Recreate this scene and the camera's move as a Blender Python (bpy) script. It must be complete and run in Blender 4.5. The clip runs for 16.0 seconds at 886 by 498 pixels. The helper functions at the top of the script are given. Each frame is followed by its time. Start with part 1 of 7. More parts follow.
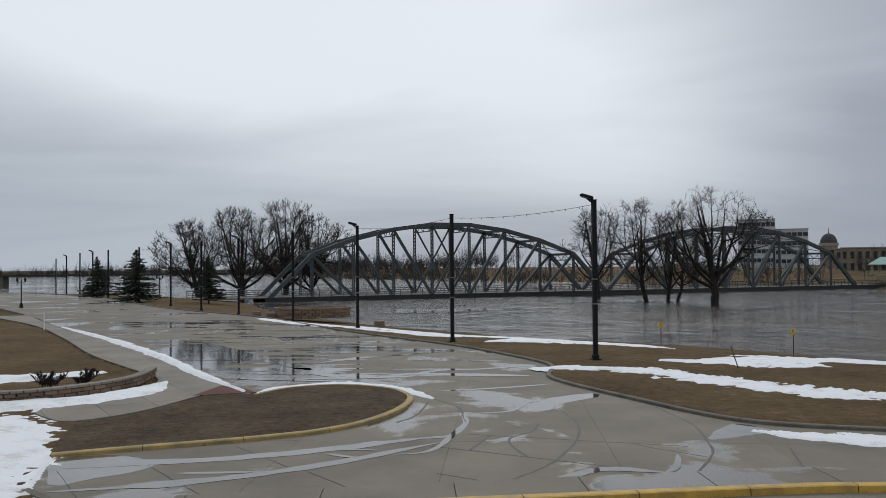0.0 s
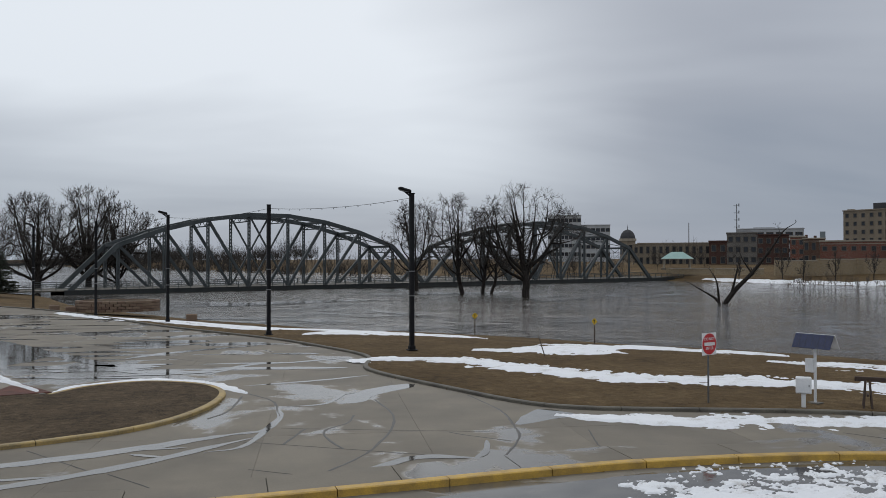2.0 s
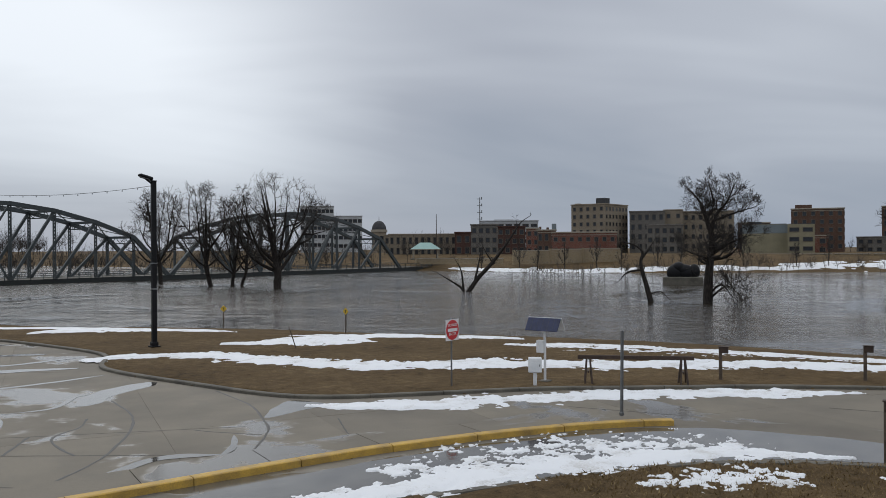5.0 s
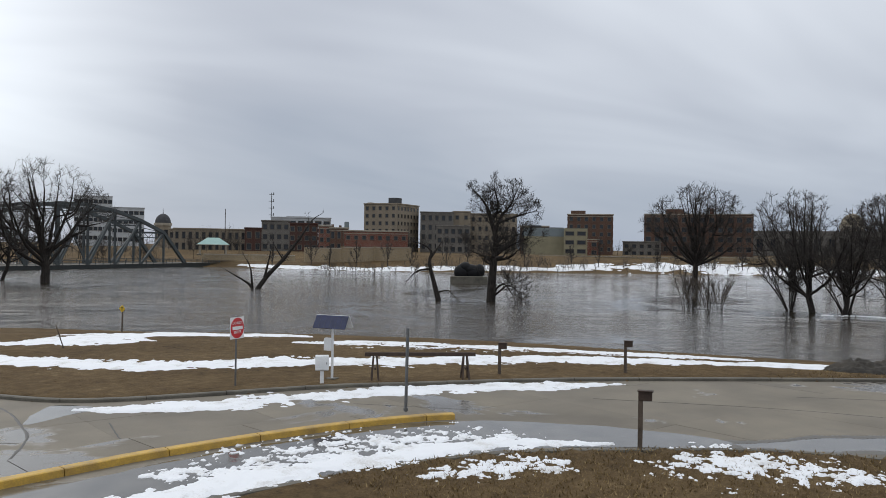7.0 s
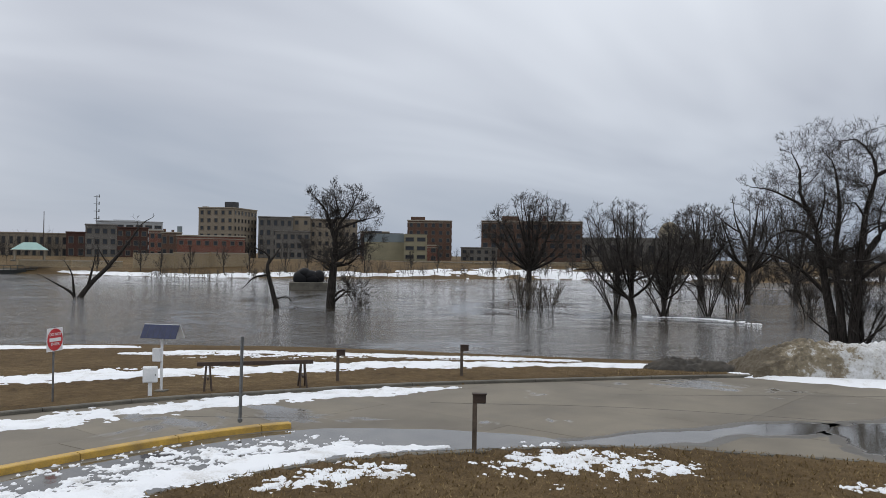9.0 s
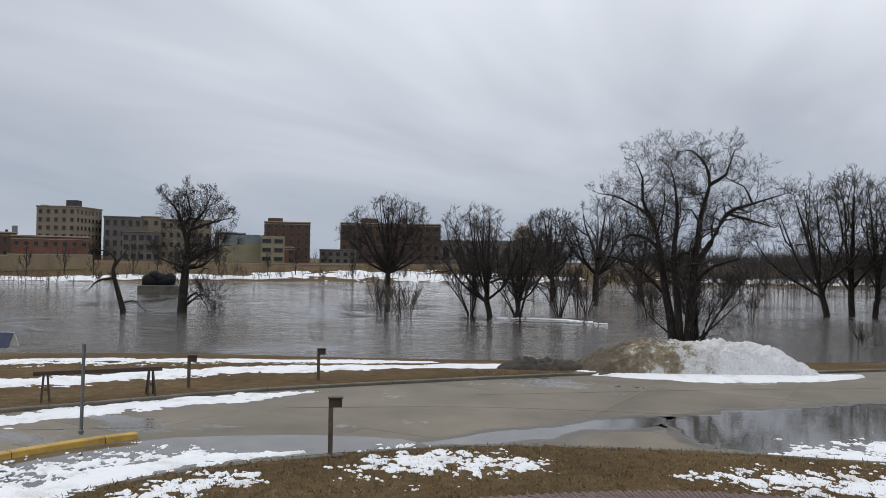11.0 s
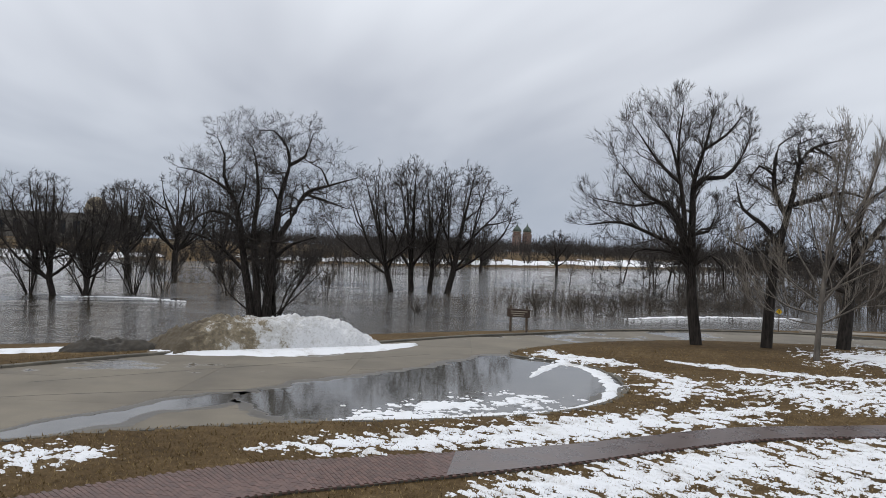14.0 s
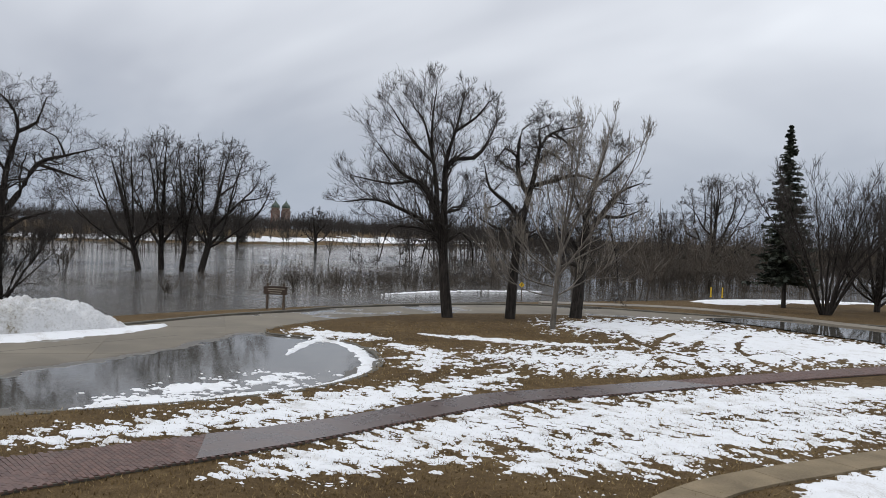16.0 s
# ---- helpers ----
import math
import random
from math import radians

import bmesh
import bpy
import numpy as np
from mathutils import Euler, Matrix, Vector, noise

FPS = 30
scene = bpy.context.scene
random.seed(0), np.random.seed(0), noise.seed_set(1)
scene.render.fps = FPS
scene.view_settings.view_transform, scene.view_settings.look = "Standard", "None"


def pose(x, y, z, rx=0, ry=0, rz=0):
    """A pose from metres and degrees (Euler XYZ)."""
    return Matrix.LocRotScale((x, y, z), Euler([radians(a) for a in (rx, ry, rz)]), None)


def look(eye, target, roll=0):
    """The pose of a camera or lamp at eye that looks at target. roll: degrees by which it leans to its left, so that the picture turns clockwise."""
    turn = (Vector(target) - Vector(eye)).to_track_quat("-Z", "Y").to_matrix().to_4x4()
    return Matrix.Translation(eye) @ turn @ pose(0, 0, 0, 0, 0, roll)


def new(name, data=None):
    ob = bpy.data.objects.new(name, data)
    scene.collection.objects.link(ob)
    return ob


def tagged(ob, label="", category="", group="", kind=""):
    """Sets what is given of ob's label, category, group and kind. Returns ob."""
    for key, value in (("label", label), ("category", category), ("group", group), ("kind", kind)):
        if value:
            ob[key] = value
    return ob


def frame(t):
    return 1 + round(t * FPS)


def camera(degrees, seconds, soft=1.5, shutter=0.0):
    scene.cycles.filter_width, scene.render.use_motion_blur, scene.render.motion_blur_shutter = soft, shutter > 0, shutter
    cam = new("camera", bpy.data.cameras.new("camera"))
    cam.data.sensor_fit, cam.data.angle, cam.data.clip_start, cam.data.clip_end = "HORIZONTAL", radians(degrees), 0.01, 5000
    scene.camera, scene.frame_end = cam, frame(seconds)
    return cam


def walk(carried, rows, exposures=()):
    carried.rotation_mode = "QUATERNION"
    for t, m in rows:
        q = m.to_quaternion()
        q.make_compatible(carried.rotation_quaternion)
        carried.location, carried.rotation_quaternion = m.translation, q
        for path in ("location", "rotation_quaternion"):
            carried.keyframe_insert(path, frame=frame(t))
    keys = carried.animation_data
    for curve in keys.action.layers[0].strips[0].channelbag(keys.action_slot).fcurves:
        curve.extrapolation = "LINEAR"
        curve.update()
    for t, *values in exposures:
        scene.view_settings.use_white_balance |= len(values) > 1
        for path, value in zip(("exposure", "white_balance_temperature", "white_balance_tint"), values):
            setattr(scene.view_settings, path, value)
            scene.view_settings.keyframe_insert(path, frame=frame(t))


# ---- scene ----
cam = camera(56.32, 16.0, soft=0.6)
PATH = [
    (0.0, (-0.002, 0.006, 5.197), (-0.002, 10.003, 5.420), -0.44),
    (0.5, (0.022, -0.001, 5.195), (0.576, 9.981, 5.416), -0.27),
    (1.0, (0.047, -0.008, 5.194), (1.222, 9.921, 5.397), -0.21),
    (1.5, (0.071, -0.014, 5.192), (1.771, 9.839, 5.379), -0.15),
    (2.0, (0.096, -0.021, 5.190), (2.243, 9.745, 5.309), -0.09),
    (2.5, (0.106, -0.033, 5.190), (2.602, 9.650, 5.300), -0.23),
    (3.0, (0.117, -0.046, 5.189), (3.016, 9.523, 5.341), -0.14),
    (3.5, (0.127, -0.059, 5.189), (3.447, 9.373, 5.325), -0.25),
    (4.0, (0.138, -0.071, 5.189), (3.977, 9.162, 5.263), -0.40),
    (6.5, (0.254, -0.144, 5.171), (6.693, 7.507, 5.156), 0.53),
    (7.0, (0.273, -0.162, 5.175), (7.178, 7.072, 5.160), 0.86),
    (7.5, (0.292, -0.179, 5.179), (7.552, 6.698, 5.188), 1.00),
    (8.0, (0.311, -0.197, 5.184), (7.884, 6.334, 5.257), 0.95),
    (8.5, (0.330, -0.214, 5.188), (8.231, 5.915, 5.260), 0.92),
    (11.0, (0.272, -0.336, 5.233), (9.287, 3.989, 5.369), 1.00),
    (11.5, (0.279, -0.379, 5.229), (9.588, 3.275, 5.299), 1.34),
    (12.0, (0.286, -0.422, 5.226), (9.853, 2.489, 5.268), 1.85),
    (12.5, (0.293, -0.464, 5.223), (10.084, 1.569, 5.321), 1.99),
    (13.0, (0.274, -0.482, 5.230), (10.214, 0.609, 5.332), 2.63),
    (13.5, (0.255, -0.501, 5.237), (10.252, -0.253, 5.280), 2.75),
    (14.0, (0.237, -0.519, 5.244), (10.225, -0.995, 5.237), 2.10),
    (14.5, (0.226, -0.548, 5.243), (10.150, -1.778, 5.213), 1.80),
    (15.0, (0.216, -0.577, 5.242), (10.009, -2.600, 5.182), 2.10),
    (15.5, (0.206, -0.606, 5.241), (9.819, -3.359, 5.129), 2.41),
    (16.0, (0.195, -0.635, 5.240), (9.631, -3.943, 5.063), 2.27),
]
walk(cam, [(t, look(eye, target, roll)) for t, eye, target, roll in PATH], [(0.0, -0.5, 6500, 10), (4.0, -0.46, 6500, 10), (7.0, -0.05, 6580, 10), (11.0, -0.02, 6650, 11), (16.0, 0.0, 6680, 11)])

# ---- world and light: an overcast late-winter sky ----
SUN_AZ, SUN_EL = radians(8), radians(38)
world = bpy.data.worlds.new("overcast")
scene.world = world
world.use_nodes = True


def links(tree):
    return tree.nodes, tree.links


def sky_nodes():
    n, l = links(world.node_tree)
    n.clear()
    out, bg = n.new("ShaderNodeOutputWorld"), n.new("ShaderNodeBackground")
    sky = n.new("ShaderNodeTexSky")
    sky.sky_type, sky.sun_disc = "NISHITA", False
    sky.sun_elevation, sky.sun_rotation = SUN_EL, SUN_AZ
    co, sep = n.new("ShaderNodeTexCoord"), n.new("ShaderNodeSeparateXYZ")
    l.new(co.outputs["Generated"], sep.inputs[0])

    def m(op, a, b=None, c=None):
        q = n.new("ShaderNodeMath")
        q.operation = op
        for i, v in enumerate((a, b, c)):
            if v is None:
                continue
            if isinstance(v, (int, float)):
                q.inputs[i].default_value = v
            else:
                l.new(v, q.inputs[i])
        return q.outputs[0]

    up = m("MAXIMUM", sep.outputs[2], 0.0)
    den = m("ADD", up, 0.16)
    flat = n.new("ShaderNodeCombineXYZ")
    l.new(m("DIVIDE", sep.outputs[0], den), flat.inputs[0])
    l.new(m("DIVIDE", sep.outputs[1], den), flat.inputs[1])

    def cloud(scale, detail, rot, sx, off, dist=0.6):
        mp = n.new("ShaderNodeMapping")
        mp.inputs["Rotation"].default_value = (0, 0, rot)
        mp.inputs["Scale"].default_value = (sx, 1, 1)
        mp.inputs["Location"].default_value = off
        l.new(flat.outputs[0], mp.inputs[0])
        t = n.new("ShaderNodeTexNoise")
        t.inputs["Scale"].default_value, t.inputs["Detail"].default_value = scale, detail
        t.inputs["Roughness"].default_value, t.inputs["Distortion"].default_value = 0.52, dist
        l.new(mp.outputs[0], t.inputs["Vector"])
        return t.outputs[0]

    big = cloud(0.55, 4, 0.35, 0.55, (3.1, 0.4, 0))
    fine = cloud(2.0, 6, 0.25, 0.5, (1.3, 7.7, 0), 0.3)
    mixv = m("ADD", m("ADD", m("MULTIPLY", big, 0.5), m("MULTIPLY", fine, 0.032)), 0.234)
    # thinner cloud towards the veiled sun in the north, thicker deck beside it
    ramp = n.new("ShaderNodeValToRGB")
    e = ramp.color_ramp.elements
    e[0].position, e[0].color = 0.36, (0.31, 0.36, 0.45, 1)
    e[1].position, e[1].color = 0.76, (1.10, 1.17, 1.25, 1)
    mid = ramp.color_ramp.elements.new(0.5)
    mid.color = (0.50, 0.54, 0.62, 1)

    def lobe(az, el, wide, flat_=1.0):
        """A soft bank of thinner or thicker cloud about a direction, stretched sideways."""
        dv = (math.sin(radians(az)) * math.cos(radians(el)), math.cos(radians(az)) * math.cos(radians(el)), math.sin(radians(el)))
        sub = n.new("ShaderNodeVectorMath")
        sub.operation = "SUBTRACT"
        l.new(co.outputs["Generated"], sub.inputs[0])
        sub.inputs[1].default_value = dv
        sc = n.new("ShaderNodeVectorMath")
        sc.operation = "MULTIPLY"
        l.new(sub.outputs[0], sc.inputs[0])
        sc.inputs[1].default_value = (1, 1, flat_)
        ln = n.new("ShaderNodeVectorMath")
        ln.operation = "LENGTH"
        l.new(sc.outputs[0], ln.inputs[0])
        return m("POWER", 2.718, m("MULTIPLY", m("POWER", m("DIVIDE", ln.outputs["Value"], radians(wide)), 2.0), -1.0))

    banks = m("ADD", m("ADD", m("MULTIPLY", lobe(-10, 17, 21, 1.5), 0.34), m("MULTIPLY", lobe(13, 7, 12, 1.5), 0.2)), m("ADD", m("MULTIPLY", lobe(30, 11, 14, 1.1), -0.07), m("ADD", m("MULTIPLY", lobe(-24, 9, 12, 3.2), -0.07), m("MULTIPLY", lobe(-28, 20, 16, 1.2), 0.14))))
    banks = m("ADD", banks, m("MULTIPLY", lobe(85, 22, 32, 1.5), 0.08))
    mixv = m("ADD", mixv, banks)
    side = m("MULTIPLY", m("SUBTRACT", m("MULTIPLY", up, 1.5), 0.26), 0.42)
    l.new(m("ADD", mixv, side), ramp.inputs[0])
    haze = n.new("ShaderNodeMix")
    haze.data_type = "RGBA"
    fac = m("POWER", m("SUBTRACT", 1.0, m("MINIMUM", m("MULTIPLY", up, 3.6), 1.0)), 2.2)
    l.new(m("MULTIPLY", fac, 0.85), haze.inputs[0])
    l.new(ramp.outputs[0], haze.inputs[6])
    rim = n.new("ShaderNodeMix")
    rim.data_type = "RGBA"
    l.new(lobe(-25, 3, 20, 1.0), rim.inputs[0])
    rim.inputs[6].default_value, rim.inputs[7].default_value = (0.40, 0.475, 0.60, 1), (0.62, 0.72, 0.84, 1)
    l.new(rim.outputs[2], haze.inputs[7])
    soft = n.new("ShaderNodeMix")
    soft.data_type = "RGBA"
    soft.inputs[0].default_value = 0.94
    dim = n.new("ShaderNodeVectorMath")
    dim.operation = "SCALE"
    dim.inputs[3].default_value = 0.12
    l.new(sky.outputs[0], dim.inputs[0])
    l.new(dim.outputs[0], soft.inputs[6])
    l.new(haze.outputs[2], soft.inputs[7])
    l.new(soft.outputs[2], bg.inputs[0])
    bg.inputs[1].default_value = 1.0
    l.new(bg.outputs[0], out.inputs[0])


sky_nodes()
sun = new("sun", bpy.data.lights.new("sun", "SUN"))
sun.data.energy, sun.data.angle, sun.data.color = 0.6, radians(25), (1.0, 0.97, 0.93)
sun.matrix_world = look((0, 0, 60), (-math.sin(SUN_AZ) * 60 / math.tan(SUN_EL), -math.cos(SUN_AZ) * 60 / math.tan(SUN_EL), 0))

# ---- materials ----


class Mat:
    """A node material under construction: a Principled surface with helpers for procedural inputs."""

    def __init__(self, name, rough=0.7, metal=0.0, spec=0.5):
        self.m = bpy.data.materials.new(name)
        self.m.use_nodes = True
        self.n, self.l = links(self.m.node_tree)
        self.b = self.n["Principled BSDF"]
        self.b.inputs["Roughness"].default_value = rough
        self.b.inputs["Metallic"].default_value = metal
        self.b.inputs["Specular IOR Level"].default_value = spec
        self.co = self.n.new("ShaderNodeTexCoord").outputs["Object"]

    def world_co(self):
        self.co = self.n.new("ShaderNodeNewGeometry").outputs["Position"]
        return self

    def noise(self, scale, detail=4, stretch=(1, 1, 1), rough=0.55, off=0.0, dist=0.0):
        mp = self.n.new("ShaderNodeMapping")
        mp.inputs["Scale"].default_value, mp.inputs["Location"].default_value = stretch, (off, off * 0.7, off * 1.3)
        self.l.new(self.co, mp.inputs[0])
        t = self.n.new("ShaderNodeTexNoise")
        t.inputs["Scale"].default_value, t.inputs["Detail"].default_value = scale, detail
        t.inputs["Roughness"].default_value, t.inputs["Distortion"].default_value = rough, dist
        self.l.new(mp.outputs[0], t.inputs["Vector"])
        return t.outputs[0]

    def voronoi(self, scale, feature="DISTANCE_TO_EDGE"):
        t = self.n.new("ShaderNodeTexVoronoi")
        t.feature = feature
        t.inputs["Scale"].default_value = scale
        self.l.new(self.co, t.inputs["Vector"])
        return t.outputs[0]

    def ramp(self, fac, *stops):
        r = self.n.new("ShaderNodeValToRGB")
        e = r.color_ramp.elements
        while len(e) < len(stops):
            e.new(0.5)
        for el, (p, c) in zip(e, stops):
            el.position, el.color = p, (*c, 1) if len(c) == 3 else c
        self.l.new(fac, r.inputs[0])
        return r.outputs[0]

    def step(self, fac, lo, hi):
        r = self.n.new("ShaderNodeMapRange")
        r.inputs[1].default_value, r.inputs[2].default_value = lo, hi
        self.l.new(fac, r.inputs[0])
        return r.outputs[0]

    def mix(self, fac, a, b, blend="MIX"):
        x = self.n.new("ShaderNodeMix")
        x.data_type, x.blend_type = "RGBA", blend
        for i, v in ((0, fac), (6, a), (7, b)):
            if isinstance(v, (int, float)):
                x.inputs[i].default_value = v
            elif isinstance(v, tuple):
                x.inputs[i].default_value = (*v, 1)
            else:
                self.l.new(v, x.inputs[i])
        return x.outputs[2]

    def math(self, op, a, b=0.0):
        q = self.n.new("ShaderNodeMath")
        q.operation = op
        for i, v in enumerate((a, b)):
            if isinstance(v, (int, float)):
                q.inputs[i].default_value = v
            else:
                self.l.new(v, q.inputs[i])
        return q.outputs[0]

    def random(self):
        return self.n.new("ShaderNodeObjectInfo").outputs["Random"]

    def island(self):
        return self.n.new("ShaderNodeNewGeometry").outputs["Random Per Island"]

    def color(self, c):
        if isinstance(c, tuple):
            self.b.inputs["Base Color"].default_value = (*c, 1)
        else:
            self.l.new(c, self.b.inputs["Base Color"])
        return self

    def rough(self, v):
        self.l.new(v, self.b.inputs["Roughness"])
        return self

    def bump(self, h, strength=0.4, dist=0.02):
        q = self.n.new("ShaderNodeBump")
        q.inputs["Strength"].default_value, q.inputs["Distance"].default_value = strength, dist
        self.l.new(h, q.inputs["Height"])
        self.l.new(q.outputs[0], self.b.inputs["Normal"])
        return self


def mottled(name, a, b, scale, rough=0.7, metal=0.0, fine=40.0, bump=0.3, spec=0.5, world=False, dist=0.01):
    """A surface between two colours with broad stains, fine grain and slight relief."""
    q = Mat(name, rough, metal, spec)
    if world:
        q.world_co()
    big, small = q.noise(scale, 5), q.noise(fine, 3, off=5.0)
    q.color(q.ramp(q.math("ADD", q.math("MULTIPLY", big, 0.65), q.math("MULTIPLY", small, 0.35)), (0.35, a), (0.65, b)))
    q.bump(small, bump, dist)
    q.rough(q.step(big, 0.0, 1.0) if rough is None else q.math("ADD", q.math("MULTIPLY", big, 0.2), rough - 0.1))
    return q.m


def concrete_mat(name, a, b, wet=0.0):
    """Weathered concrete; wet is the share of the surface that is damp and glossy."""
    q = Mat(name, 0.8).world_co()
    tint = q.math("ADD", q.math("MULTIPLY", q.random(), 0.16), q.noise(0.35, 5))
    col = q.ramp(tint, (0.35, a), (0.75, b))
    grit = q.noise(28, 4, off=3.0)
    col = q.mix(q.math("MULTIPLY", q.step(grit, 0.4, 0.75), 0.25), col, (a[0] * 0.6, a[1] * 0.6, a[2] * 0.6))
    stain = q.noise(1.3, 6, (1, 0.35, 1), 0.65, 9.0)
    col = q.mix(q.math("MULTIPLY", q.step(stain, 0.52, 0.7), 0.3), col, (0.11, 0.1, 0.085))
    damp = q.noise(0.16, 5, (1, 1, 1), 0.6, 2.0, 0.4)
    lo = 0.72 - wet * 0.5
    mask = q.step(damp, lo, lo + 0.035)
    col = q.mix(q.math("MULTIPLY", mask, 0.6), col, (0.07, 0.065, 0.06))
    q.color(col)
    q.rough(q.math("SUBTRACT", 0.75, q.math("MULTIPLY", mask, 0.62)))
    q.bump(grit, 0.15, 0.01)
    return q.m


def grass_mat():
    q = Mat("dormant_grass", 0.95, spec=0.15).world_co()
    big, mid, fine = q.noise(0.22, 5), q.noise(2.3, 6, off=4.0, rough=0.7), q.noise(17, 6, (1, 1, 1), 0.8, 8.0)
    v = q.math("ADD", q.math("MULTIPLY", big, 0.25), q.math("ADD", q.math("MULTIPLY", mid, 0.33), q.math("MULTIPLY", fine, 0.42)))
    q.color(q.ramp(v, (0.38, (0.032, 0.022, 0.011)), (0.46, (0.079, 0.05, 0.022)), (0.54, (0.118, 0.078, 0.037)), (0.64, (0.205, 0.146, 0.076))))
    q.bump(q.math("ADD", fine, q.math("MULTIPLY", mid, 2.0)), 0.8, 0.05)
    return q.m


def snow_mat(name, clean=(0.76, 0.77, 0.795), dirt=(0.4, 0.37, 0.33), amount=0.1):
    q = Mat(name, 0.6, spec=0.3).world_co()
    big, fine = q.noise(0.9, 6, rough=0.65), q.noise(22, 4, off=2.0)
    v = q.math("ADD", q.math("MULTIPLY", big, 0.7), q.math("MULTIPLY", fine, 0.3))
    q.color(q.mix(q.step(v, 0.62 - amount, 0.78 - amount * 0.6), clean, dirt))
    q.bump(q.math("ADD", q.math("MULTIPLY", big, 2.0), fine), 0.5, 0.05)
    return q.m


def water_mat():
    q = Mat("flood_water", 0.06, spec=0.5).world_co()
    silt = q.noise(0.03, 4, (1, 2.2, 1))
    q.color(q.ramp(silt, (0.35, (0.03, 0.024, 0.017)), (0.7, (0.05, 0.039, 0.028))))
    w1, w2 = q.noise(0.34, 6, (1.0, 1.0, 1), 0.66, 0.0, 0.6), q.noise(2.6, 4, (1, 1, 1), 0.65, 6.0)
    calm = q.step(q.noise(0.03, 5, (1, 1, 1), 0.62, 11.0, 0.9), 0.4, 0.6)
    h = q.math("ADD", q.math("MULTIPLY", w1, 1.0), q.math("MULTIPLY", w2, 0.32))
    q.bump(q.math("MULTIPLY", h, q.math("ADD", 0.2, q.math("MULTIPLY", calm, 2.4))), 0.55, 0.42)
    q.b.inputs["IOR"].default_value = 1.33
    return q.m


def puddle_mat():
    q = Mat("puddle_water", 0.05, spec=0.5).world_co()
    q.color(q.ramp(q.noise(1.2, 4), (0.35, (0.06, 0.056, 0.05)), (0.7, (0.115, 0.107, 0.094))))
    q.bump(q.noise(4.0, 3), 0.06, 0.03)
    return q.m


def brick_wall_mat(name, a, b, mortar=(0.3, 0.28, 0.25), scale=4.0):
    q = Mat(name, 0.85, spec=0.2)
    t = q.n.new("ShaderNodeTexBrick")
    t.inputs["Scale"].default_value = scale
    t.inputs["Color1"].default_value, t.inputs["Color2"].default_value, t.inputs["Mortar"].default_value = (*a, 1), (*b, 1), (*mortar, 1)
    t.inputs["Mortar Size"].default_value = 0.012
    mp = q.n.new("ShaderNodeMapping")
    mp.inputs["Rotation"].default_value = (radians(90), 0, 0)
    q.l.new(q.co, mp.inputs[0])
    q.l.new(mp.outputs[0], t.inputs["Vector"])
    stain = q.noise(0.25, 5, (1, 1, 0.3))
    q.color(q.mix(q.math("MULTIPLY", q.step(stain, 0.4, 0.75), 0.45), t.outputs[0], (a[0] * 0.5, a[1] * 0.5, a[2] * 0.5)))
    return q.m


def bark_mat(name, a, b):
    q = Mat(name, 0.9, spec=0.2)
    rib = q.noise(9, 4, (1, 1, 0.18), 0.6)
    q.color(q.ramp(rib, (0.35, a), (0.7, b)))
    q.bump(rib, 0.8, 0.05)
    return q.m


GRASS, SNOW = grass_mat(), snow_mat("old_snow")


def pile_mat():
    q = Mat("ploughed_snow", 0.7, spec=0.3)
    big, mid, fine = q.noise(0.35, 4, off=3.4), q.noise(1.6, 6, rough=0.7), q.noise(9, 5, off=2.0, rough=0.7)
    v = q.math("ADD", q.math("MULTIPLY", big, 0.4), q.math("ADD", q.math("MULTIPLY", mid, 0.42), q.math("MULTIPLY", fine, 0.18)))
    # grit ploughed up at one end of the heap
    sp = q.n.new("ShaderNodeSeparateXYZ")
    q.l.new(q.co, sp.inputs[0])
    v = q.math("SUBTRACT", v, q.math("MULTIPLY", sp.outputs[0], 0.036))
    col = q.ramp(v, (0.41, (0.66, 0.66, 0.67)), (0.5, (0.5, 0.49, 0.47)), (0.55, (0.22, 0.18, 0.12)), (0.63, (0.09, 0.07, 0.045)))
    q.color(q.mix(q.math("MULTIPLY", q.step(fine, 0.5, 0.75), 0.5), col, (0.2, 0.18, 0.15)))
    q.bump(q.math("ADD", mid, fine), 0.8, 0.08)
    return q.m


PILE_SNOW = pile_mat()
DIRT = mottled("gravel_dirt", (0.016, 0.014, 0.012), (0.07, 0.06, 0.048), 1.5, 0.95, fine=30, bump=0.8)
CONCRETE = concrete_mat("worn_concrete", (0.108, 0.091, 0.068), (0.183, 0.156, 0.116), 0.33)
WALK_CONC = concrete_mat("pavement_concrete", (0.15, 0.128, 0.102), (0.23, 0.2, 0.16), 0.05)
KERB = mottled("kerb_concrete", (0.06, 0.054, 0.045), (0.155, 0.14, 0.112), 0.8, 0.85, fine=25, world=True)
YELLOW = mottled("worn_yellow_paint", (0.24, 0.15, 0.04), (0.56, 0.34, 0.05), 1.9, 0.6, fine=30, world=True)
PALE_YELLOW = mottled("faded_yellow_paint", (0.18, 0.135, 0.065), (0.42, 0.29, 0.1), 1.6, 0.7, fine=22, world=True)
TAR = mottled("crack_sealant", (0.02, 0.019, 0.018), (0.05, 0.047, 0.042), 2.0, 0.6)
WET_BRICK = mottled("wet_brick_film", (0.05, 0.032, 0.028), (0.1, 0.066, 0.056), 1.5, 0.28, fine=9, bump=0.15, world=True)
SOIL = mottled("joint_dirt", (0.05, 0.045, 0.036), (0.1, 0.09, 0.07), 2.0, 0.9)
WATER, PUDDLE = water_mat(), puddle_mat()
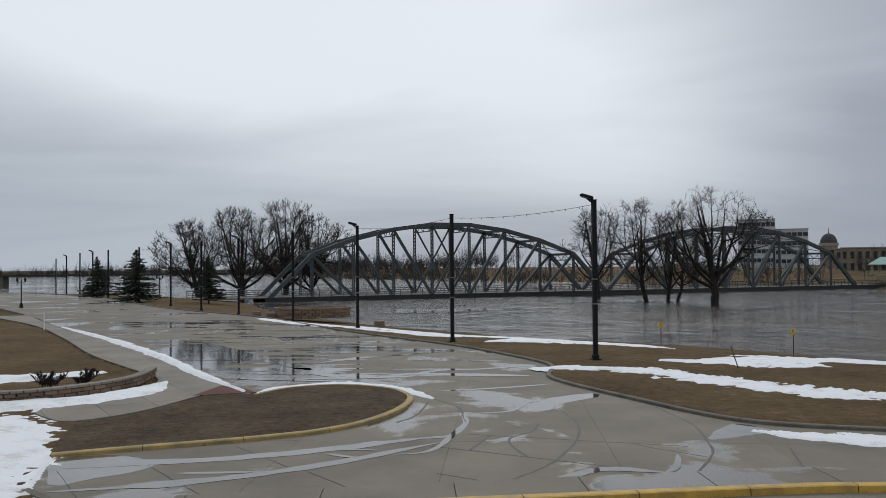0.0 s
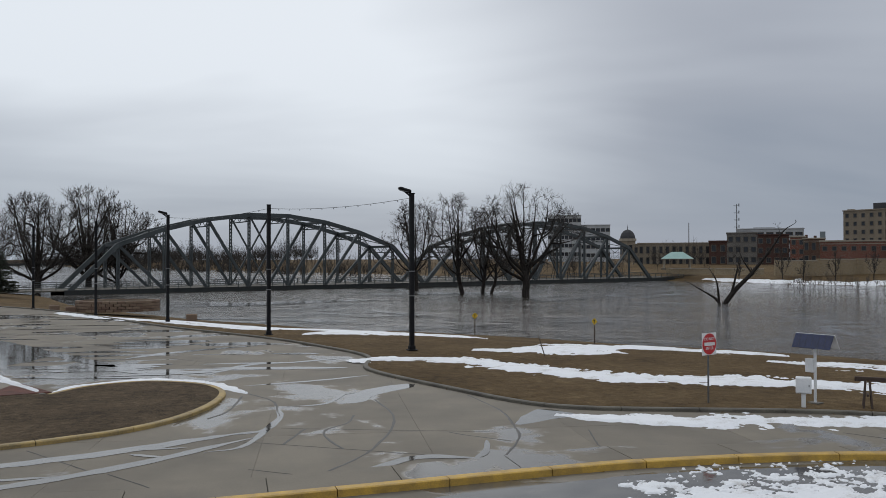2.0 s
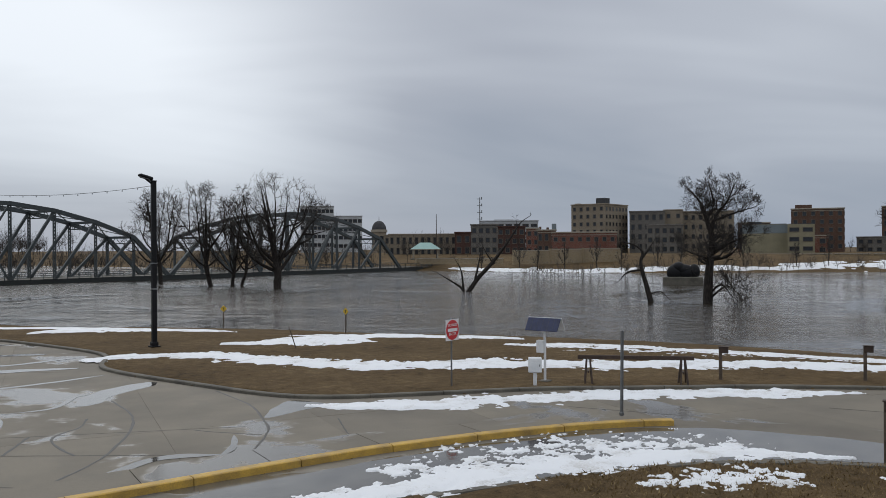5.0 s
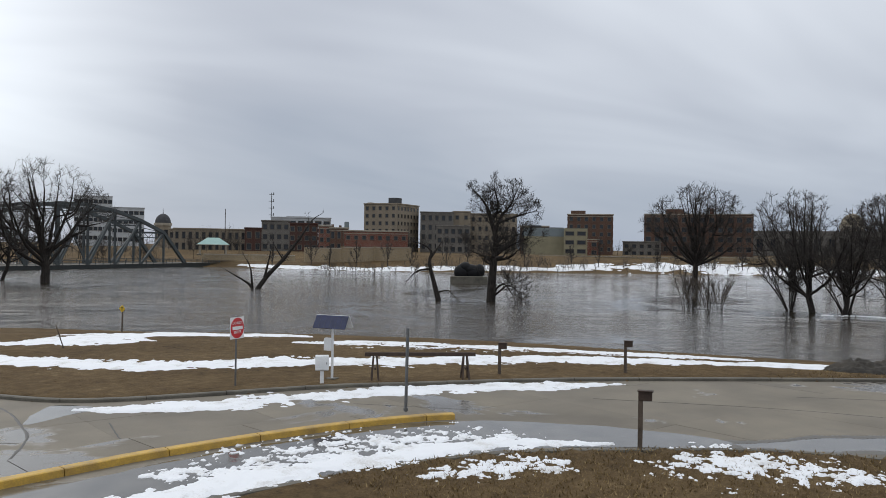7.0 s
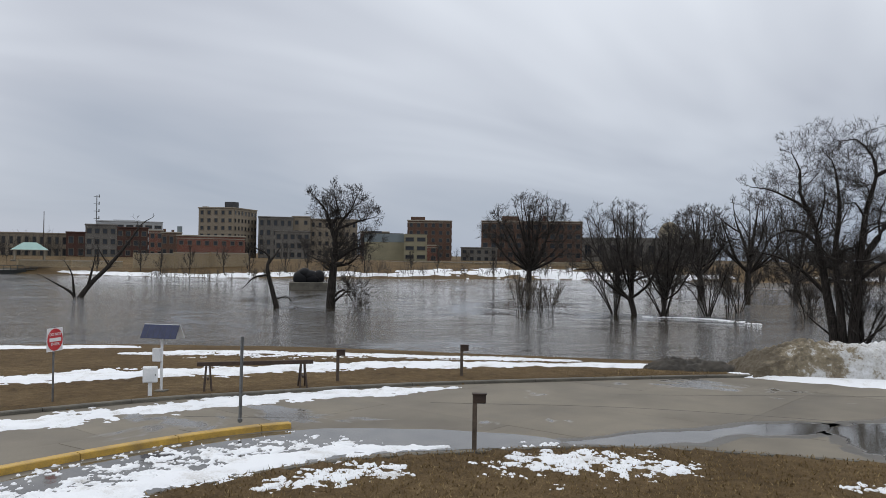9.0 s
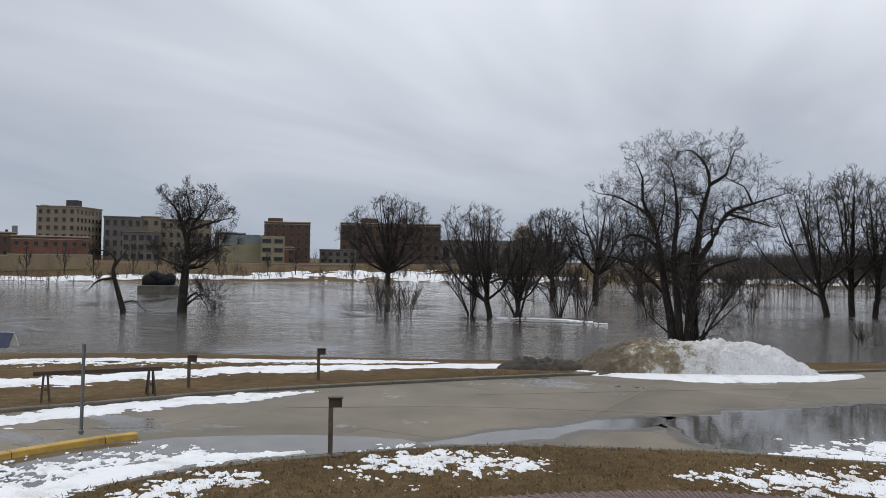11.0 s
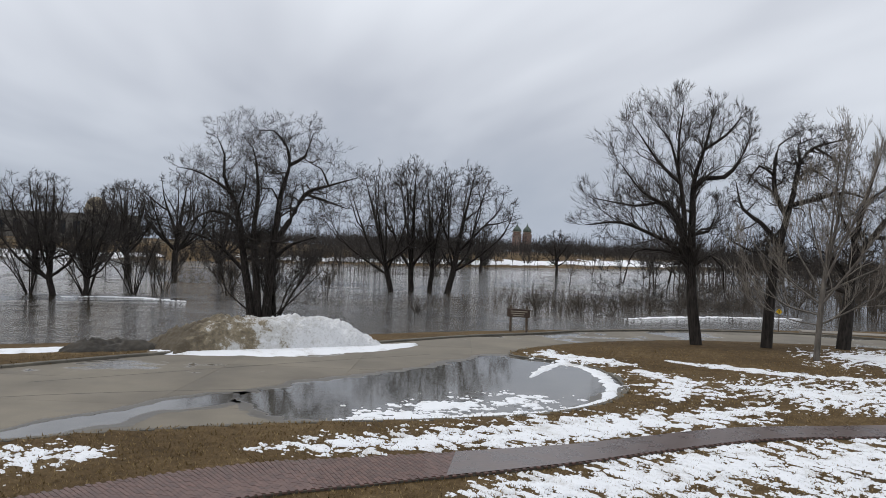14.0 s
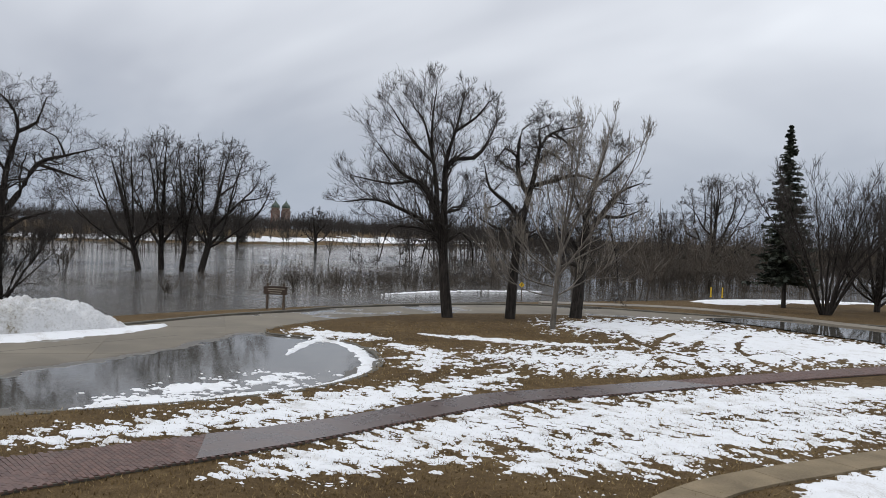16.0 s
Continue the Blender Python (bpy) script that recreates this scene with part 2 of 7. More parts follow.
DAMP = mottled("damp_concrete", (0.045, 0.038, 0.029), (0.085, 0.072, 0.054), 0.9, 0.42, fine=20, bump=0.15, world=True)
STEEL = mottled("grey_green_bridge_paint", (0.03, 0.037, 0.039), (0.06, 0.07, 0.073), 0.7, 0.5, 0.0, 8, 0.1)
# darker than STEEL: the shade below the bridge deck is put into this colour
GIRDER = mottled("girder_paint_and_shade", (0.008, 0.01, 0.01), (0.02, 0.024, 0.024), 0.5, 0.6, 0.0, 6, 0.1)
BLACK = mottled("black_pole_paint", (0.006, 0.006, 0.007), (0.013, 0.013, 0.015), 2.0, 0.6, 0.0, 20, 0.05, spec=0.2)
ALU = mottled("galvanised_steel", (0.14, 0.145, 0.15), (0.25, 0.255, 0.26), 3.0, 0.4, 0.8, 30, 0.1)
BARK = bark_mat("dark_bark", (0.013, 0.011, 0.01), (0.05, 0.042, 0.036))
GREY_BARK = bark_mat("grey_bark", (0.075, 0.067, 0.058), (0.17, 0.15, 0.13))
TWIG = mottled("twigs", (0.02, 0.0165, 0.0145), (0.055, 0.045, 0.038), 0.6, 0.9, fine=6)
PALE_TWIG = mottled("pale_twigs", (0.14, 0.12, 0.1), (0.24, 0.21, 0.175), 0.6, 0.9, fine=6)
BRUSH_TWIG = mottled("brush_twigs", (0.045, 0.036, 0.029), (0.105, 0.085, 0.066), 0.6, 0.9, fine=6)
NEEDLE = mottled("conifer_needles", (0.013, 0.018, 0.012), (0.042, 0.05, 0.032), 0.8, 0.8, fine=9)
TAN = brick_wall_mat("tan_brick", (0.22, 0.18, 0.13), (0.28, 0.23, 0.17))
DARK_RED = brick_wall_mat("dark_red_brick", (0.06, 0.028, 0.022), (0.095, 0.042, 0.032), (0.09, 0.08, 0.07))
RED = brick_wall_mat("red_brick", (0.14, 0.05, 0.035), (0.2, 0.075, 0.05))
BROWN = brick_wall_mat("brown_brick", (0.085, 0.046, 0.032), (0.125, 0.068, 0.048), (0.16, 0.13, 0.11))
GREY_BRICK = brick_wall_mat("grey_brick", (0.12, 0.11, 0.1), (0.165, 0.155, 0.14))
BUFF = brick_wall_mat("buff_block", (0.25, 0.19, 0.115), (0.31, 0.24, 0.15), scale=1.5)
BLUE_PANEL = mottled("grey_blue_cladding", (0.13, 0.16, 0.17), (0.19, 0.22, 0.235), 0.3, 0.7, fine=4)
CREAM = mottled("cream_render", (0.2, 0.18, 0.115), (0.28, 0.25, 0.165), 0.3, 0.8, fine=4)
WHITE_WALL = mottled("pale_render", (0.34, 0.35, 0.36), (0.45, 0.46, 0.47), 0.3, 0.8, fine=4)
ROOF = mottled("dark_roofing", (0.03, 0.03, 0.032), (0.07, 0.07, 0.075), 0.4, 0.9, fine=5)
GREEN_ROOF = mottled("copper_green_roof", (0.22, 0.36, 0.33), (0.33, 0.47, 0.43), 0.4, 0.6, fine=5)
WINDOW_TRIM = mottled("window_surround", (0.07, 0.06, 0.048), (0.14, 0.12, 0.095), 0.5, 0.8, fine=8)
GLASS = mottled("dark_window_glass", (0.012, 0.014, 0.017), (0.03, 0.034, 0.04), 0.4, 0.12, fine=3, bump=0.0)
TRIM = mottled("stone_trim", (0.24, 0.21, 0.165), (0.34, 0.3, 0.24), 0.5, 0.8, fine=8)
WOOD = mottled("weathered_wood", (0.05, 0.037, 0.027), (0.125, 0.093, 0.068), 3.0, 0.85, fine=30)
DARK_WOOD = mottled("dark_brown_wood", (0.028, 0.017, 0.012), (0.065, 0.04, 0.028), 3.0, 0.75, fine=25)
RED_PAINT = mottled("sign_red", (0.42, 0.02, 0.025), (0.55, 0.03, 0.035), 3.0, 0.45, fine=20, bump=0.05)
WHITE_PAINT = mottled("white_enamel", (0.62, 0.63, 0.64), (0.78, 0.78, 0.78), 2.0, 0.45, fine=20, bump=0.05)
SIGN_YELLOW = mottled("sign_yellow", (0.6, 0.38, 0.02), (0.75, 0.5, 0.03), 3.0, 0.5, fine=20, bump=0.05)
PANEL = mottled("solar_cells", (0.008, 0.012, 0.045), (0.018, 0.026, 0.085), 5.0, 0.15, fine=40, bump=0.02)
PAVER = Mat("brick_paver", 0.6)
PAVER.world_co()
PAVER.color(PAVER.mix(PAVER.math("MULTIPLY", PAVER.noise(1.2, 5), 0.8), PAVER.ramp(PAVER.random(), (0.0, (0.075, 0.035, 0.028)), (1.0, (0.16, 0.08, 0.062))), (0.07, 0.045, 0.038)))
PAVER.bump(PAVER.noise(40, 3), 0.3, 0.005)
PAVER_MAT = PAVER.m
STONE = Mat("fieldstone", 0.85)
STONE.color(STONE.mix(STONE.math("MULTIPLY", STONE.noise(6, 5), 0.7), STONE.ramp(STONE.random(), (0.0, (0.11, 0.06, 0.042)), (0.5, (0.18, 0.115, 0.08)), (1.0, (0.25, 0.18, 0.125))), (0.14, 0.1, 0.07)))
STONE.bump(STONE.noise(18, 4), 0.5, 0.02)
STONE_MAT = STONE.m
TAN_SOIL = mottled("tan_gravel", (0.12, 0.09, 0.052), (0.24, 0.185, 0.115), 1.0, 0.95, fine=24, bump=0.5, world=True)
MULCH = mottled("red_mulch", (0.06, 0.02, 0.014), (0.13, 0.05, 0.035), 2.0, 0.95, fine=25, bump=0.8, world=True)


def mulch_mat():
    q = Mat("brown_mulch", 0.95, spec=0.15).world_co()
    big, mid, fine = q.noise(0.5, 4), q.noise(3.0, 5, off=3.0, rough=0.7), q.noise(13, 6, off=7.0, rough=0.85)
    v = q.math("ADD", q.math("MULTIPLY", big, 0.2), q.math("ADD", q.math("MULTIPLY", mid, 0.3), q.math("MULTIPLY", fine, 0.5)))
    q.color(q.ramp(v, (0.38, (0.02, 0.015, 0.01)), (0.48, (0.068, 0.048, 0.029)), (0.56, (0.122, 0.087, 0.053)), (0.66, (0.235, 0.175, 0.112))))
    q.bump(fine, 0.9, 0.06)
    return q.m


BED = mulch_mat()

# ---- helpers for meshes ----


def mesh_object(name, verts, faces, material, parent=None, label="", smooth=False):
    me = bpy.data.meshes.new(name)
    if isinstance(faces, np.ndarray):
        v, f = np.asarray(verts, np.float32), np.ascontiguousarray(faces, np.int32)
        me.vertices.add(len(v))
        me.vertices.foreach_set("co", v.ravel())
        me.loops.add(f.size)
        me.loops.foreach_set("vertex_index", f.ravel())
        me.polygons.add(len(f))
        me.polygons.foreach_set("loop_start", np.arange(0, f.size, f.shape[1], dtype=np.int32))
        me.update(calc_edges=True)
    else:
        me.from_pydata([tuple(v) for v in verts], [], faces)
    if material:
        me.materials.append(material)
    if smooth:
        me.polygons.foreach_set("use_smooth", np.ones(len(me.polygons), bool))
    me.update()
    ob = new(name, me)
    if parent:
        ob.parent = parent
    if label:
        ob["label"] = label
    return ob


def part(name, bm, material, parent=None, label="", smooth=False):
    """Links a bmesh as one mesh object under a thing or a part."""
    me = bpy.data.meshes.new(name)
    bm.to_mesh(me)
    bm.free()
    me.materials.append(material)
    if smooth:
        me.polygons.foreach_set("use_smooth", np.ones(len(me.polygons), bool))
    ob = new(name, me)
    if parent:
        ob.parent = parent
    if label:
        ob["label"] = label
    return ob


def thing(name, m, label, category, group="", kind=""):
    ob = new(name)
    ob.matrix_basis = m
    ob.empty_display_size = 0.2
    return tagged(ob, label, category, group, kind)


def box(bm, cx, cy, cz, sx, sy, sz, bevel=0.0, turn=None):
    """A box centred at a place, with bevelled edges."""
    r = bmesh.ops.create_cube(bm, size=1.0)
    bmesh.ops.scale(bm, vec=(sx, sy, sz), verts=r["verts"])
    if bevel:
        es = list({e for v in r["verts"] for e in v.link_edges})
        made = bmesh.ops.bevel(bm, geom=es, offset=bevel, segments=1, affect="EDGES", profile=0.5)
        vs = list({v for f in made["faces"] for v in f.verts} | {v for v in r["verts"] if v.is_valid})
    else:
        vs = r["verts"]
    if turn is not None:
        bmesh.ops.rotate(bm, cent=(0, 0, 0), matrix=turn.to_3x3(), verts=vs)
    bmesh.ops.translate(bm, vec=(cx, cy, cz), verts=vs)
    return bm


def cyl(bm, a, b, r1, r2=None, n=10):
    """A tapered round bar from a to b."""
    a, b = Vector(a), Vector(b)
    d = b - a
    q = Vector((0, 0, 1)).rotation_difference(d).to_matrix().to_4x4()
    bmesh.ops.create_cone(bm, cap_ends=True, segments=n, radius1=r1, radius2=r1 if r2 is None else r2, depth=d.length, matrix=Matrix.Translation((a + b) / 2) @ q)
    return bm


def bar(bm, a, b, w, h):
    """A rectangular bar from a to b, w wide and h deep (h in the upright plane)."""
    a, b = Vector(a), Vector(b)
    d = (b - a).normalized()
    s = d.cross(Vector((0, 0, 1)))
    s = s.normalized() if s.length > 1e-4 else Vector((0, 1, 0))
    u = s.cross(d).normalized()
    vs = [bm.verts.new(p + s * (i * w / 2) + u * (j * h / 2)) for p in (a, b) for i, j in ((-1, -1), (1, -1), (1, 1), (-1, 1))]
    for f in ((3, 2, 1, 0), (4, 5, 6, 7), (0, 1, 5, 4), (1, 2, 6, 5), (2, 3, 7, 6), (3, 0, 4, 7)):
        bm.faces.new([vs[i] for i in f])
    return bm


def B():
    return bmesh.new()


def smooth_line(points, step=0.6, closed=False):
    """A Catmull-Rom curve through the points, in even steps."""
    p = [np.array(q, float) for q in points]
    n = len(p)
    out = []
    for i in range(n if closed else n - 1):
        a, b = p[i], p[(i + 1) % n]
        z = p[i - 1] if closed or i else 2 * a - b
        c = p[(i + 2) % n] if closed or i + 2 < n else 2 * b - a
        k = max(1, int(np.linalg.norm(b - a) / step))
        for j in range(k):
            t = j / k
            out.append(0.5 * (2 * a + (b - z) * t + (2 * z - 5 * a + 4 * b - c) * t * t + (3 * a - z - 3 * b + c) * t**3))
    if not closed:
        out.append(p[-1])
    return np.array(out)


def inside(poly, x, y):
    """Which of the points lie inside the polygon."""
    res = np.zeros(np.shape(x), bool)
    n = len(poly)
    for i in range(n):
        (x1, y1), (x2, y2) = poly[i], poly[(i + 1) % n]
        if y1 != y2:
            res ^= ((y1 > y) != (y2 > y)) & (x < (x2 - x1) * (y - y1) / (y2 - y1) + x1)
    return res


def reach(line, x, y, closed=True):
    """The distance to a polyline."""
    best = np.full(np.shape(x), 1e9)
    n = len(line)
    for i in range(n if closed else n - 1):
        a, b = np.array(line[i]), np.array(line[(i + 1) % n])
        d = b - a
        t = np.clip(((x - a[0]) * d[0] + (y - a[1]) * d[1]) / max(d @ d, 1e-9), 0, 1)
        best = np.minimum(best, np.hypot(x - a[0] - t * d[0], y - a[1] - t * d[1]))
    return best


def lattice(seed):
    rng = np.random.default_rng(seed)
    return rng.random((64, 64))


def value_noise(x, y, scale, table):
    """Smooth noise from 0 to 1."""
    u, v = np.asarray(x) * scale, np.asarray(y) * scale
    i, j = np.floor(u).astype(int), np.floor(v).astype(int)
    f, g = u - i, v - j
    f, g = f * f * (3 - 2 * f), g * g * (3 - 2 * g)
    t = lambda a, b: table[a % 64, b % 64]
    return (t(i, j) * (1 - f) + t(i + 1, j) * f) * (1 - g) + (t(i, j + 1) * (1 - f) + t(i + 1, j + 1) * f) * g


LAT = [lattice(s) for s in range(6)]


def rough_noise(x, y, scale, octaves=4, k=0):
    total, amp, s = 0.0, 1.0, 0.0
    for o in range(octaves):
        total = total + amp * value_noise(x, y, scale * 2**o, LAT[(k + o) % 6])
        s += amp
        amp *= 0.55
    return total / s

# ---- the ground, the flooded river and the paved surfaces ----
WATER_Z = -1.0
# far side: the kerb along the riverside lawn, from the far end of the car park to the drive's bend
LAWN_KERB = smooth_line([(-98, 194), (-66, 158), (-38, 112), (-21.4, 91.1), (-12.8, 76.7), (-6.9, 66.2), (0.5, 55.1), (3.8, 48.5), (5.5, 43.6), (4.9, 39.4), (5.2, 37.3), (6.2, 34.7), (7.6, 31.6), (8.7, 29.2), (9.8, 27.6), (11.3, 26.6), (13.7, 25.8), (18.2, 24.4), (20.8, 23.0), (24.8, 20.9), (27.6, 19.0), (32.5, 15.1), (37.9, 10.3), (41.6, 5.5), (44.9, 0.7), (49.3, -4.2), (52.6, -9.3), (55.2, -12.9), (58.2, -21.8), (57.7, -31.0), (51.7, -38.5), (44, -49), (36, -60)], 0.5)
# near side: the lawn in front of the camera and round the drive's turning bay
BAY_KERB = smooth_line([(30, -55), (40, -43), (47.5, -34), (50.5, -27.2), (51.2, -19.3), (49.9, -15.1), (47.9, -11.1), (44.2, -7.3), (42.2, -6.1), (40.9, -6.3), (39.8, -7.7), (38.3, -9.0), (35.3, -9.7), (31.8, -9.2), (29.0, -7.8), (27.0, -5.7), (26.0, -3.7), (25.1, -0.9), (24.3, 2.6), (23.3, 5.4), (22.0, 8.3), (20.4, 10.3), (18.7, 11.7), (16.3, 13.5), (14.0, 14.4), (10.6, 14.9), (5, 15.3), (0, 15.8), (-6, 16.6), (-9.8, 19.6)], 0.5)
ISLAND_KERB = smooth_line([(-10.9, 23.0), (-9.1, 23.8), (-6.5, 24.8), (-5.4, 25.3), (-4.0, 26.1), (-2.7, 27.5), (-1.7, 29.7), (-1.25, 32.1), (-1.5, 33.9), (-2.5, 35.5), (-4.6, 36.5), (-6.7, 35.6), (-7.8, 33.7)], 0.4)
LOT_EDGE = smooth_line([(-7.8, 33.7), (-11.6, 40.0), (-15.5, 46.9), (-20.2, 54.4), (-25.8, 62.7), (-35.2, 75.4), (-47.3, 94.5), (-80, 140), (-112, 184)], 1.0)
ROAD = np.concatenate([LAWN_KERB, BAY_KERB, ISLAND_KERB, LOT_EDGE])
# the river: near shore, then the far shore back
NEAR_SHORE = smooth_line([(-700, 400), (-250, 285), (-150, 240), (-98, 207), (-66, 186), (-44, 164), (-34, 145), (-24, 118), (-8.3, 91), (-0.3, 81.5), (5.7, 74.0), (12.6, 69.3), (19.9, 62.5), (24.5, 57), (29.5, 52.5), (34.0, 47.5), (40.0, 38.8), (44.5, 28.5), (48.8, 18.8), (54.5, 8), (61.1, -2), (66.6, -13), (71, -25), (74, -40), (78, -62), (75, -84), (110, -140), (230, -260)], 2.0)
FAR_SHORE = smooth_line([(600, -330), (420, -150), (318, -50), (262, 30), (215, 100), (180, 130), (150, 146), (132, 165), (116, 200), (100, 232), (60, 300), (-20, 480), (-140, 760), (-300, 1150)], 4.0)
RIVER = np.concatenate([NEAR_SHORE, FAR_SHORE])


def ground_height(x, y):
    """The height of the natural ground at places on the plan, as arrays."""
    x, y = np.asarray(x, float), np.asarray(y, float)
    wet = inside(RIVER, x, y)
    near, far = reach(NEAR_SHORE, x, y, False), reach(FAR_SHORE, x, y, False)
    bump = 0.05 * (rough_noise(x, y, 0.25, 3) - 0.5)
    land = np.where(near < far, np.minimum(0.1, WATER_Z + 0.085 * near + bump * 2), np.minimum(3.2, WATER_Z + 0.11 * far + bump * 4))
    bed = WATER_Z - np.minimum(2.5, 0.08 * np.minimum(near, far))
    return np.where(wet, bed, land)


def axis(stops):
    out = []
    for (a, s), (b, _) in zip(stops, stops[1:]):
        out += list(np.arange(a, b, s))
    return np.array(out + [stops[-1][0]])


def build_ground():
    xs = axis([(-3500, 500), (-500, 60), (-140, 12), (-50, 2), (-20, 0.38), (62, 1.0), (80, 6), (300, 30), (600, 300), (3500, 1)])
    ys = axis([(-3500, 500), (-500, 60), (-140, 8), (-62, 1.0), (-48, 0.38), (60, 1.0), (100, 4), (240, 12), (600, 100), (1400, 350), (3600, 1)])
    X, Y = np.meshgrid(xs, ys)
    Z = ground_height(X, Y)
    road = inside(ROAD, X, Y)
    Z[road] = -0.35
    for edge in (WALK,):
        Z[inside(edge, X, Y)] = -0.2
    # worn, uneven turf
    fine = (X > -25) & (X < 62) & (Y > -48) & (Y < 62) & ~road & (Z > 0.0)
    Z[fine] += (0.05 * (rough_noise(X, Y, 1.7, 3, 2) - 0.5))[fine]
    nx, ny = len(xs), len(ys)
    idx = np.arange(nx * ny).reshape(ny, nx)
    faces = np.stack([idx[:-1, :-1], idx[:-1, 1:], idx[1:, 1:], idx[1:, :-1]], -1).reshape(-1, 4)
    ob = mesh_object("ground", np.stack([X, Y, Z], -1).reshape(-1, 3), faces, GRASS, smooth=True)
    return tagged(ob, "dormant brown riverside turf, thin and matted after winter", "ground", kind="structure")


# the pavement beside the car park, with its rounded end by the planting bed
WALK = np.concatenate([smooth_line([(-9.75, 36.9), (-11.9, 40.3), (-15.8, 47.2), (-20.5, 54.7), (-26.1, 63), (-35.5, 75.7), (-47, 94)], 1.0), smooth_line([(-51, 93), (-38.2, 77.2), (-29.0, 63.0), (-21.5, 50.4), (-16.4, 43.1), (-13.4, 38.8), (-12.9, 35.0), (-14.8, 30.6), (-13.6, 28.6), (-12.5, 28.0), (-11.0, 29.7), (-10.1, 32.5), (-9.6, 34.4)], 0.6)])
build_ground()

water = mesh_object("river_water", [(-3000, -400, WATER_Z), (1500, -1500, WATER_Z), (2500, 2500, WATER_Z), (-3000, 3000, WATER_Z)], [(0, 1, 2, 3)], WATER)
tagged(water, "brown flooded river with a rippled reflecting surface", "river", kind="structure")


def clip(poly, n, c):
    """The part of a polygon on the side p.n <= c."""
    out = []
    for i in range(len(poly)):
        a, b = poly[i], poly[(i + 1) % len(poly)]
        da, db = a[0] * n[0] + a[1] * n[1] - c, b[0] * n[0] + b[1] * n[1] - c
        if da <= 0:
            out.append(a)
        if (da < 0 < db) or (db < 0 < da):
            t = da / (da - db)
            out.append((a[0] + t * (b[0] - a[0]), a[1] + t * (b[1] - a[1])))
    return out


def prism(name, poly, z0, z1, material, parent=None, label=""):
    """An upright slab over a polygon."""
    n = len(poly)
    vs = [(x, y, z1) for x, y in poly] + [(x, y, z0) for x, y in poly]
    fs = [tuple(range(n))] + [(i + n, (i + 1) % n + n, (i + 1) % n, i) for i in range(n)]
    ob = mesh_object(name, vs, fs, material, parent, label)
    bm = bmesh.new()
    bm.from_mesh(ob.data)
    bmesh.ops.recalc_face_normals(bm, faces=bm.faces)
    bmesh.ops.triangulate(bm, faces=[f for f in bm.faces if len(f.verts) > 4])
    if sum(f.normal.z * f.calc_area() for f in bm.faces) < 0:
        bmesh.ops.reverse_faces(bm, faces=bm.faces)
    bm.to_mesh(ob.data)
    bm.free()
    return ob


def area(poly):
    p = np.array(poly)
    return 0.5 * abs(np.sum(p[:, 0] * np.roll(p[:, 1], -1) - p[:, 1] * np.roll(p[:, 0], -1)))


def pave(owner, poly, turn, sx, sy, top, thick, material, name, seam=0.012, origin=(0, 0), keep=None, wobble=0.0):
    """Cuts a paved area into slabs, each a piece of its own."""
    c, s = math.cos(turn), math.sin(turn)
    p = np.array(poly)
    u, v = (p[:, 0] - origin[0]) * c + (p[:, 1] - origin[1]) * s, -(p[:, 0] - origin[0]) * s + (p[:, 1] - origin[1]) * c
    uv = list(zip(u, v))
    made = 0
    for i in range(int(np.floor(u.min() / sx)), int(np.ceil(u.max() / sx))):
        strip = clip(clip(uv, (-1, 0), -(i * sx + seam)), (1, 0), (i + 1) * sx - seam)
        if len(strip) < 3:
            continue
        for j in range(int(np.floor(v.min() / sy)), int(np.ceil(v.max() / sy))):
            cell = clip(clip(strip, (0, -1), -(j * sy + seam)), (0, 1), (j + 1) * sy - seam)
            if len(cell) < 3 or area(cell) < 0.03:
                continue
            w = [(origin[0] + a * c - b * s, origin[1] + a * s + b * c) for a, b in cell]
            cx, cy = np.mean(w, 0)
            prism(name, w, top - thick, top + wobble * random.uniform(-1, 1), material, owner)
            made += 1
    return made


road = tagged(prism("road", [tuple(p) for p in ROAD], -0.3, -0.02, SOIL), "worn grey concrete car park and drive with cracked damp slabs", "road", kind="structure")
pave(road, [tuple(p) for p in ROAD], radians(-4), 4.6, 5.2, 0.0, 0.018, CONCRETE, "slab", 0.0035, (9, 19), wobble=0.003)
walk_way = tagged(prism("pavement", [tuple(p) for p in WALK], -0.2, 0.1, SOIL), "grey concrete pavement along the car park edge", "pavement", kind="structure")
pave(walk_way, [tuple(p) for p in WALK], radians(33), 1.9, 2.4, 0.125, 0.024, WALK_CONC, "slab", 0.01, (-12, 40))


def sweep(name, line, profile, material, label, category="kerb", closed=False, kind="structure", base=None, cut=2.4):
    """A kerb: a profile swept along a line, in cast lengths with a narrow gap; each length a part."""
    line = np.array(line)
    owner = thing(name, pose(0, 0, 0), label, category, kind=kind)
    d = np.gradient(line, axis=0)
    d /= np.linalg.norm(d, axis=1)[:, None] + 1e-9
    nrm = np.stack([-d[:, 1], d[:, 0]], -1)
    start, run, k = 0, 0.0, len(profile)
    for i in range(1, len(line)):
        run += np.linalg.norm(line[i] - line[i - 1])
        if run >= cut or i == len(line) - 1:
            vs, fs = [], []
            seg = range(start, i + 1)
            for q, j in enumerate(seg):
                p = line[j] + (d[j] * 0.012 if q == 0 else -d[j] * 0.012 if j == i else 0)
                vs += [(p[0] + nrm[j][0] * a, p[1] + nrm[j][1] * a, b) for a, b in profile]
            m = len(seg)
            for q in range(m - 1):
                fs += [(q * k + e, q * k + (e + 1) % k, (q + 1) * k + (e + 1) % k, (q + 1) * k + e) for e in range(k)]
            fs += [tuple(range(k - 1, -1, -1)), tuple(range((m - 1) * k, m * k))]
            mesh_object("kerb_stone", vs, fs, material, owner)
            start, run = i, 0.0
    return owner


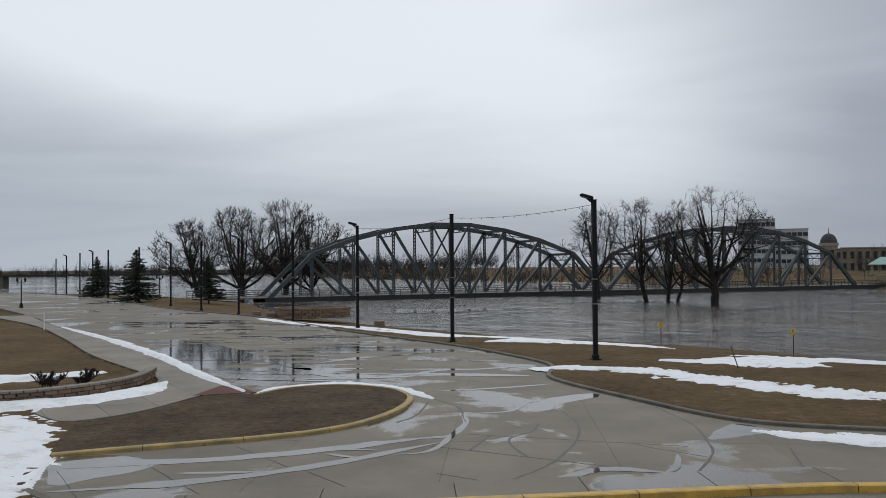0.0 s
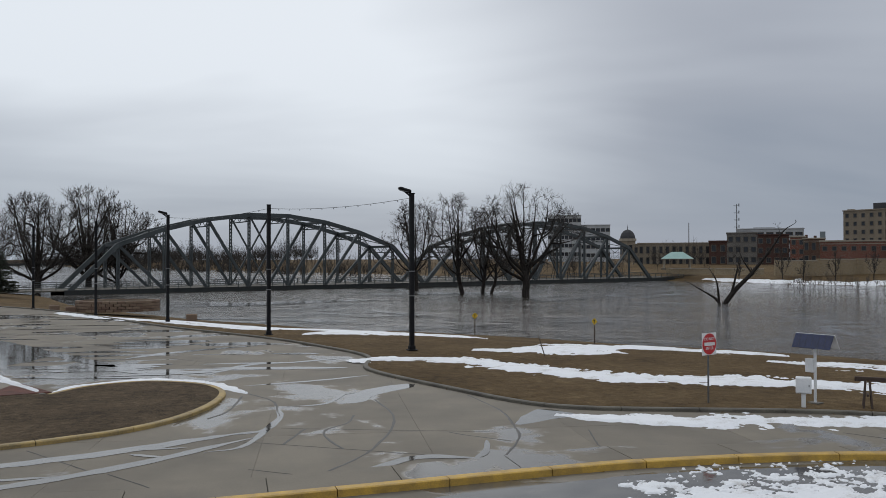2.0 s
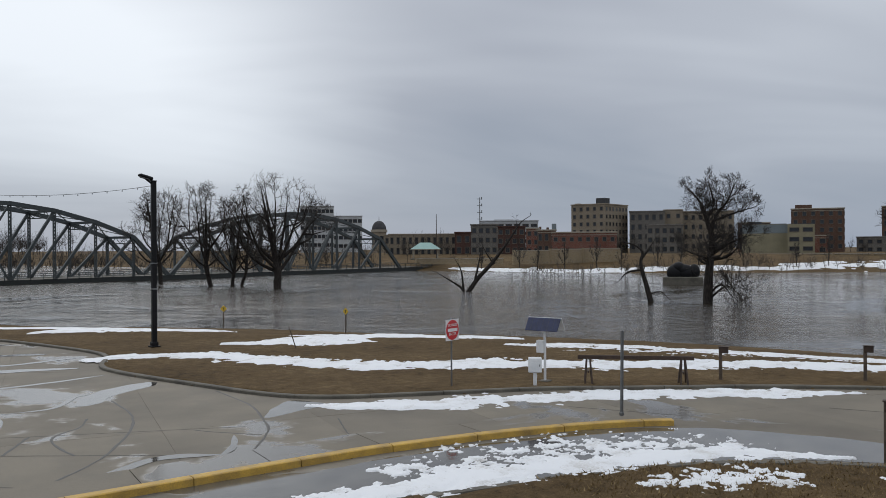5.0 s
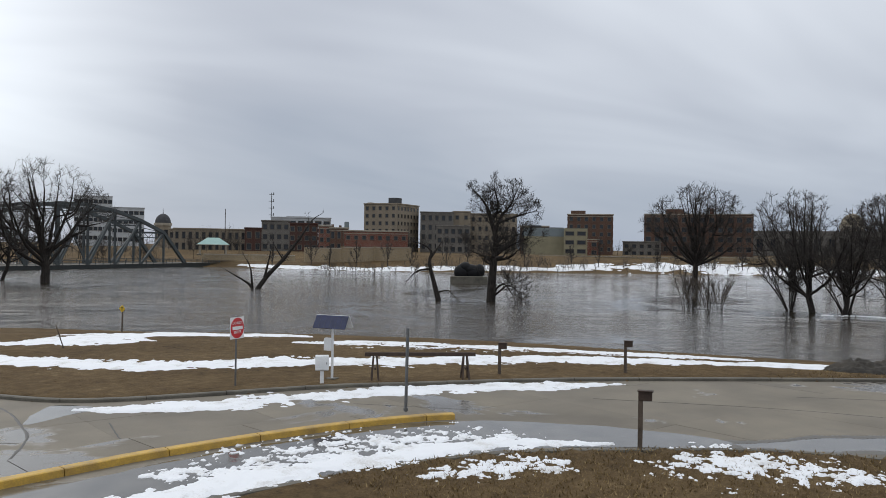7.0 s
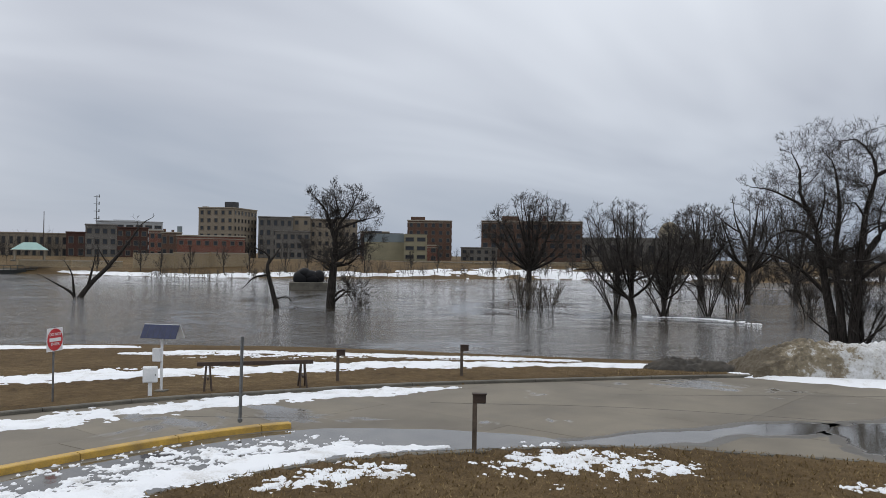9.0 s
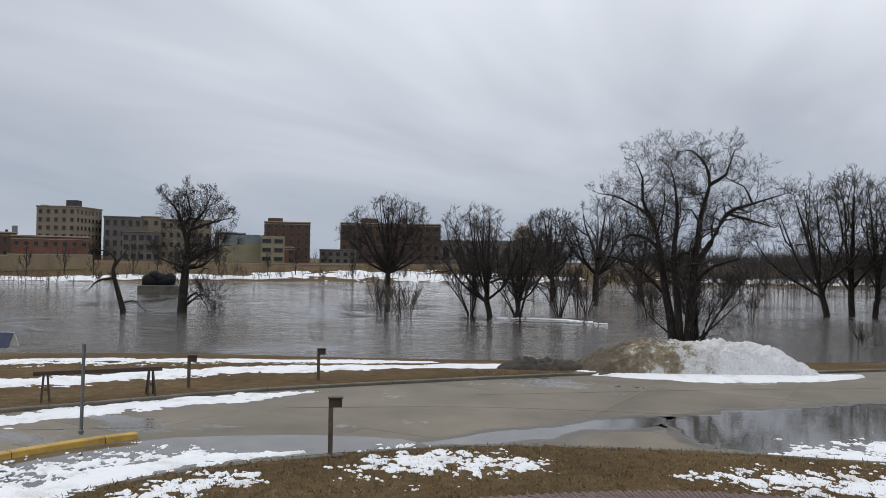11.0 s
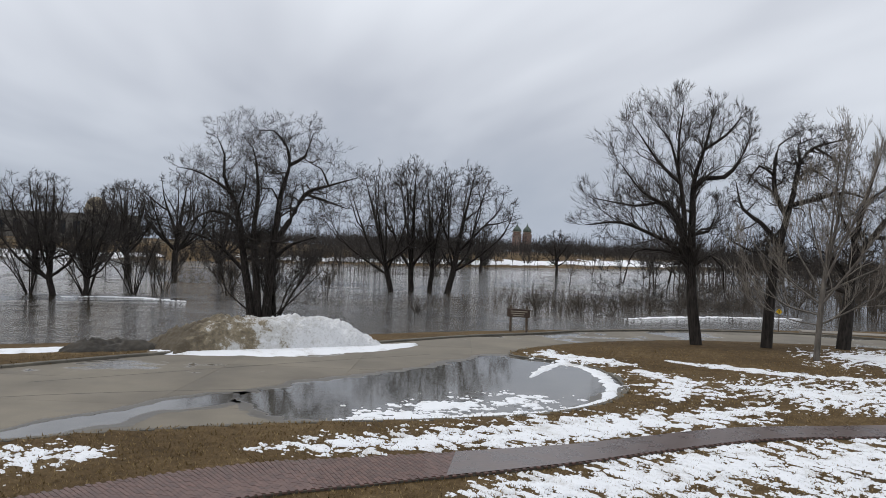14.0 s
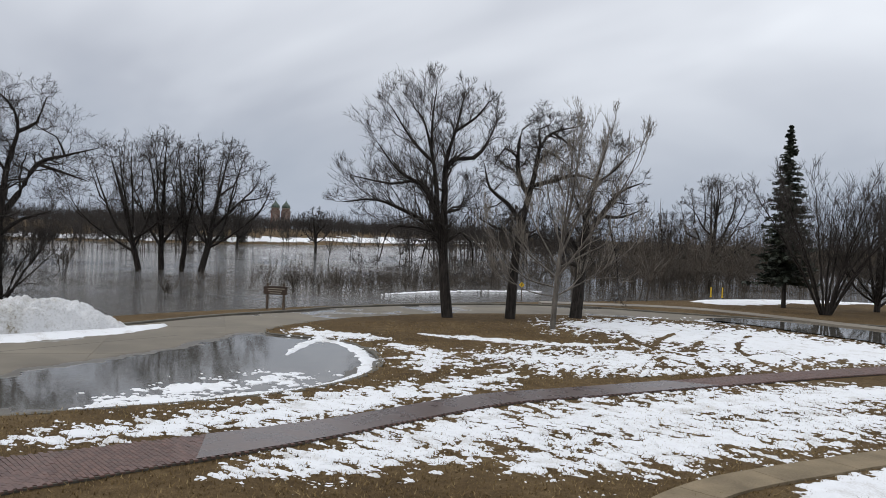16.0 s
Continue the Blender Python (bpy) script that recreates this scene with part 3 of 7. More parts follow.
def kerb_profile(w, h):
    return [(-0.04, -0.25), (-0.04, h * 0.75), (0.0, h), (w, h), (w + 0.01, h - 0.03), (w + 0.01, -0.25)]


sweep("kerb_riverside", LAWN_KERB, kerb_profile(0.18, 0.12), KERB, "weathered grey concrete kerb along the riverside lawn")
sweep("kerb_bay", BAY_KERB, kerb_profile(0.2, 0.09), KERB, "weathered grey concrete kerb round the turning bay lawn")
sweep("kerb_island", ISLAND_KERB, kerb_profile(0.2, 0.125), PALE_YELLOW, "faded yellow-painted concrete kerb round the planting bed")
sweep("kerb_lot", LOT_EDGE, kerb_profile(0.18, 0.13), KERB, "grey concrete kerb between car park and pavement")
MEDIAN = smooth_line([(-6.0, 17.4), (-2.0, 17.7), (2.8, 18.25), (5.5, 18.6), (7.7, 18.85), (9.1, 18.95), (12.3, 18.85), (15.0, 18.5), (17.0, 17.95), (17.8, 17.55)], 0.4)
sweep("kerb_median", MEDIAN, [(0.0, -0.1), (0.02, 0.15), (0.06, 0.17), (0.3, 0.17), (0.34, 0.15), (0.36, -0.1)], YELLOW, "worn yellow-painted concrete kerb between two lanes")

# mulched planting bed inside the yellow kerb
bed_line = [tuple(p) for p in ISLAND_KERB] + [(-9.5, 36.4), (-9.45, 34.4), (-9.95, 32.5), (-10.85, 29.7), (-12.3, 27.9), (-11.6, 25.0)]
tagged(prism("planting_bed", bed_line, -0.2, 0.118, BED), "brown mulched planting bed inside a yellow kerb", "planting bed", kind="structure")
tagged(prism("mulch_strip", [(-7.7, 34.1), (-9.6, 36.9), (-10.1, 33.4)], -0.2, 0.135, MULCH), "strip of red wood-chip mulch", "mulch", kind="structure")


def sheet(name, line, half, height, material, label, cell=0.12, seed=0, hole=0.5, grain=1.2, streak=(1, 1), taper=1.0, base=ground_height, category="snow", turn=0.0, ruts=()):
    """A patch of lying snow along a line: a sheet with its own thickness that sinks into the ground where the snow has melted away."""
    line = smooth_line(line, 0.8)
    lo, hi = line.min(0) - half - 0.6, line.max(0) + half + 0.6
    xs, ys = np.arange(lo[0], hi[0], cell), np.arange(lo[1], hi[1], cell)
    X, Y = np.meshgrid(xs, ys)
    d = np.full(X.shape, 1e9)
    n = len(line)
    for i in range(n - 1):
        a, b = line[i], line[i + 1]
        e = b - a
        t = np.clip(((X - a[0]) * e[0] + (Y - a[1]) * e[1]) / max(e @ e, 1e-9), 0, 1)
        f = (i + t) / (n - 1)
        w = half * (1 - taper * np.abs(2 * f - 1) ** 3) + 0.05
        d = np.minimum(d, np.hypot(X - a[0] - t * e[0], Y - a[1] - t * e[1]) / w)
    c, s = math.cos(turn), math.sin(turn)
    U, V = (X * c + Y * s) * streak[0] + seed * 3.7, (-X * s + Y * c) * streak[1] + seed * 9.1
    v = (1 - d) * 0.9 + hole * (3.0 * (rough_noise(U, V, grain, 4, seed) - 0.5) + 2.2 * (rough_noise(U, V, grain * 3.6, 3, seed + 2) - 0.5))
    v -= 0.5 * max(0.0, hole - 0.8)
    for rut in ruts:
        v -= 2.4 * np.exp(-((reach(smooth_line(rut, 0.6), X, Y, False) / 0.19) ** 2)) * rough_noise(X, Y, 1.4, 3, 1)
    Z = base(X, Y) + np.clip(v * height * 1.8, -0.06, height) + 0.012 * (rough_noise(U, V, 4.0, 3, seed + 1) - 0.5)
    use = v > -0.5
    quad = use[:-1, :-1] | use[1:, :-1] | use[:-1, 1:] | use[1:, 1:]
    keep = np.zeros(X.shape, bool)
    for sl in ((slice(None, -1), slice(None, -1)), (slice(None, -1), slice(1, None)), (slice(1, None), slice(None, -1)), (slice(1, None), slice(1, None))):
        keep[sl] |= quad
    idx = np.full(X.shape, -1)
    idx[keep] = np.arange(keep.sum())
    j, i = np.nonzero(quad)
    faces = np.stack([idx[j, i], idx[j, i + 1], idx[j + 1, i + 1], idx[j + 1, i]], -1)
    ob = mesh_object(name, np.stack([X, Y, Z], -1)[keep], faces, material, smooth=True)
    return tagged(ob, label, category, kind="stuff")


def flat0(x, y):
    return np.zeros(np.shape(x)) + 0.002


def walk_base(x, y):
    return np.zeros(np.shape(x)) + 0.12


def laid(x, y):
    return np.where(inside(ROAD, np.asarray(x), np.asarray(y)), 0.002, ground_height(x, y) + 0.01)


def turf(x, y):
    return ground_height(x, y) + 0.01


BAND = "long band of old melting snow on the brown lawn"
sheet("snow", [(5.3, 41.6), (7.4, 41.6), (9.8, 40.2), (11.6, 37.6), (13.6, 34.6), (16.5, 32.4), (19.6, 30.8), (24, 28.0), (28.6, 25.2), (32.5, 21.6), (36.8, 17.6)], 1.2, 0.08, SNOW, BAND, 0.1, 1, 0.6, 1.0, base=turf, taper=0.6)
sheet("snow", [(-19, 86.5), (-11.5, 76.8), (-7.0, 71.0), (-2.2, 64.0), (0.9, 61)], 0.95, 0.08, SNOW, BAND, 0.2, 2, 0.5, 0.4, base=turf, taper=0.6)
sheet("snow", [(-8, 77), (-3.5, 71.5), (0.7, 63.8), (5.2, 61.6), (9.4, 60.8), (12.4, 60.4)], 1.3, 0.08, SNOW, BAND, 0.2, 3, 0.5, 0.4, base=turf)
sheet("snow", [(2.8, 56.6), (6.2, 57.6), (9.2, 56.6), (13.2, 55.2), (15.0, 53.6)], 1.5, 0.08, SNOW, BAND, 0.18, 5, 0.5, 0.45, base=turf)
sheet("snow", [(11.6, 44.6), (15.5, 44.0), (19.0, 45.2), (22.5, 46.0), (26.0, 44.5), (29.6, 42)], 2.1, 0.09, SNOW, BAND, 0.16, 4, 0.6, 0.45, base=turf)
sheet("snow", [(24.5, 36.5), (28, 34.0), (32, 30.5), (35.5, 27.5), (39, 23.5), (42.5, 19.4)], 1.5, 0.05, SNOW, "broken streaks of thin snow on the lawn", 0.12, 1, 1.2, 1.0, (1, 1.8), base=turf, turn=-0.75)
sheet("snow", [(9.6, 26.0), (12.5, 24.4), (16, 23.6), (19.5, 22.6), (23.5, 20.6), (27.5, 18.0)], 0.8, 0.07, SNOW, "ragged snow strip along the concrete kerb", 0.08, 2, 0.7, 0.9, base=flat0)
sheet("snow", [(8.0, 17.6), (10.5, 17.2), (13, 16.9), (15.5, 16.0), (17.8, 14.9)], 0.95, 0.04, SNOW, "slushy snow lying in the wet lower lane", 0.055, 3, 1.9, 2.6, base=flat0)
sheet("snow", [(4, 16.2), (8, 15.9), (12, 15.7), (16.5, 14.6), (18.8, 12.6)], 0.7, 0.06, SNOW, "snow bank along the lawn edge", 0.07, 5, 0.6, 1.4, base=laid)
sheet("snow", [(17.8, 10.3), (19.0, 9.1), (19.8, 7.6), (20.1, 6.4)], 0.8, 0.04, SNOW, "ragged snow patch on dormant grass", 0.05, 1, 1.5, 2.6, base=turf)
sheet("snow", [(12.6, 13.4), (14.4, 12.7), (16.3, 12.0)], 0.45, 0.035, SNOW, "thin scraps of snow on dormant grass", 0.05, 4, 1.6, 2.6, base=turf)
sheet("snow", [(-7.9, 34.0), (-6.8, 36.2), (-4.6, 37.1), (-2.4, 36.1), (-1.0, 34.0), (-0.4, 32.8)], 0.55, 0.08, SNOW, "snow strip round the end of the planting bed", 0.1, 2, 0.35, 0.7, base=flat0)
sheet("snow", [(-8.2, 34.2), (-12, 40.4), (-16, 47.4), (-20.7, 54.9), (-26.3, 63.2), (-34, 73.8)], 0.35, 0.12, SNOW, "narrow snow line along the car park kerb", 0.13, 3, 0.3, 0.5, base=walk_base)
sheet("snow", [(-23, 34), (-17.5, 31.2), (-14.8, 32.0), (-12.9, 34.0), (-12.4, 37.2)], 1.0, 0.12, SNOW, "snow lying along the low planter wall", 0.1, 4, 0.25, 0.7, base=walk_base)
sheet("snow", [(-25, 30), (-20, 28.2), (-16, 26), (-14.2, 22.5), (-13.0, 18.5), (-11.5, 11)], 3.1, 0.14, SNOW, "deep snow beside the planting bed", 0.09, 5, 0.12, 0.9, base=laid)
sheet("snow", [(-26, 38.5), (-21, 39), (-16.8, 41.3)], 1.5, 0.1, SNOW, "snow patch on the raised lawn", 0.2, 1, 0.4, 0.5, base=walk_base)
# the slushy bay and the snow-streaked slope by the brick path
sheet("snow", [(25.2, 1.0), (26.2, 0.2), (27.4, -1.6), (28.6, -4.2), (30.0, -6.6)], 0.95, 0.04, SNOW, "slushy snow in the flooded turning bay", 0.06, 2, 1.5, 1.9, base=flat0)
sheet("snow", [(25.0, 1.4), (25.4, -1.0), (26.2, -3.4), (27.2, -5.4)], 0.4, 0.05, SNOW, "snow along the kerb of the turning bay", 0.06, 5, 0.8, 1.6, base=flat0)
sheet("snow", [(34.5, -6.0), (37, -7.0), (39, -8.2), (37.0, -9.2), (33, -9.0), (29.5, -7.9), (27.4, -5.8)], 0.28, 0.05, SNOW, "ice rim round the flooded turning bay", 0.07, 3, 0.4, 1.0, base=flat0)
TRACK = [[(41, -24.5), (37.5, -22.8), (34, -22.2), (29, -22.6)], [(41.5, -26.2), (37.5, -24.4), (34, -23.8), (29, -24.2)], [(42, -31), (38.5, -27), (34.5, -23.6), (29.5, -20.8)], [(40.5, -31.8), (37.0, -28.2), (33.2, -25.0), (28.5, -22.2)], [(39, -33), (35, -29), (31, -26.5), (27.5, -25.5)]]
SPECK = "thawing snow, pocked and streaked, over brown grass"
sheet("snow", [(20.9, 3.4), (21.9, -0.4), (23.3, -4.2), (25.1, -7.8), (26.9, -11.2), (28.6, -13.6)], 1.1, 0.04, SNOW, SPECK, 0.055, 4, 1.5, 2.6, (1, 1.4), base=turf, turn=0.9)
sheet("snow", [(43.6, -8.6), (41.6, -8.1), (39.8, -9.6), (38.0, -11.2)], 0.75, 0.04, SNOW, SPECK, 0.06, 5, 1.3, 2.2, base=turf)
sheet("snow", [(37.0, -11.2), (34.0, -11.7), (31.5, -11.3), (29.3, -10.3)], 0.8, 0.04, SNOW, SPECK, 0.06, 2, 1.6, 2.4, base=turf)
sheet("snow", [(40.5, -13.6), (38.0, -16.5), (36.2, -19.5), (36.0, -22.5)], 0.55, 0.04, SNOW, SPECK, 0.06, 3, 1.0, 1.8, base=turf)
sheet("snow", [(33.0, -14.5), (31.0, -18.5), (31.5, -23.5), (31.0, -29.0)], 3.0, 0.04, SNOW, SPECK, 0.07, 1, 1.4, 2.2, (1, 2.4), base=turf, turn=-0.7, ruts=TRACK)
sheet("snow", [(45.0, -25.5), (42.0, -28.5), (38.0, -31.0), (34.0, -33.5), (30.0, -36.0)], 4.4, 0.04, SNOW, SPECK, 0.08, 1, 0.85, 1.6, (1, 2.6), base=turf, turn=-0.7, ruts=TRACK)
sheet("snow", [(17.4, -1.5), (18.6, -5.0), (20.6, -9.5), (21.6, -14), (22.4, -20), (23.6, -28)], 1.75, 0.04, SNOW, SPECK, 0.055, 2, 1.5, 2.6, (1, 2.2), base=turf, turn=0.6)
sheet("snow", [(16.6, -8.0), (17.8, -12), (18.8, -17.0), (19.5, -23)], 1.35, 0.04, SNOW, SPECK, 0.055, 3, 1.5, 2.4, (1, 2.0), base=turf, turn=0.4)
sheet("snow", [(13.2, -12.5), (13.9, -15.5), (14.6, -19), (15, -23)], 0.9, 0.07, SNOW, "snow lying beside the gravel path", 0.08, 1, 0.5, 1.0, base=turf)
sheet("snow", [(60, -47), (66, -55), (66, -66), (60, -74)], 4.5, 0.12, SNOW, "snowfield beyond the path", 0.4, 4, 0.3, 0.3, base=turf)
# far shore
sheet("snow", [(119, 205), (128, 178), (141, 160), (160, 150), (184, 136)], 4.0, 0.3, SNOW, "snow along the far river bank", 0.6, 5, 0.45, 0.18, base=turf, taper=0.6)
sheet("snow", [(186, 142), (208, 124), (228, 98), (246, 74)], 9.0, 0.3, SNOW, "snow along the far river bank", 0.8, 1, 0.6, 0.12, base=turf, taper=0.6)
sheet("snow", [(262, 50), (290, 8), (322, -36), (360, -70)], 6.0, 0.3, SNOW, "snow along the far river bank", 1.0, 2, 0.5, 0.1, base=turf, taper=0.6)
sheet("snow", [(355, -66), (420, -128), (500, -205)], 9.0, 0.3, SNOW, "snow along the far river bank", 1.5, 3, 0.5, 0.08, base=turf, taper=0.6)


def puddle(points, label, z=0.006, jag=0.25, material=None, seed=0):
    """Standing water with a ragged outline."""
    line = smooth_line(points, 0.3, True)
    c = line.mean(0)
    out = []
    for p in line:
        k = rough_noise(p[0] + seed * 5.0, p[1], 0.9, 4, seed) - 0.5
        dd = p - c
        out.append(tuple(p + dd / (np.linalg.norm(dd) + 1e-6) * k * jag * 4))
    ob = prism("puddle", out, z - 0.004, z, material or PUDDLE)
    return tagged(ob, label, "puddle", kind="structure")


def pool(points, label, jag, seed, cell=0.09, top=0.007, damp=0.0):
    """A wide shallow pool: water that lies level in the hollows of uneven concrete, so that the shore is ragged and small islands stay dry."""
    edge = smooth_line(points, 0.4, True)
    lo, hi = edge.min(0) - 1.0, edge.max(0) + 1.0
    X, Y = np.meshgrid(np.arange(lo[0], hi[0], cell), np.arange(lo[1], hi[1], cell))
    d = reach(edge, X, Y) * np.where(inside(edge, X, Y), 1.0, -1.0)
    v = np.clip(d, -2, 1.2) + jag * (rough_noise(X + seed * 7, Y, 0.45, 5, seed) - 0.5) + damp
    Z = np.where(v > 0, top, top - 0.05 * np.clip(-v * 6, 0, 1))
    use = v > -0.25
    quad = use[:-1, :-1] & use[1:, :-1] & use[:-1, 1:] & use[1:, 1:]
    idx = np.arange(X.size).reshape(X.shape)
    j, i = np.nonzero(quad)
    faces = np.stack([idx[j, i], idx[j, i + 1], idx[j + 1, i + 1], idx[j + 1, i]], -1)
    used = np.unique(faces)
    back = np.zeros(X.size, int)
    back[used] = np.arange(len(used))
    ob = mesh_object("puddle", np.stack([X, Y, Z], -1).reshape(-1, 3)[used], back[faces], DAMP if damp else PUDDLE)
    return tagged(ob, label, "puddle", kind="structure")


BAY = [(25.2, -0.6), (26.2, -3.6), (27.3, -5.8), (29.2, -7.6), (32, -8.9), (35.3, -9.4), (38.2, -8.7), (39.7, -7.4), (41.2, -5.9), (38.5, -3.2), (35.2, -0.6), (31.7, 2.7), (29.2, 4.6), (27.0, 4.0), (25.3, 2.2)]
pool(BAY, "damp dark margin round the turning bay", 2.6, 2, top=0.0045, damp=0.5)
pool(BAY, "shallow standing water in the turning bay", 2.6, 2)
RUNNEL = [(29.2, 5.0), (27.0, 7.0), (25.0, 8.5), (23.0, 9.7), (21.4, 10.4), (22.4, 8.8), (23.6, 7.2), (25.2, 6.6), (27.0, 5.2)]
pool(RUNNEL, "damp dark margin of draining melt water", 1.6, 4, top=0.0045, damp=0.4)
pool(RUNNEL, "thin film of melt water draining along the drive", 1.6, 4, cell=0.07)
puddle([(3, 17.4), (8, 18.3), (12, 18.5), (16, 18.2), (18.6, 16.6), (20.5, 14.0), (21.6, 11.0), (20.6, 10.6), (18.8, 12.2), (16, 14.1), (11, 15.1), (4, 15.7)], "standing water in the lower lane", jag=0.12, seed=1)
for k, pts in enumerate([
    [(3.0, 29.9), (3.6, 32.0), (4.6, 33.2), (6.1, 34.0), (6.1, 33.1), (4.4, 31.5), (3.8, 30.1)],
    [(-10.7, 22.9), (-8.6, 23.2), (-7.7, 21.9), (-8.7, 20.8), (-9.6, 20.2)],
    [(-18.7, 52.0), (-16.9, 57.9), (-12.7, 51.6), (-10.9, 48.2), (-12.5, 42.9), (-13.2, 43.0)],
    [(9.4, 27.2), (10.4, 26.0), (8.9, 25.2), (7.9, 24.9)],
]):
    puddle(pts, "shallow rain and melt puddle on worn concrete", jag=0.12, seed=k % 6)


def trickle(points, width, z):
    """A thread of melt water along a joint, wider and narrower as it runs."""
    ln = smooth_line(points, 0.2)
    d = np.gradient(ln, axis=0)
    d /= np.linalg.norm(d, axis=1)[:, None] + 1e-9
    nn = np.stack([-d[:, 1], d[:, 0]], -1)
    f = np.linspace(0, 1, len(ln))
    w = width * (0.25 + 1.5 * rough_noise(ln[:, 0], ln[:, 1], 0.8, 3, 2)) * np.minimum(1, 4 * np.minimum(f, 1 - f) + 0.15)
    w2 = width * (0.25 + 1.5 * rough_noise(ln[:, 0] + 9, ln[:, 1], 0.8, 3, 3)) * np.minimum(1, 4 * np.minimum(f, 1 - f) + 0.15)
    n = len(ln)
    vs = [(*p, z) for p in ln + nn * w[:, None]] + [(*p, z) for p in ln - nn * w2[:, None]]
    ob = mesh_object("melt_trickle", vs, [(i, i + n, i + 1 + n, i + 1) for i in range(n - 1)], PUDDLE)
    return tagged(ob, "thin trickle of melt water along a concrete joint", "puddle", kind="structure")


for k, (pts, width) in enumerate([
    ([(-1.5, 25.2), (0.1, 25.6), (0.7, 27.6), (0.7, 29.5)], 0.12), ([(-1.4, 23.1), (-0.3, 23.8), (0.7, 27.7)], 0.12), ([(0.8, 29.6), (2.3, 29.9), (3.2, 31.8), (3.7, 32.0)], 0.1), ([(-0.6, 34.8), (2.6, 35.8), (4.8, 36.8)], 0.14), ([(-2.3, 38.6), (-0.4, 41.7), (1.7, 42.3), (4.5, 43.5)], 0.25),
    ([(-10.4, 21.8), (-8.4, 22.3), (-5.9, 22.8), (-3.4, 23.9), (-1.6, 24.9), (-0.1, 25.6)], 0.3), ([(-9.4, 19.5), (-6.7, 20.2), (-4.3, 21.3), (-2.4, 22.7), (-0.1, 24.7)], 0.24), ([(-6.9, 21.2), (-4.7, 21.3)], 0.1), ([(-3.3, 23.3), (-2.4, 22.8)], 0.1), ([(-3.2, 23.8), (-1.9, 23.8)], 0.08),
    ([(-17.3, 59.1), (-12.8, 52.0), (-8.0, 44.1), (-5.0, 39.9), (-0.6, 40.3)], 0.4), ([(-6.9, 45.5), (-5.0, 47.8), (-2.3, 49.7), (-0.1, 51.0)], 0.35),
    ([(1.3, 19.9), (2.5, 20.2), (3.4, 20.9), (4.2, 21.3), (5.6, 20.9)], 0.22), ([(5.5, 20.8), (6.0, 21.5), (6.4, 22.9)], 0.12),
]):
    trickle(pts, width, 0.0068 + 0.0004 * k)

wet = random.Random(4)
made = 0
while made < 80:
    cy = wet.uniform(38.5, 84)
    cx = -7.5 - (cy - 36) * 0.55 + wet.uniform(0.5, 15) ** 1.05
    ux, uy, ln, wd = 0.96, wet.uniform(-0.3, 0.1), wet.uniform(0.9, 3.6), wet.uniform(0.12, 0.62)
    ring = [(cx + math.cos(a) * ln * ux - math.sin(a) * wd * uy, cy + math.cos(a) * ln * uy + math.sin(a) * wd * ux) for a in np.arange(10) * math.pi / 5]
    if inside(ROAD, np.array([p[0] for p in ring]), np.array([p[1] for p in ring])).all():
        puddle(ring, "shallow melt puddle on worn concrete", z=0.0052 + 0.0007 * (made % 16), jag=0.16, seed=made % 6)
        made += 1

# raised strip behind the yellow kerb
STRIP = [tuple(p + np.array([0.0, 0.34])) for p in MEDIAN[:-2]] + [(17.3, 18.7), (13.0, 20.25), (9.1, 20.8), (6.0, 20.4), (0.0, 19.6), (-6.0, 18.6)]
strip = tagged(prism("median", STRIP, -0.05, 0.12, SOIL), "raised grey concrete strip behind the yellow kerb", "median", kind="structure")
pave(strip, STRIP, radians(2), 3.0, 6.0, 0.155, 0.03, CONCRETE, "slab", 0.012, (9.3, 17))


def cracks(lines, width, name, label):
    """Sealed cracks and curved joints: low ridges of tar."""
    vs, fs = [], []
    for k, ln in enumerate(lines):
        ln = smooth_line(ln, 0.25)
        d = np.gradient(ln, axis=0)
        d /= np.linalg.norm(d, axis=1)[:, None]
        for i, (p, q) in enumerate(zip(ln, d)):
            wob = 0.06 * (rough_noise(p[0] * 3, p[1] * 3, 1.0, 3, k % 5) - 0.5)
            w = width * (0.6 + 0.9 * rough_noise(p[0] * 2, p[1] * 2, 1.5, 2, 3))
            a = len(vs)
            vs += [(p[0] - q[1] * (wob - w), p[1] + q[0] * (wob - w), 0.003), (p[0] - q[1] * wob, p[1] + q[0] * wob, 0.009), (p[0] - q[1] * (wob + w), p[1] + q[0] * (wob + w), 0.003)]
            if i:
                fs += [(a - 3, a - 2, a + 1, a), (a - 2, a - 1, a + 2, a + 1)]
    return tagged(mesh_object(name, vs, fs, TAR), label, "crack", kind="stuff")


cracks([
    [(-0.6, 33.2), (0.5, 30.9), (0.7, 27.9)], [(4.2, 30.4), (4.4, 27.7), (4.1, 25.5), (3.5, 23.6), (2.7, 21.8), (1.3, 20.0), (-0.3, 18.8)], [(7.8, 30.6), (8.1, 27.3), (7.8, 24.8), (7.4, 23.0), (6.4, 21.0)],
    [(3.1, 27.5), (2.8, 26.3), (2.0, 25.3), (2.0, 23.9), (2.3, 22.7)], [(1.4, 25.6), (0.7, 23.6)], [(5.6, 24.2), (6.0, 23.7), (7.1, 22.6)], [(-1.6, 28.0), (-1.0, 29.2), (-0.6, 32.2)],
], 0.04, "crack_seal", "dark sealed cracks and curved joints in the concrete")
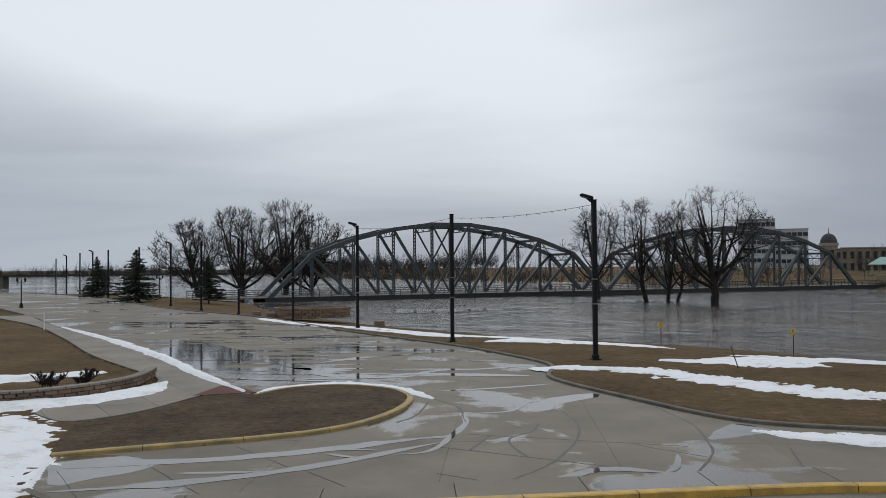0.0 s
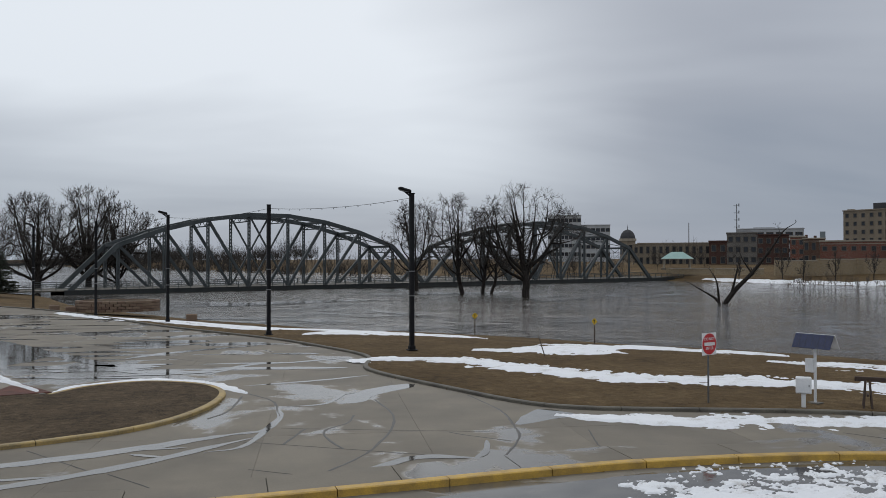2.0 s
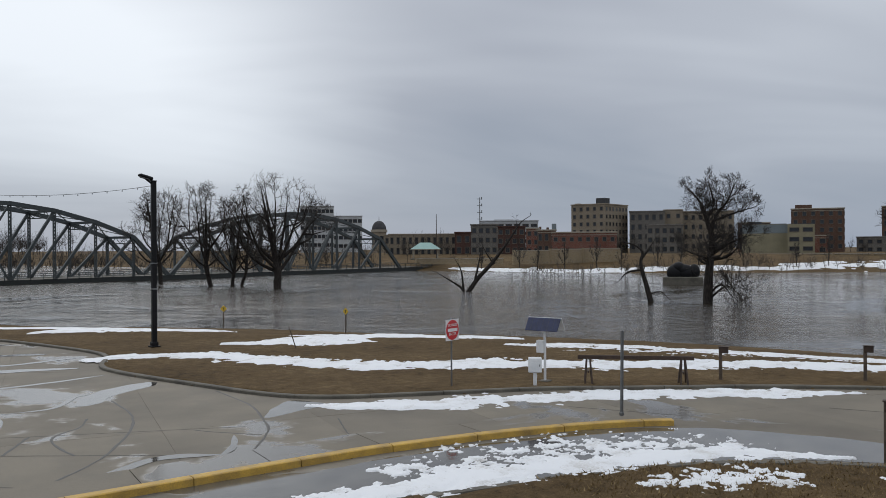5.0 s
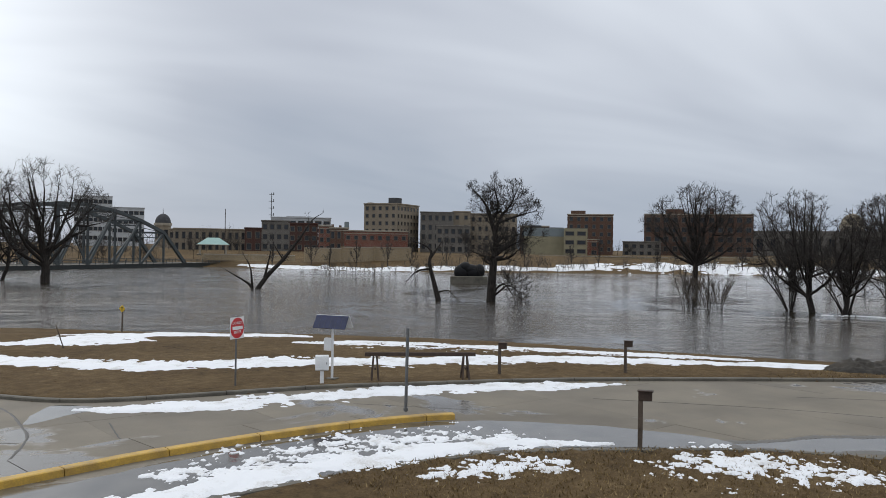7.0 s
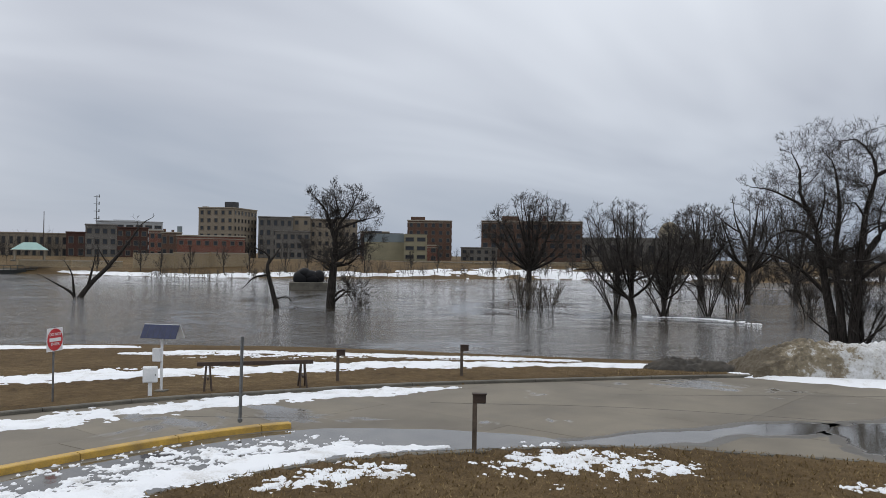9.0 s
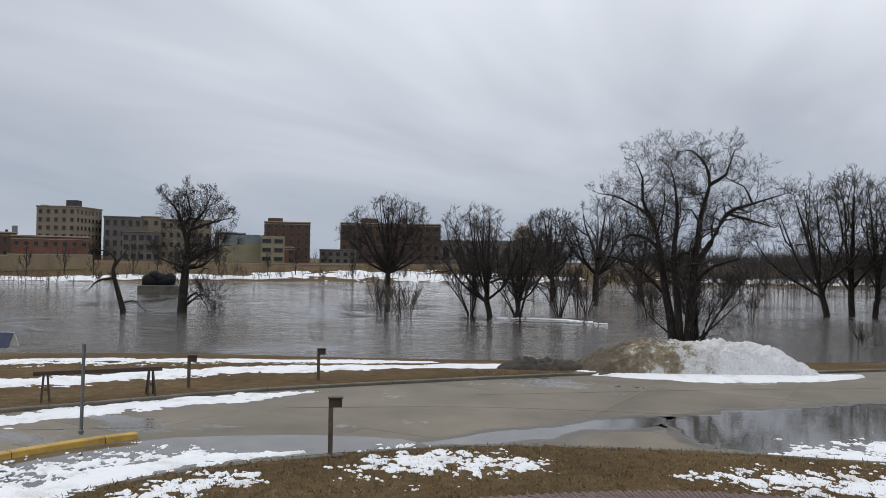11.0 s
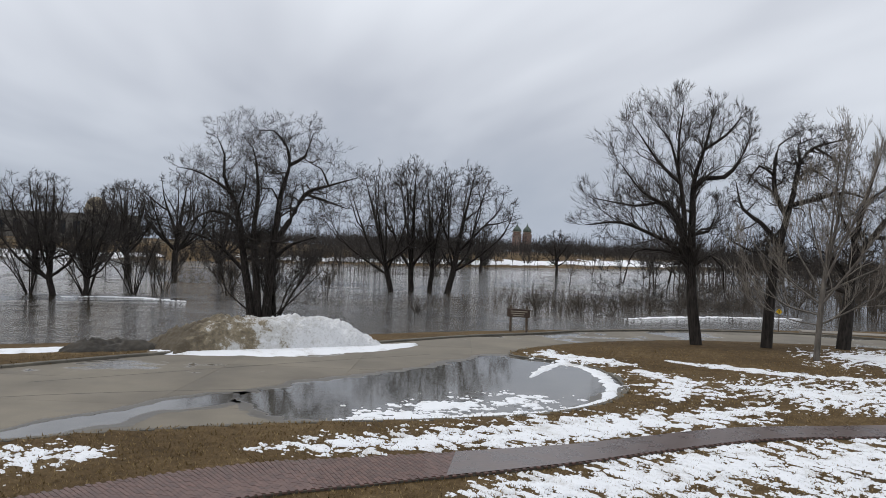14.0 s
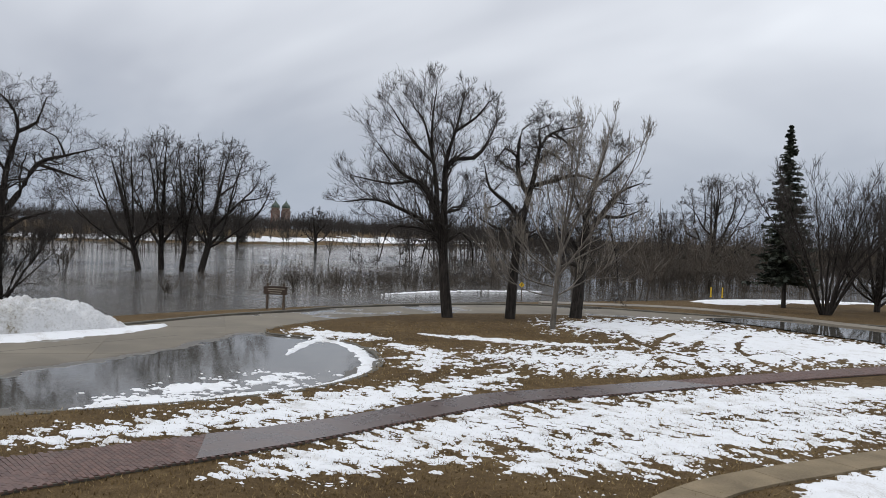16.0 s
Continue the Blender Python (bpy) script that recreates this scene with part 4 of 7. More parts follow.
cracks([
    [(0.7, 25.9), (7.0, 23.9)], [(-0.4, 24.2), (1.8, 23.0), (5.3, 21.0)], [(9.8, 23.6), (9.2, 21.2), (9.0, 19.1)], [(-0.2, 21.0), (1.3, 20.0)], [(-8.8, 23.3), (-5.5, 19.0)], [(-6.1, 24.4), (-4.1, 21.8)], [(-3.5, 21.3), (-1.6, 18.8)], [(-10.0, 21.5), (-8.4, 19.0)], [(5.1, 18.9), (6.2, 20.7)],
    [(-6.5, 44), (-3, 42), (0, 40.2), (3.5, 38.6)], [(-16, 60), (-9, 51), (-2, 42.5)], [(17, 21.5), (19.2, 18.4)], [(24, 17), (27.5, 11.5), (29.5, 6), (30.6, 1.5)], [(30, 12.5), (36, 5), (41, -2)],
], 0.02, "crack_seal", "fine dark joints between concrete slabs")

# ---- bridge ----


def truss_bridge():
    p0, p1, p2 = Vector((-33.0, 156.6, -0.55)), Vector((36.2, 184.2, -0.45)), Vector((105.4, 211.8, -0.35))
    ax = (p2 - p0).normalized()
    side = Vector((-ax.y, ax.x, 0)).normalized()
    turn = math.atan2(ax.y, ax.x)
    owner = thing("truss_bridge", pose(p0.x, p0.y, p0.z, 0, 0, math.degrees(turn)), "grey-green riveted steel truss road bridge with two arched spans", "bridge")
    span, width, panels = 74.5, 10.5, 9
    heights = [0, 8.4, 11.35, 13.4, 14.5, 14.5, 13.4, 11.35, 8.4, 0]
    step = span / panels
    for s in range(2):
        ox = s * (span + 0.01)
        dz = 0.1 * s
        for y in (0.0, width):
            def pt(i, top):
                return (ox + i * step, y, dz + 0.1 * i / panels + (heights[i] if top else 0.0))
            for i in range(panels):
                if 0 < i < panels - 1:
                    part("top_chord", bar(B(), pt(i, True), pt(i + 1, True), 0.75, 0.8), STEEL, owner)
            part("end_post", bar(B(), pt(0, False), pt(1, True), 0.75, 0.8), STEEL, owner)
            part("end_post", bar(B(), pt(panels, False), pt(panels - 1, True), 0.75, 0.8), STEEL, owner)
            part("bottom_chord", bar(B(), pt(0, False), pt(panels, False), 0.5, 0.45), STEEL, owner)
            for i in range(1, panels):
                bm = B()
                a, b = Vector(pt(i, False)), Vector(pt(i, True))
                for off in (-0.2, 0.2):
                    bar(bm, a + Vector((off, 0, 0)), b + Vector((off, 0, 0)), 0.22, 0.22)
                k = int((b.z - a.z) / 0.7)
                for q in range(k):
                    z0, z1 = a.z + (b.z - a.z) * q / k, a.z + (b.z - a.z) * (q + 1) / k
                    sg = 0.2 if q % 2 else -0.2
                    bar(bm, (a.x - sg, y, z0), (a.x + sg, y, z1), 0.06, 0.16)
                part("vertical", bm, STEEL, owner)
            for i in range(1, panels - 1):
                lo, hi = (i + 1, i) if i < panels // 2 else (i, i + 1)
                if i == panels // 2:
                    part("diagonal", bar(B(), pt(i, False), pt(i + 1, True), 0.3, 0.3), STEEL, owner)
                    part("diagonal", bar(B(), pt(i + 1, False), pt(i, True), 0.3, 0.3), STEEL, owner)
                else:
                    part("diagonal", bar(B(), pt(lo, False), pt(hi, True), 0.48, 0.52), STEEL, owner)
        for i in range(1, panels):
            z = dz + heights[i] + 0.1 * i / panels
            bm = bar(B(), (ox + i * step, 0, z), (ox + i * step, width, z), 0.35, 0.5)
            drop = 1.3
            bar(bm, (ox + i * step, 0, z - drop), (ox + i * step, width, z - drop), 0.2, 0.2)
            for q in range(6):
                a, b = width * q / 6, width * (q + 1) / 6
                bar(bm, (ox + i * step, a, z - (drop if q % 2 else 0)), (ox + i * step, b, z - (0 if q % 2 else drop)), 0.1, 0.12)
            part("sway_frame", bm, STEEL, owner)
            if i < panels - 1:
                z2 = dz + heights[i + 1] + 0.1 * (i + 1) / panels
                bm = bar(B(), (ox + i * step, 0, z), (ox + (i + 1) * step, width, z2), 0.16, 0.16)
                bar(bm, (ox + i * step, width, z), (ox + (i + 1) * step, 0, z2), 0.16, 0.16)
                part("lateral_brace", bm, STEEL, owner)
    total = 2 * span
    part("deck", bar(B(), (-14, width / 2, 0.2), (total + 12, width / 2, 0.4), width + 3.0, 0.22), KERB, owner)
    # girders along the deck edge, their near-black colour includes the shadow beneath the deck
    for y in (-1.7, width + 1.7):
        part("girder", bar(B(), (-1.0, y, -0.15), (total + 8, y, 0.05), 0.34, 1.0), GIRDER, owner)
    for y in (-1.75, width + 1.75):
        rail = part("railing", bar(bar(bar(B(), (-14, y, 1.4), (total + 12, y, 1.6), 0.1, 0.12), (-14, y, 1.0), (total + 12, y, 1.2), 0.06, 0.08), (-14, y, 0.63), (total + 12, y, 0.83), 0.06, 0.08), STEEL, owner)
        n = 76
        for k in range(n):
            x = -14 + (total + 26) * k / (n - 1)
            z = 0.3 + 0.2 * (x + 14) / (total + 26)
            part("rail_post", bar(B(), (x, y, z), (x, y, z + 1.1), 0.12, 0.12), STEEL, rail)
    for x in (0.5, span, 2 * span):
        part("pier", box(B(), x, width / 2, -2.6, 2.2, width + 3.4, 3.6, 0.1), KERB, owner)
    part("portal_sign", box(B(), step * 0.98, width / 2 - 1.0, heights[1] - 1.0, 0.08, 1.3, 1.3, 0.02), PANEL, owner, "blue square sign on the portal")
    return owner


truss_bridge()

def tubes(lines, sides):
    """Tapered tubes along polylines of (points, first radius, last radius), as arrays of places and faces."""
    groups = {}
    for ln in lines:
        groups.setdefault(len(ln[0]), []).append(ln)
    vs, fs, at = [], [], 0
    ang = np.arange(sides) * 2 * np.pi / sides
    for n, some in groups.items():
        p = np.array([ln[0] for ln in some], float)
        d = np.gradient(p, axis=1)
        d /= np.linalg.norm(d, axis=2, keepdims=True) + 1e-9
        ref = np.where(np.abs(d[..., 2:3]) > 0.9, np.array([1.0, 0, 0]), np.array([0, 0, 1.0]))
        s = np.cross(d, ref)
        s /= np.linalg.norm(s, axis=2, keepdims=True) + 1e-9
        u = np.cross(s, d)
        r0, r1 = np.array([[ln[1]] for ln in some]), np.array([[ln[2]] for ln in some])
        r = (r0 + (r1 - r0) * np.linspace(0, 1, n)[None] ** (1.3 if sides > 5 else 1.0))[..., None, None]
        ring = p[:, :, None] + r * (np.cos(ang)[:, None] * s[:, :, None] + np.sin(ang)[:, None] * u[:, :, None])
        m = len(some)
        idx = at + np.arange(m * n * sides).reshape(m, n, sides)
        nxt = np.roll(idx, -1, axis=2)
        fs.append(np.stack([idx[:, :-1], nxt[:, :-1], nxt[:, 1:], idx[:, 1:]], -1).reshape(-1, 4))
        vs.append(ring.reshape(-1, 3))
        at += m * n * sides
    return np.concatenate(vs), np.concatenate(fs)


# ---- lamp posts along the car park ----


def lamp_post(x, y, head, az, h=8.72):
    z = float(ground_height([x], [y])[0])
    if inside(ROAD, np.array([x]), np.array([y]))[0]:
        z = 0.0
    o = thing("lamp_post", pose(x, y, z, 0, 0, az), "tall black square-section street lamp post" if head else "tall black post carrying a string of lights", "lamp post", "posts along the car park")
    part("pole", box(B(), 0, 0, h / 2, 0.24, 0.24, h, 0.02), BLACK, o)
    part("base_plate", box(box(B(), 0, 0, 0.03, 0.5, 0.5, 0.06, 0.01), 0, 0, 0.16, 0.34, 0.34, 0.22, 0.03), BLACK, o)
    for hz in (4.4, 3.05):
        part("strap", box(B(), 0, 0, hz, 0.27, 0.27, 0.07, 0.005), ALU, o, "silver steel strap")
    bm = box(B(), 0, 0, h + 0.02, 0.28, 0.28, 0.05, 0.01)
    part("cap", bm, BLACK, o)
    if head:
        part("arm", cyl(B(), (-0.1, 0, h - 0.12), (-0.45, 0, h + 0.14), 0.05, n=8), BLACK, o)
        lum = part("lantern", box(box(B(), -0.42, 0, h + 0.22, 0.74, 0.36, 0.16, 0.06, pose(0, 0, 0, 0, 14, 0)), -0.2, 0, h + 0.1, 0.3, 0.2, 0.12, 0.03), BLACK, o)
        part("lens", box(B(), -0.46, 0, h + 0.14, 0.5, 0.26, 0.05, 0.02, pose(0, 0, 0, 0, 14, 0)), ALU, lum, "pale glass lens")
    return o


POSTS = [(8.3, 45.4, 1), (0.6, 56.8, 0), (-7.3, 70.5, 1), (-14.7, 81.0, 0), (-23.1, 93.5, 1), (-30.5, 104.4, 0), (-38.2, 116.1, 1), (-49.2, 134, 0), (-61.5, 152, 0), (-69, 163, 1), (-77, 175.5, 0), (-86, 189, 1), (-94, 201, 0)]
for x, y, head in POSTS:
    lamp_post(x, y, head, 12)


def light_string(a, b):
    a, b = Vector(a), Vector(b)
    n, sag = 12, (b - a).length * 0.018
    line = [a.lerp(b, i / n) - Vector((0, 0, sag * 4 * (i / n) * (1 - i / n))) for i in range(n + 1)]
    vs, fs = tubes([([np.array(p) for p in line], 0.012, 0.012)], 4)
    ob = mesh_object("light_string", vs, fs, BLACK)
    tagged(ob, "thin black string of small lights between posts", "string lights", "light strings")
    for p in line[1:-1]:
        part("bulb", cyl(B(), p - Vector((0, 0, 0.1)), p, 0.03, 0.018, 6), ALU, ob)


for (x0, y0, _), (x1, y1, _) in zip(POSTS, POSTS[1:8]):
    light_string((x0, y0, 8.6), (x1, y1, 8.6))

# ---- trees ----


def slivers(starts, ends, width, rng):
    """The finest twigs: a long thin pointed blade each."""
    a, b = np.array(starts, float), np.array(ends, float)
    s = np.cross(b - a, rng.normal(0, 1, a.shape))
    s *= (np.asarray(width) / (np.linalg.norm(s, axis=1) + 1e-9))[:, None]
    v = np.stack([a - s, a + s, b], 1).reshape(-1, 3)
    return v, np.arange(len(v)).reshape(-1, 3)


THIN, GNARL, CROWN = [0.008], [0.2], [None]


def outside(q):
    """How far a twig has left the rounded outline of its crown; above 1 is outside."""
    c, r = CROWN[0]
    e = (q - c) / r
    return e[0] ** 2 + e[1] ** 2 + (e[2] ** 2 if e[2] > 0 else 0.0)


def sprout(rng, out, p, d, length, r, level, top, kids, rise, spread):
    n = 7 if level <= 1 else 5 if level == 2 else 4 if level < top else 2
    pts = [p]
    q, dd = p.copy(), d.copy()
    for _ in range(n - 1):
        dd = dd + rng.normal(0, GNARL[0] * (1.25 if level <= 2 else 0.8), 3) + np.array([0, 0, rise * 0.12])
        dd /= np.linalg.norm(dd)
        if outside(q) > 1.0:
            # growth past the rim of the crown stays short
            q = q + dd * length * 0.5 / (n - 1)
        else:
            q = q + dd * length / (n - 1)
        pts.append(q)
    out[level].append((pts, r, r * (0.45 if level < top else 0.35)))
    if level < top:
        for k in range(kids[min(level, len(kids) - 1)]):
            t = rng.uniform(0.25, 1.0) if k else 1.0
            i = min(int(t * (n - 1)), n - 2)
            f = t * (n - 1) - i
            base = pts[i] * (1 - f) + pts[i + 1] * f
            ax = pts[i + 1] - pts[i]
            ax = ax / (np.linalg.norm(ax) + 1e-9)
            side = rng.normal(0, 1, 3)
            side -= ax * (side @ ax)
            side /= np.linalg.norm(side) + 1e-9
            g = rng.uniform(0.4, 1.0) * spread
            nd = ax * math.cos(g) + side * math.sin(g) + np.array([0, 0, rise * 0.25])
            nd /= np.linalg.norm(nd)
            sprout(rng, out, base, nd, length * rng.uniform(0.45, 0.85), max(r * (1 - 0.5 * t) * 0.5, THIN[0]), level + 1, top, kids, rise, spread)


def bare_tree(x, y, label, limbs, seed, top=4, kids=(6, 6, 5, 4), rise=0.5, spread=0.95, z=None, bark=None, twig=None, unit=1.0, group="", name="bare_tree", twig_len=0.3, thin=1.0, depth=0.22, around=0.0, gnarl=0.2):
    """A leafless tree: guided limbs in (sideways, height, radius at start and end) that carry random boughs and twigs."""
    rng = np.random.default_rng(seed)
    GNARL[0] = gnarl
    THIN[0] = max(0.007, math.hypot(x, y) * 0.00014) * thin
    z = float(ground_height([x], [y])[0]) - 0.1 if z is None else z
    o = thing(name, pose(x, y, z, 0, 0, -math.degrees(math.atan2(x, y))), label, "tree", group)
    out = [[] for _ in range(top + 1)]
    trunk = []
    high = max(h for ln, *_ in limbs for _, h in ln) * unit
    for k, (ln, r0, r1) in enumerate(limbs):
        lean = rng.normal(0, depth)
        h0 = ln[0][1]
        raw = [np.array((u * unit, lean * (h - h0) * unit * (0.3 if k == 0 else 1.0) + (0.25 * lean * abs(u - ln[0][0]) * unit), h * unit)) for u, h in ln]
        if around and k:
            a = rng.uniform(-1, 1) * around
            raw = [np.array((raw[0][0] + (p[0] - raw[0][0]) * math.cos(a), p[1] + (p[0] - raw[0][0]) * math.sin(a), p[2])) for p in raw]
        if k and h0 > 0.5:
            # a limb springs from the nearest bough already there
            old = np.concatenate([np.array(t[0]) for t in trunk])
            near = old[np.argmin((old[:, 0] - raw[0][0]) ** 2 + (old[:, 2] - raw[0][2]) ** 2)]
            raw = [near] + [p + np.array((0, near[1] - raw[0][1], 0)) for p in raw[1:]]
        pts = list(smooth_line(raw, max(0.35, high * 0.04)))
        pts = [p + rng.normal(0, 0.02 * unit, 3) if 0 < i < len(pts) - 1 else p for i, p in enumerate(pts)]
        trunk.append((pts, r0, min(r1, 0.03)))
    every = np.concatenate([np.array(t[0]) for t in trunk])
    lo, hi = every.min(0), every.max(0)
    mid = np.array([(lo[0] + hi[0]) / 2, (lo[1] + hi[1]) / 2, high * 0.42])
    wide_ = max(0.5, (hi[0] - lo[0]) / 2)
    CROWN[0] = (mid, np.array([wide_ * 1.3, max(wide_ * 0.8, (hi[1] - lo[1]) / 2) * 1.3, high * 0.68]))
    for (ln, r0, r1), (pts, _, _) in zip(limbs, trunk):
        h0 = ln[0][1]
        run = sum(np.linalg.norm(b - a) for a, b in zip(pts, pts[1:]))
        count = int(max(3, run / high * 13 * kids[0] / 6))
        for q in range(count):
            t = rng.uniform(0.3 if h0 < 0.5 else 0.1, 1.0) if q > 1 else 1.0
            i = min(int(t * (len(pts) - 1)), len(pts) - 2)
            base = pts[i] + (pts[i + 1] - pts[i]) * (t * (len(pts) - 1) - i)
            if base[2] < 0.22 * high and h0 < 0.5 and name != "bare_bush":
                continue
            ax = pts[i + 1] - pts[i]
            ax = ax / np.linalg.norm(ax)
            side = rng.normal(0, 1, 3)
            side -= ax * (side @ ax)
            side /= np.linalg.norm(side)
            g = rng.uniform(0.4, 1.1) * spread if q > 1 else rng.uniform(0.1, 0.4)
            nd = ax * math.cos(g) + side * math.sin(g) + np.array([0, 0, rise * 0.3])
            nd /= np.linalg.norm(nd)
            sprout(rng, out, base, nd, high * twig_len * rng.uniform(0.4, 1.0) * (1.1 - 0.5 * t), max((r0 + (r1 - r0) * t) * 0.48, THIN[0] * 2.2), 1, top, kids, rise, spread)
    main = trunk[0]
    vs, fs = tubes([main], 9)
    mesh_object("trunk", vs, fs, bark or BARK, o, smooth=True)
    for ln in trunk[1:]:
        vs, fs = tubes([ln], 7)
        mesh_object("limb", vs, fs, bark or BARK, o, smooth=True)
    v1, f1 = tubes(out[1], 5)
    v2, f2 = tubes([ln for lev in out[2:top] for ln in lev], 3) if top > 2 else (np.zeros((0, 3)), np.zeros((0, 4), int))
    ends = out[top]
    v3, f3 = slivers([ln[0][0] for ln in ends], [ln[0][-1] for ln in ends], [ln[1] * 1.25 for ln in ends], rng)
    q1 = np.concatenate([f1, f2 + len(v1)])
    tri = np.concatenate([q1[:, [0, 1, 2]], q1[:, [0, 2, 3]], f3 + len(v1) + len(v2)])
    mesh_object("crown", np.concatenate([v1, v2, v3]), tri, twig or TWIG, o)
    return o


def simple_limbs(h, r, rng, lean=0.0, fork=0.25, n=6, wide=0.35):
    """A short trunk that divides into boughs sweeping out and up to the rim of a rounded crown, each forking once more."""
    cx, cz, ax, az = lean * h * 0.75, h * 0.56, h * wide * 0.95, h * 0.42
    split = h * rng.uniform(0.14, 0.24)
    foot = lean * split * 1.2

    def rim(a):
        return cx + ax * math.sin(a), cz + az * math.cos(a)

    def bough(u0, h0, a, r0):
        u1, h1 = rim(a)
        bow = rng.uniform(0.1, 0.26)
        m1 = (u0 + (u1 - u0) * (0.34 + bow * 0.5), h0 + (h1 - h0) * (0.36 - bow * 0.35))
        m2 = (u0 + (u1 - u0) * (0.72 + bow * 0.3), h0 + (h1 - h0) * (0.72 - bow * 0.15))
        return [(u0, h0), (m1[0] + rng.normal(0, 0.012) * h, m1[1]), (m2[0] + rng.normal(0, 0.015) * h, m2[1]), (u1, h1)], r0, 0.03

    a0 = rng.uniform(-0.35, 0.35)
    top = rim(a0)
    limbs = [([(0, 0), (foot * 0.5, split * 0.5), (foot, split), (foot + (top[0] - foot) * 0.4, split + (top[1] - split) * 0.45), top], r * 0.82, 0.03)]
    for k in range(n):
        a = (-1.75 + 3.5 * (k + 0.5) / n) + rng.normal(0, 0.12)
        h0 = split * rng.uniform(0.85, 1.15) + (0.22 * h * rng.random() if k % 2 else 0.0)
        u0 = foot + (top[0] - foot) * 0.4 * max(0.0, h0 - split) / max(0.45 * (top[1] - split), 0.1)
        ln = bough(u0, h0, a, r * rng.uniform(0.28, 0.44))
        limbs.append(ln)
        (ua, ha), (ub, hb) = ln[0][1], ln[0][2]
        limbs.append(bough((ua + ub) / 2, (ha + hb) / 2, a + rng.choice([-1, 1]) * rng.uniform(0.25, 0.5), ln[1] * 0.55))
    return limbs


RIVER_TREE = "leafless river tree standing in flood water"
E_ = [([(-20, 0), (-25, 75), (-40, 155), (-55, 250), (-80, 355), (-135, 400), (-190, 425), (-225, 430)], 0.4, 0.03), ([(0, 0), (-10, 125), (-22, 265), (-14, 345), (-20, 435), (-32, 485), (-55, 512)], 0.36, 0.03),
      ([(15, 0), (25, 165), (35, 275), (45, 365), (65, 445), (55, 495), (20, 535), (-15, 532)], 0.42, 0.03), ([(65, 435), (105, 470), (118, 510), (124, 530)], 0.18, 0.03), ([(30, 235), (70, 295), (110, 370), (170, 395), (245, 420)], 0.28, 0.03),
      ([(110, 360), (160, 355), (225, 335)], 0.14, 0.03), ([(170, 395), (150, 440), (120, 455)], 0.1, 0.03), ([(-50, 265), (-90, 305), (-140, 315), (-185, 285)], 0.19, 0.03), ([(-45, 145), (-100, 215), (-150, 245), (-220, 262)], 0.18, 0.03),
      ([(25, 195), (80, 235), (140, 255), (146, 268)], 0.19, 0.03), ([(40, 335), (20, 380), (0, 378)], 0.1, 0.03), ([(-80, 355), (-105, 410), (-105, 465), (-125, 510)], 0.16, 0.03), ([(-70, 320), (-50, 380), (-48, 430)], 0.1, 0.03), ([(12, 20), (90, 90), (160, 165)], 0.09, 0.02), ([(-22, 40), (-80, 100), (-110, 150)], 0.08, 0.02)]
bare_tree(70.5, 11.4, "large gnarled leafless cottonwood at the water's edge", E_, 3, kids=(13, 5, 5, 5), unit=0.0318, twig_len=0.19, spread=1.05, gnarl=0.36, top=4)
G_ = [([(0, 0), (-17, 140), (-22, 260), (-24, 390), (-22, 490), (3, 580), (18, 650), (25, 695)], 0.36, 0.03), ([(-20, 180), (-42, 310), (-49, 410), (-67, 510), (-97, 610), (-127, 640)], 0.23, 0.03), ([(-22, 450), (3, 495), (63, 500), (103, 550), (133, 630)], 0.16, 0.03), ([(-37, 260), (-87, 300), (-147, 330), (-237, 360), (-337, 350)], 0.15, 0.03),
      ([(-42, 310), (-87, 400), (-167, 450), (-227, 525)], 0.14, 0.03), ([(-47, 360), (-97, 420), (-187, 410), (-307, 430)], 0.12, 0.03), ([(-57, 470), (-107, 520), (-147, 570), (-187, 630)], 0.12, 0.03), ([(-67, 510), (-67, 610), (-57, 690)], 0.1, 0.03), ([(5, 580), (63, 620), (103, 670)], 0.1, 0.03),
      ([(-27, 260), (-117, 280), (-187, 270), (-217, 180)], 0.11, 0.03), ([(-22, 240), (33, 270), (63, 240), (73, 160)], 0.1, 0.03), ([(-22, 310), (23, 340), (43, 400)], 0.1, 0.03), ([(-20, 250), (-70, 240), (-90, 150)], 0.08, 0.02)]
bare_tree(48.4, -18.0, "tall leafless tree with spreading boughs on the lawn island", G_, 7, kids=(16, 5, 5, 5), unit=0.0201, twig_len=0.17, spread=0.8, gnarl=0.16)
H_ = [([(0, 0), (5, 122), (15, 242), (35, 342), (55, 432), (70, 522), (105, 562), (175, 582)], 0.34, 0.03), ([(25, 302), (-25, 352), (-75, 392), (-95, 462)], 0.17, 0.03), ([(35, 362), (10, 432), (5, 512), (15, 572), (40, 592)], 0.18, 0.03), ([(50, 402), (115, 422), (185, 442), (255, 422)], 0.16, 0.03), ([(60, 452), (95, 502), (145, 472)], 0.1, 0.03),
      ([(70, 522), (65, 572), (95, 587)], 0.1, 0.03), ([(10, 482), (-35, 512), (-65, 462)], 0.1, 0.03), ([(20, 262), (-45, 272), (-105, 302)], 0.12, 0.03), ([(15, 222), (65, 262), (105, 242)], 0.1, 0.03), ([(100, 560), (140, 540), (180, 510)], 0.08, 0.03)]
bare_tree(47.9, -22.0, "gnarled leafless tree with crooked boughs on the lawn", H_, 11, kids=(14, 5, 5, 6), unit=0.0211, twig_len=0.17, spread=1.05, gnarl=0.4)
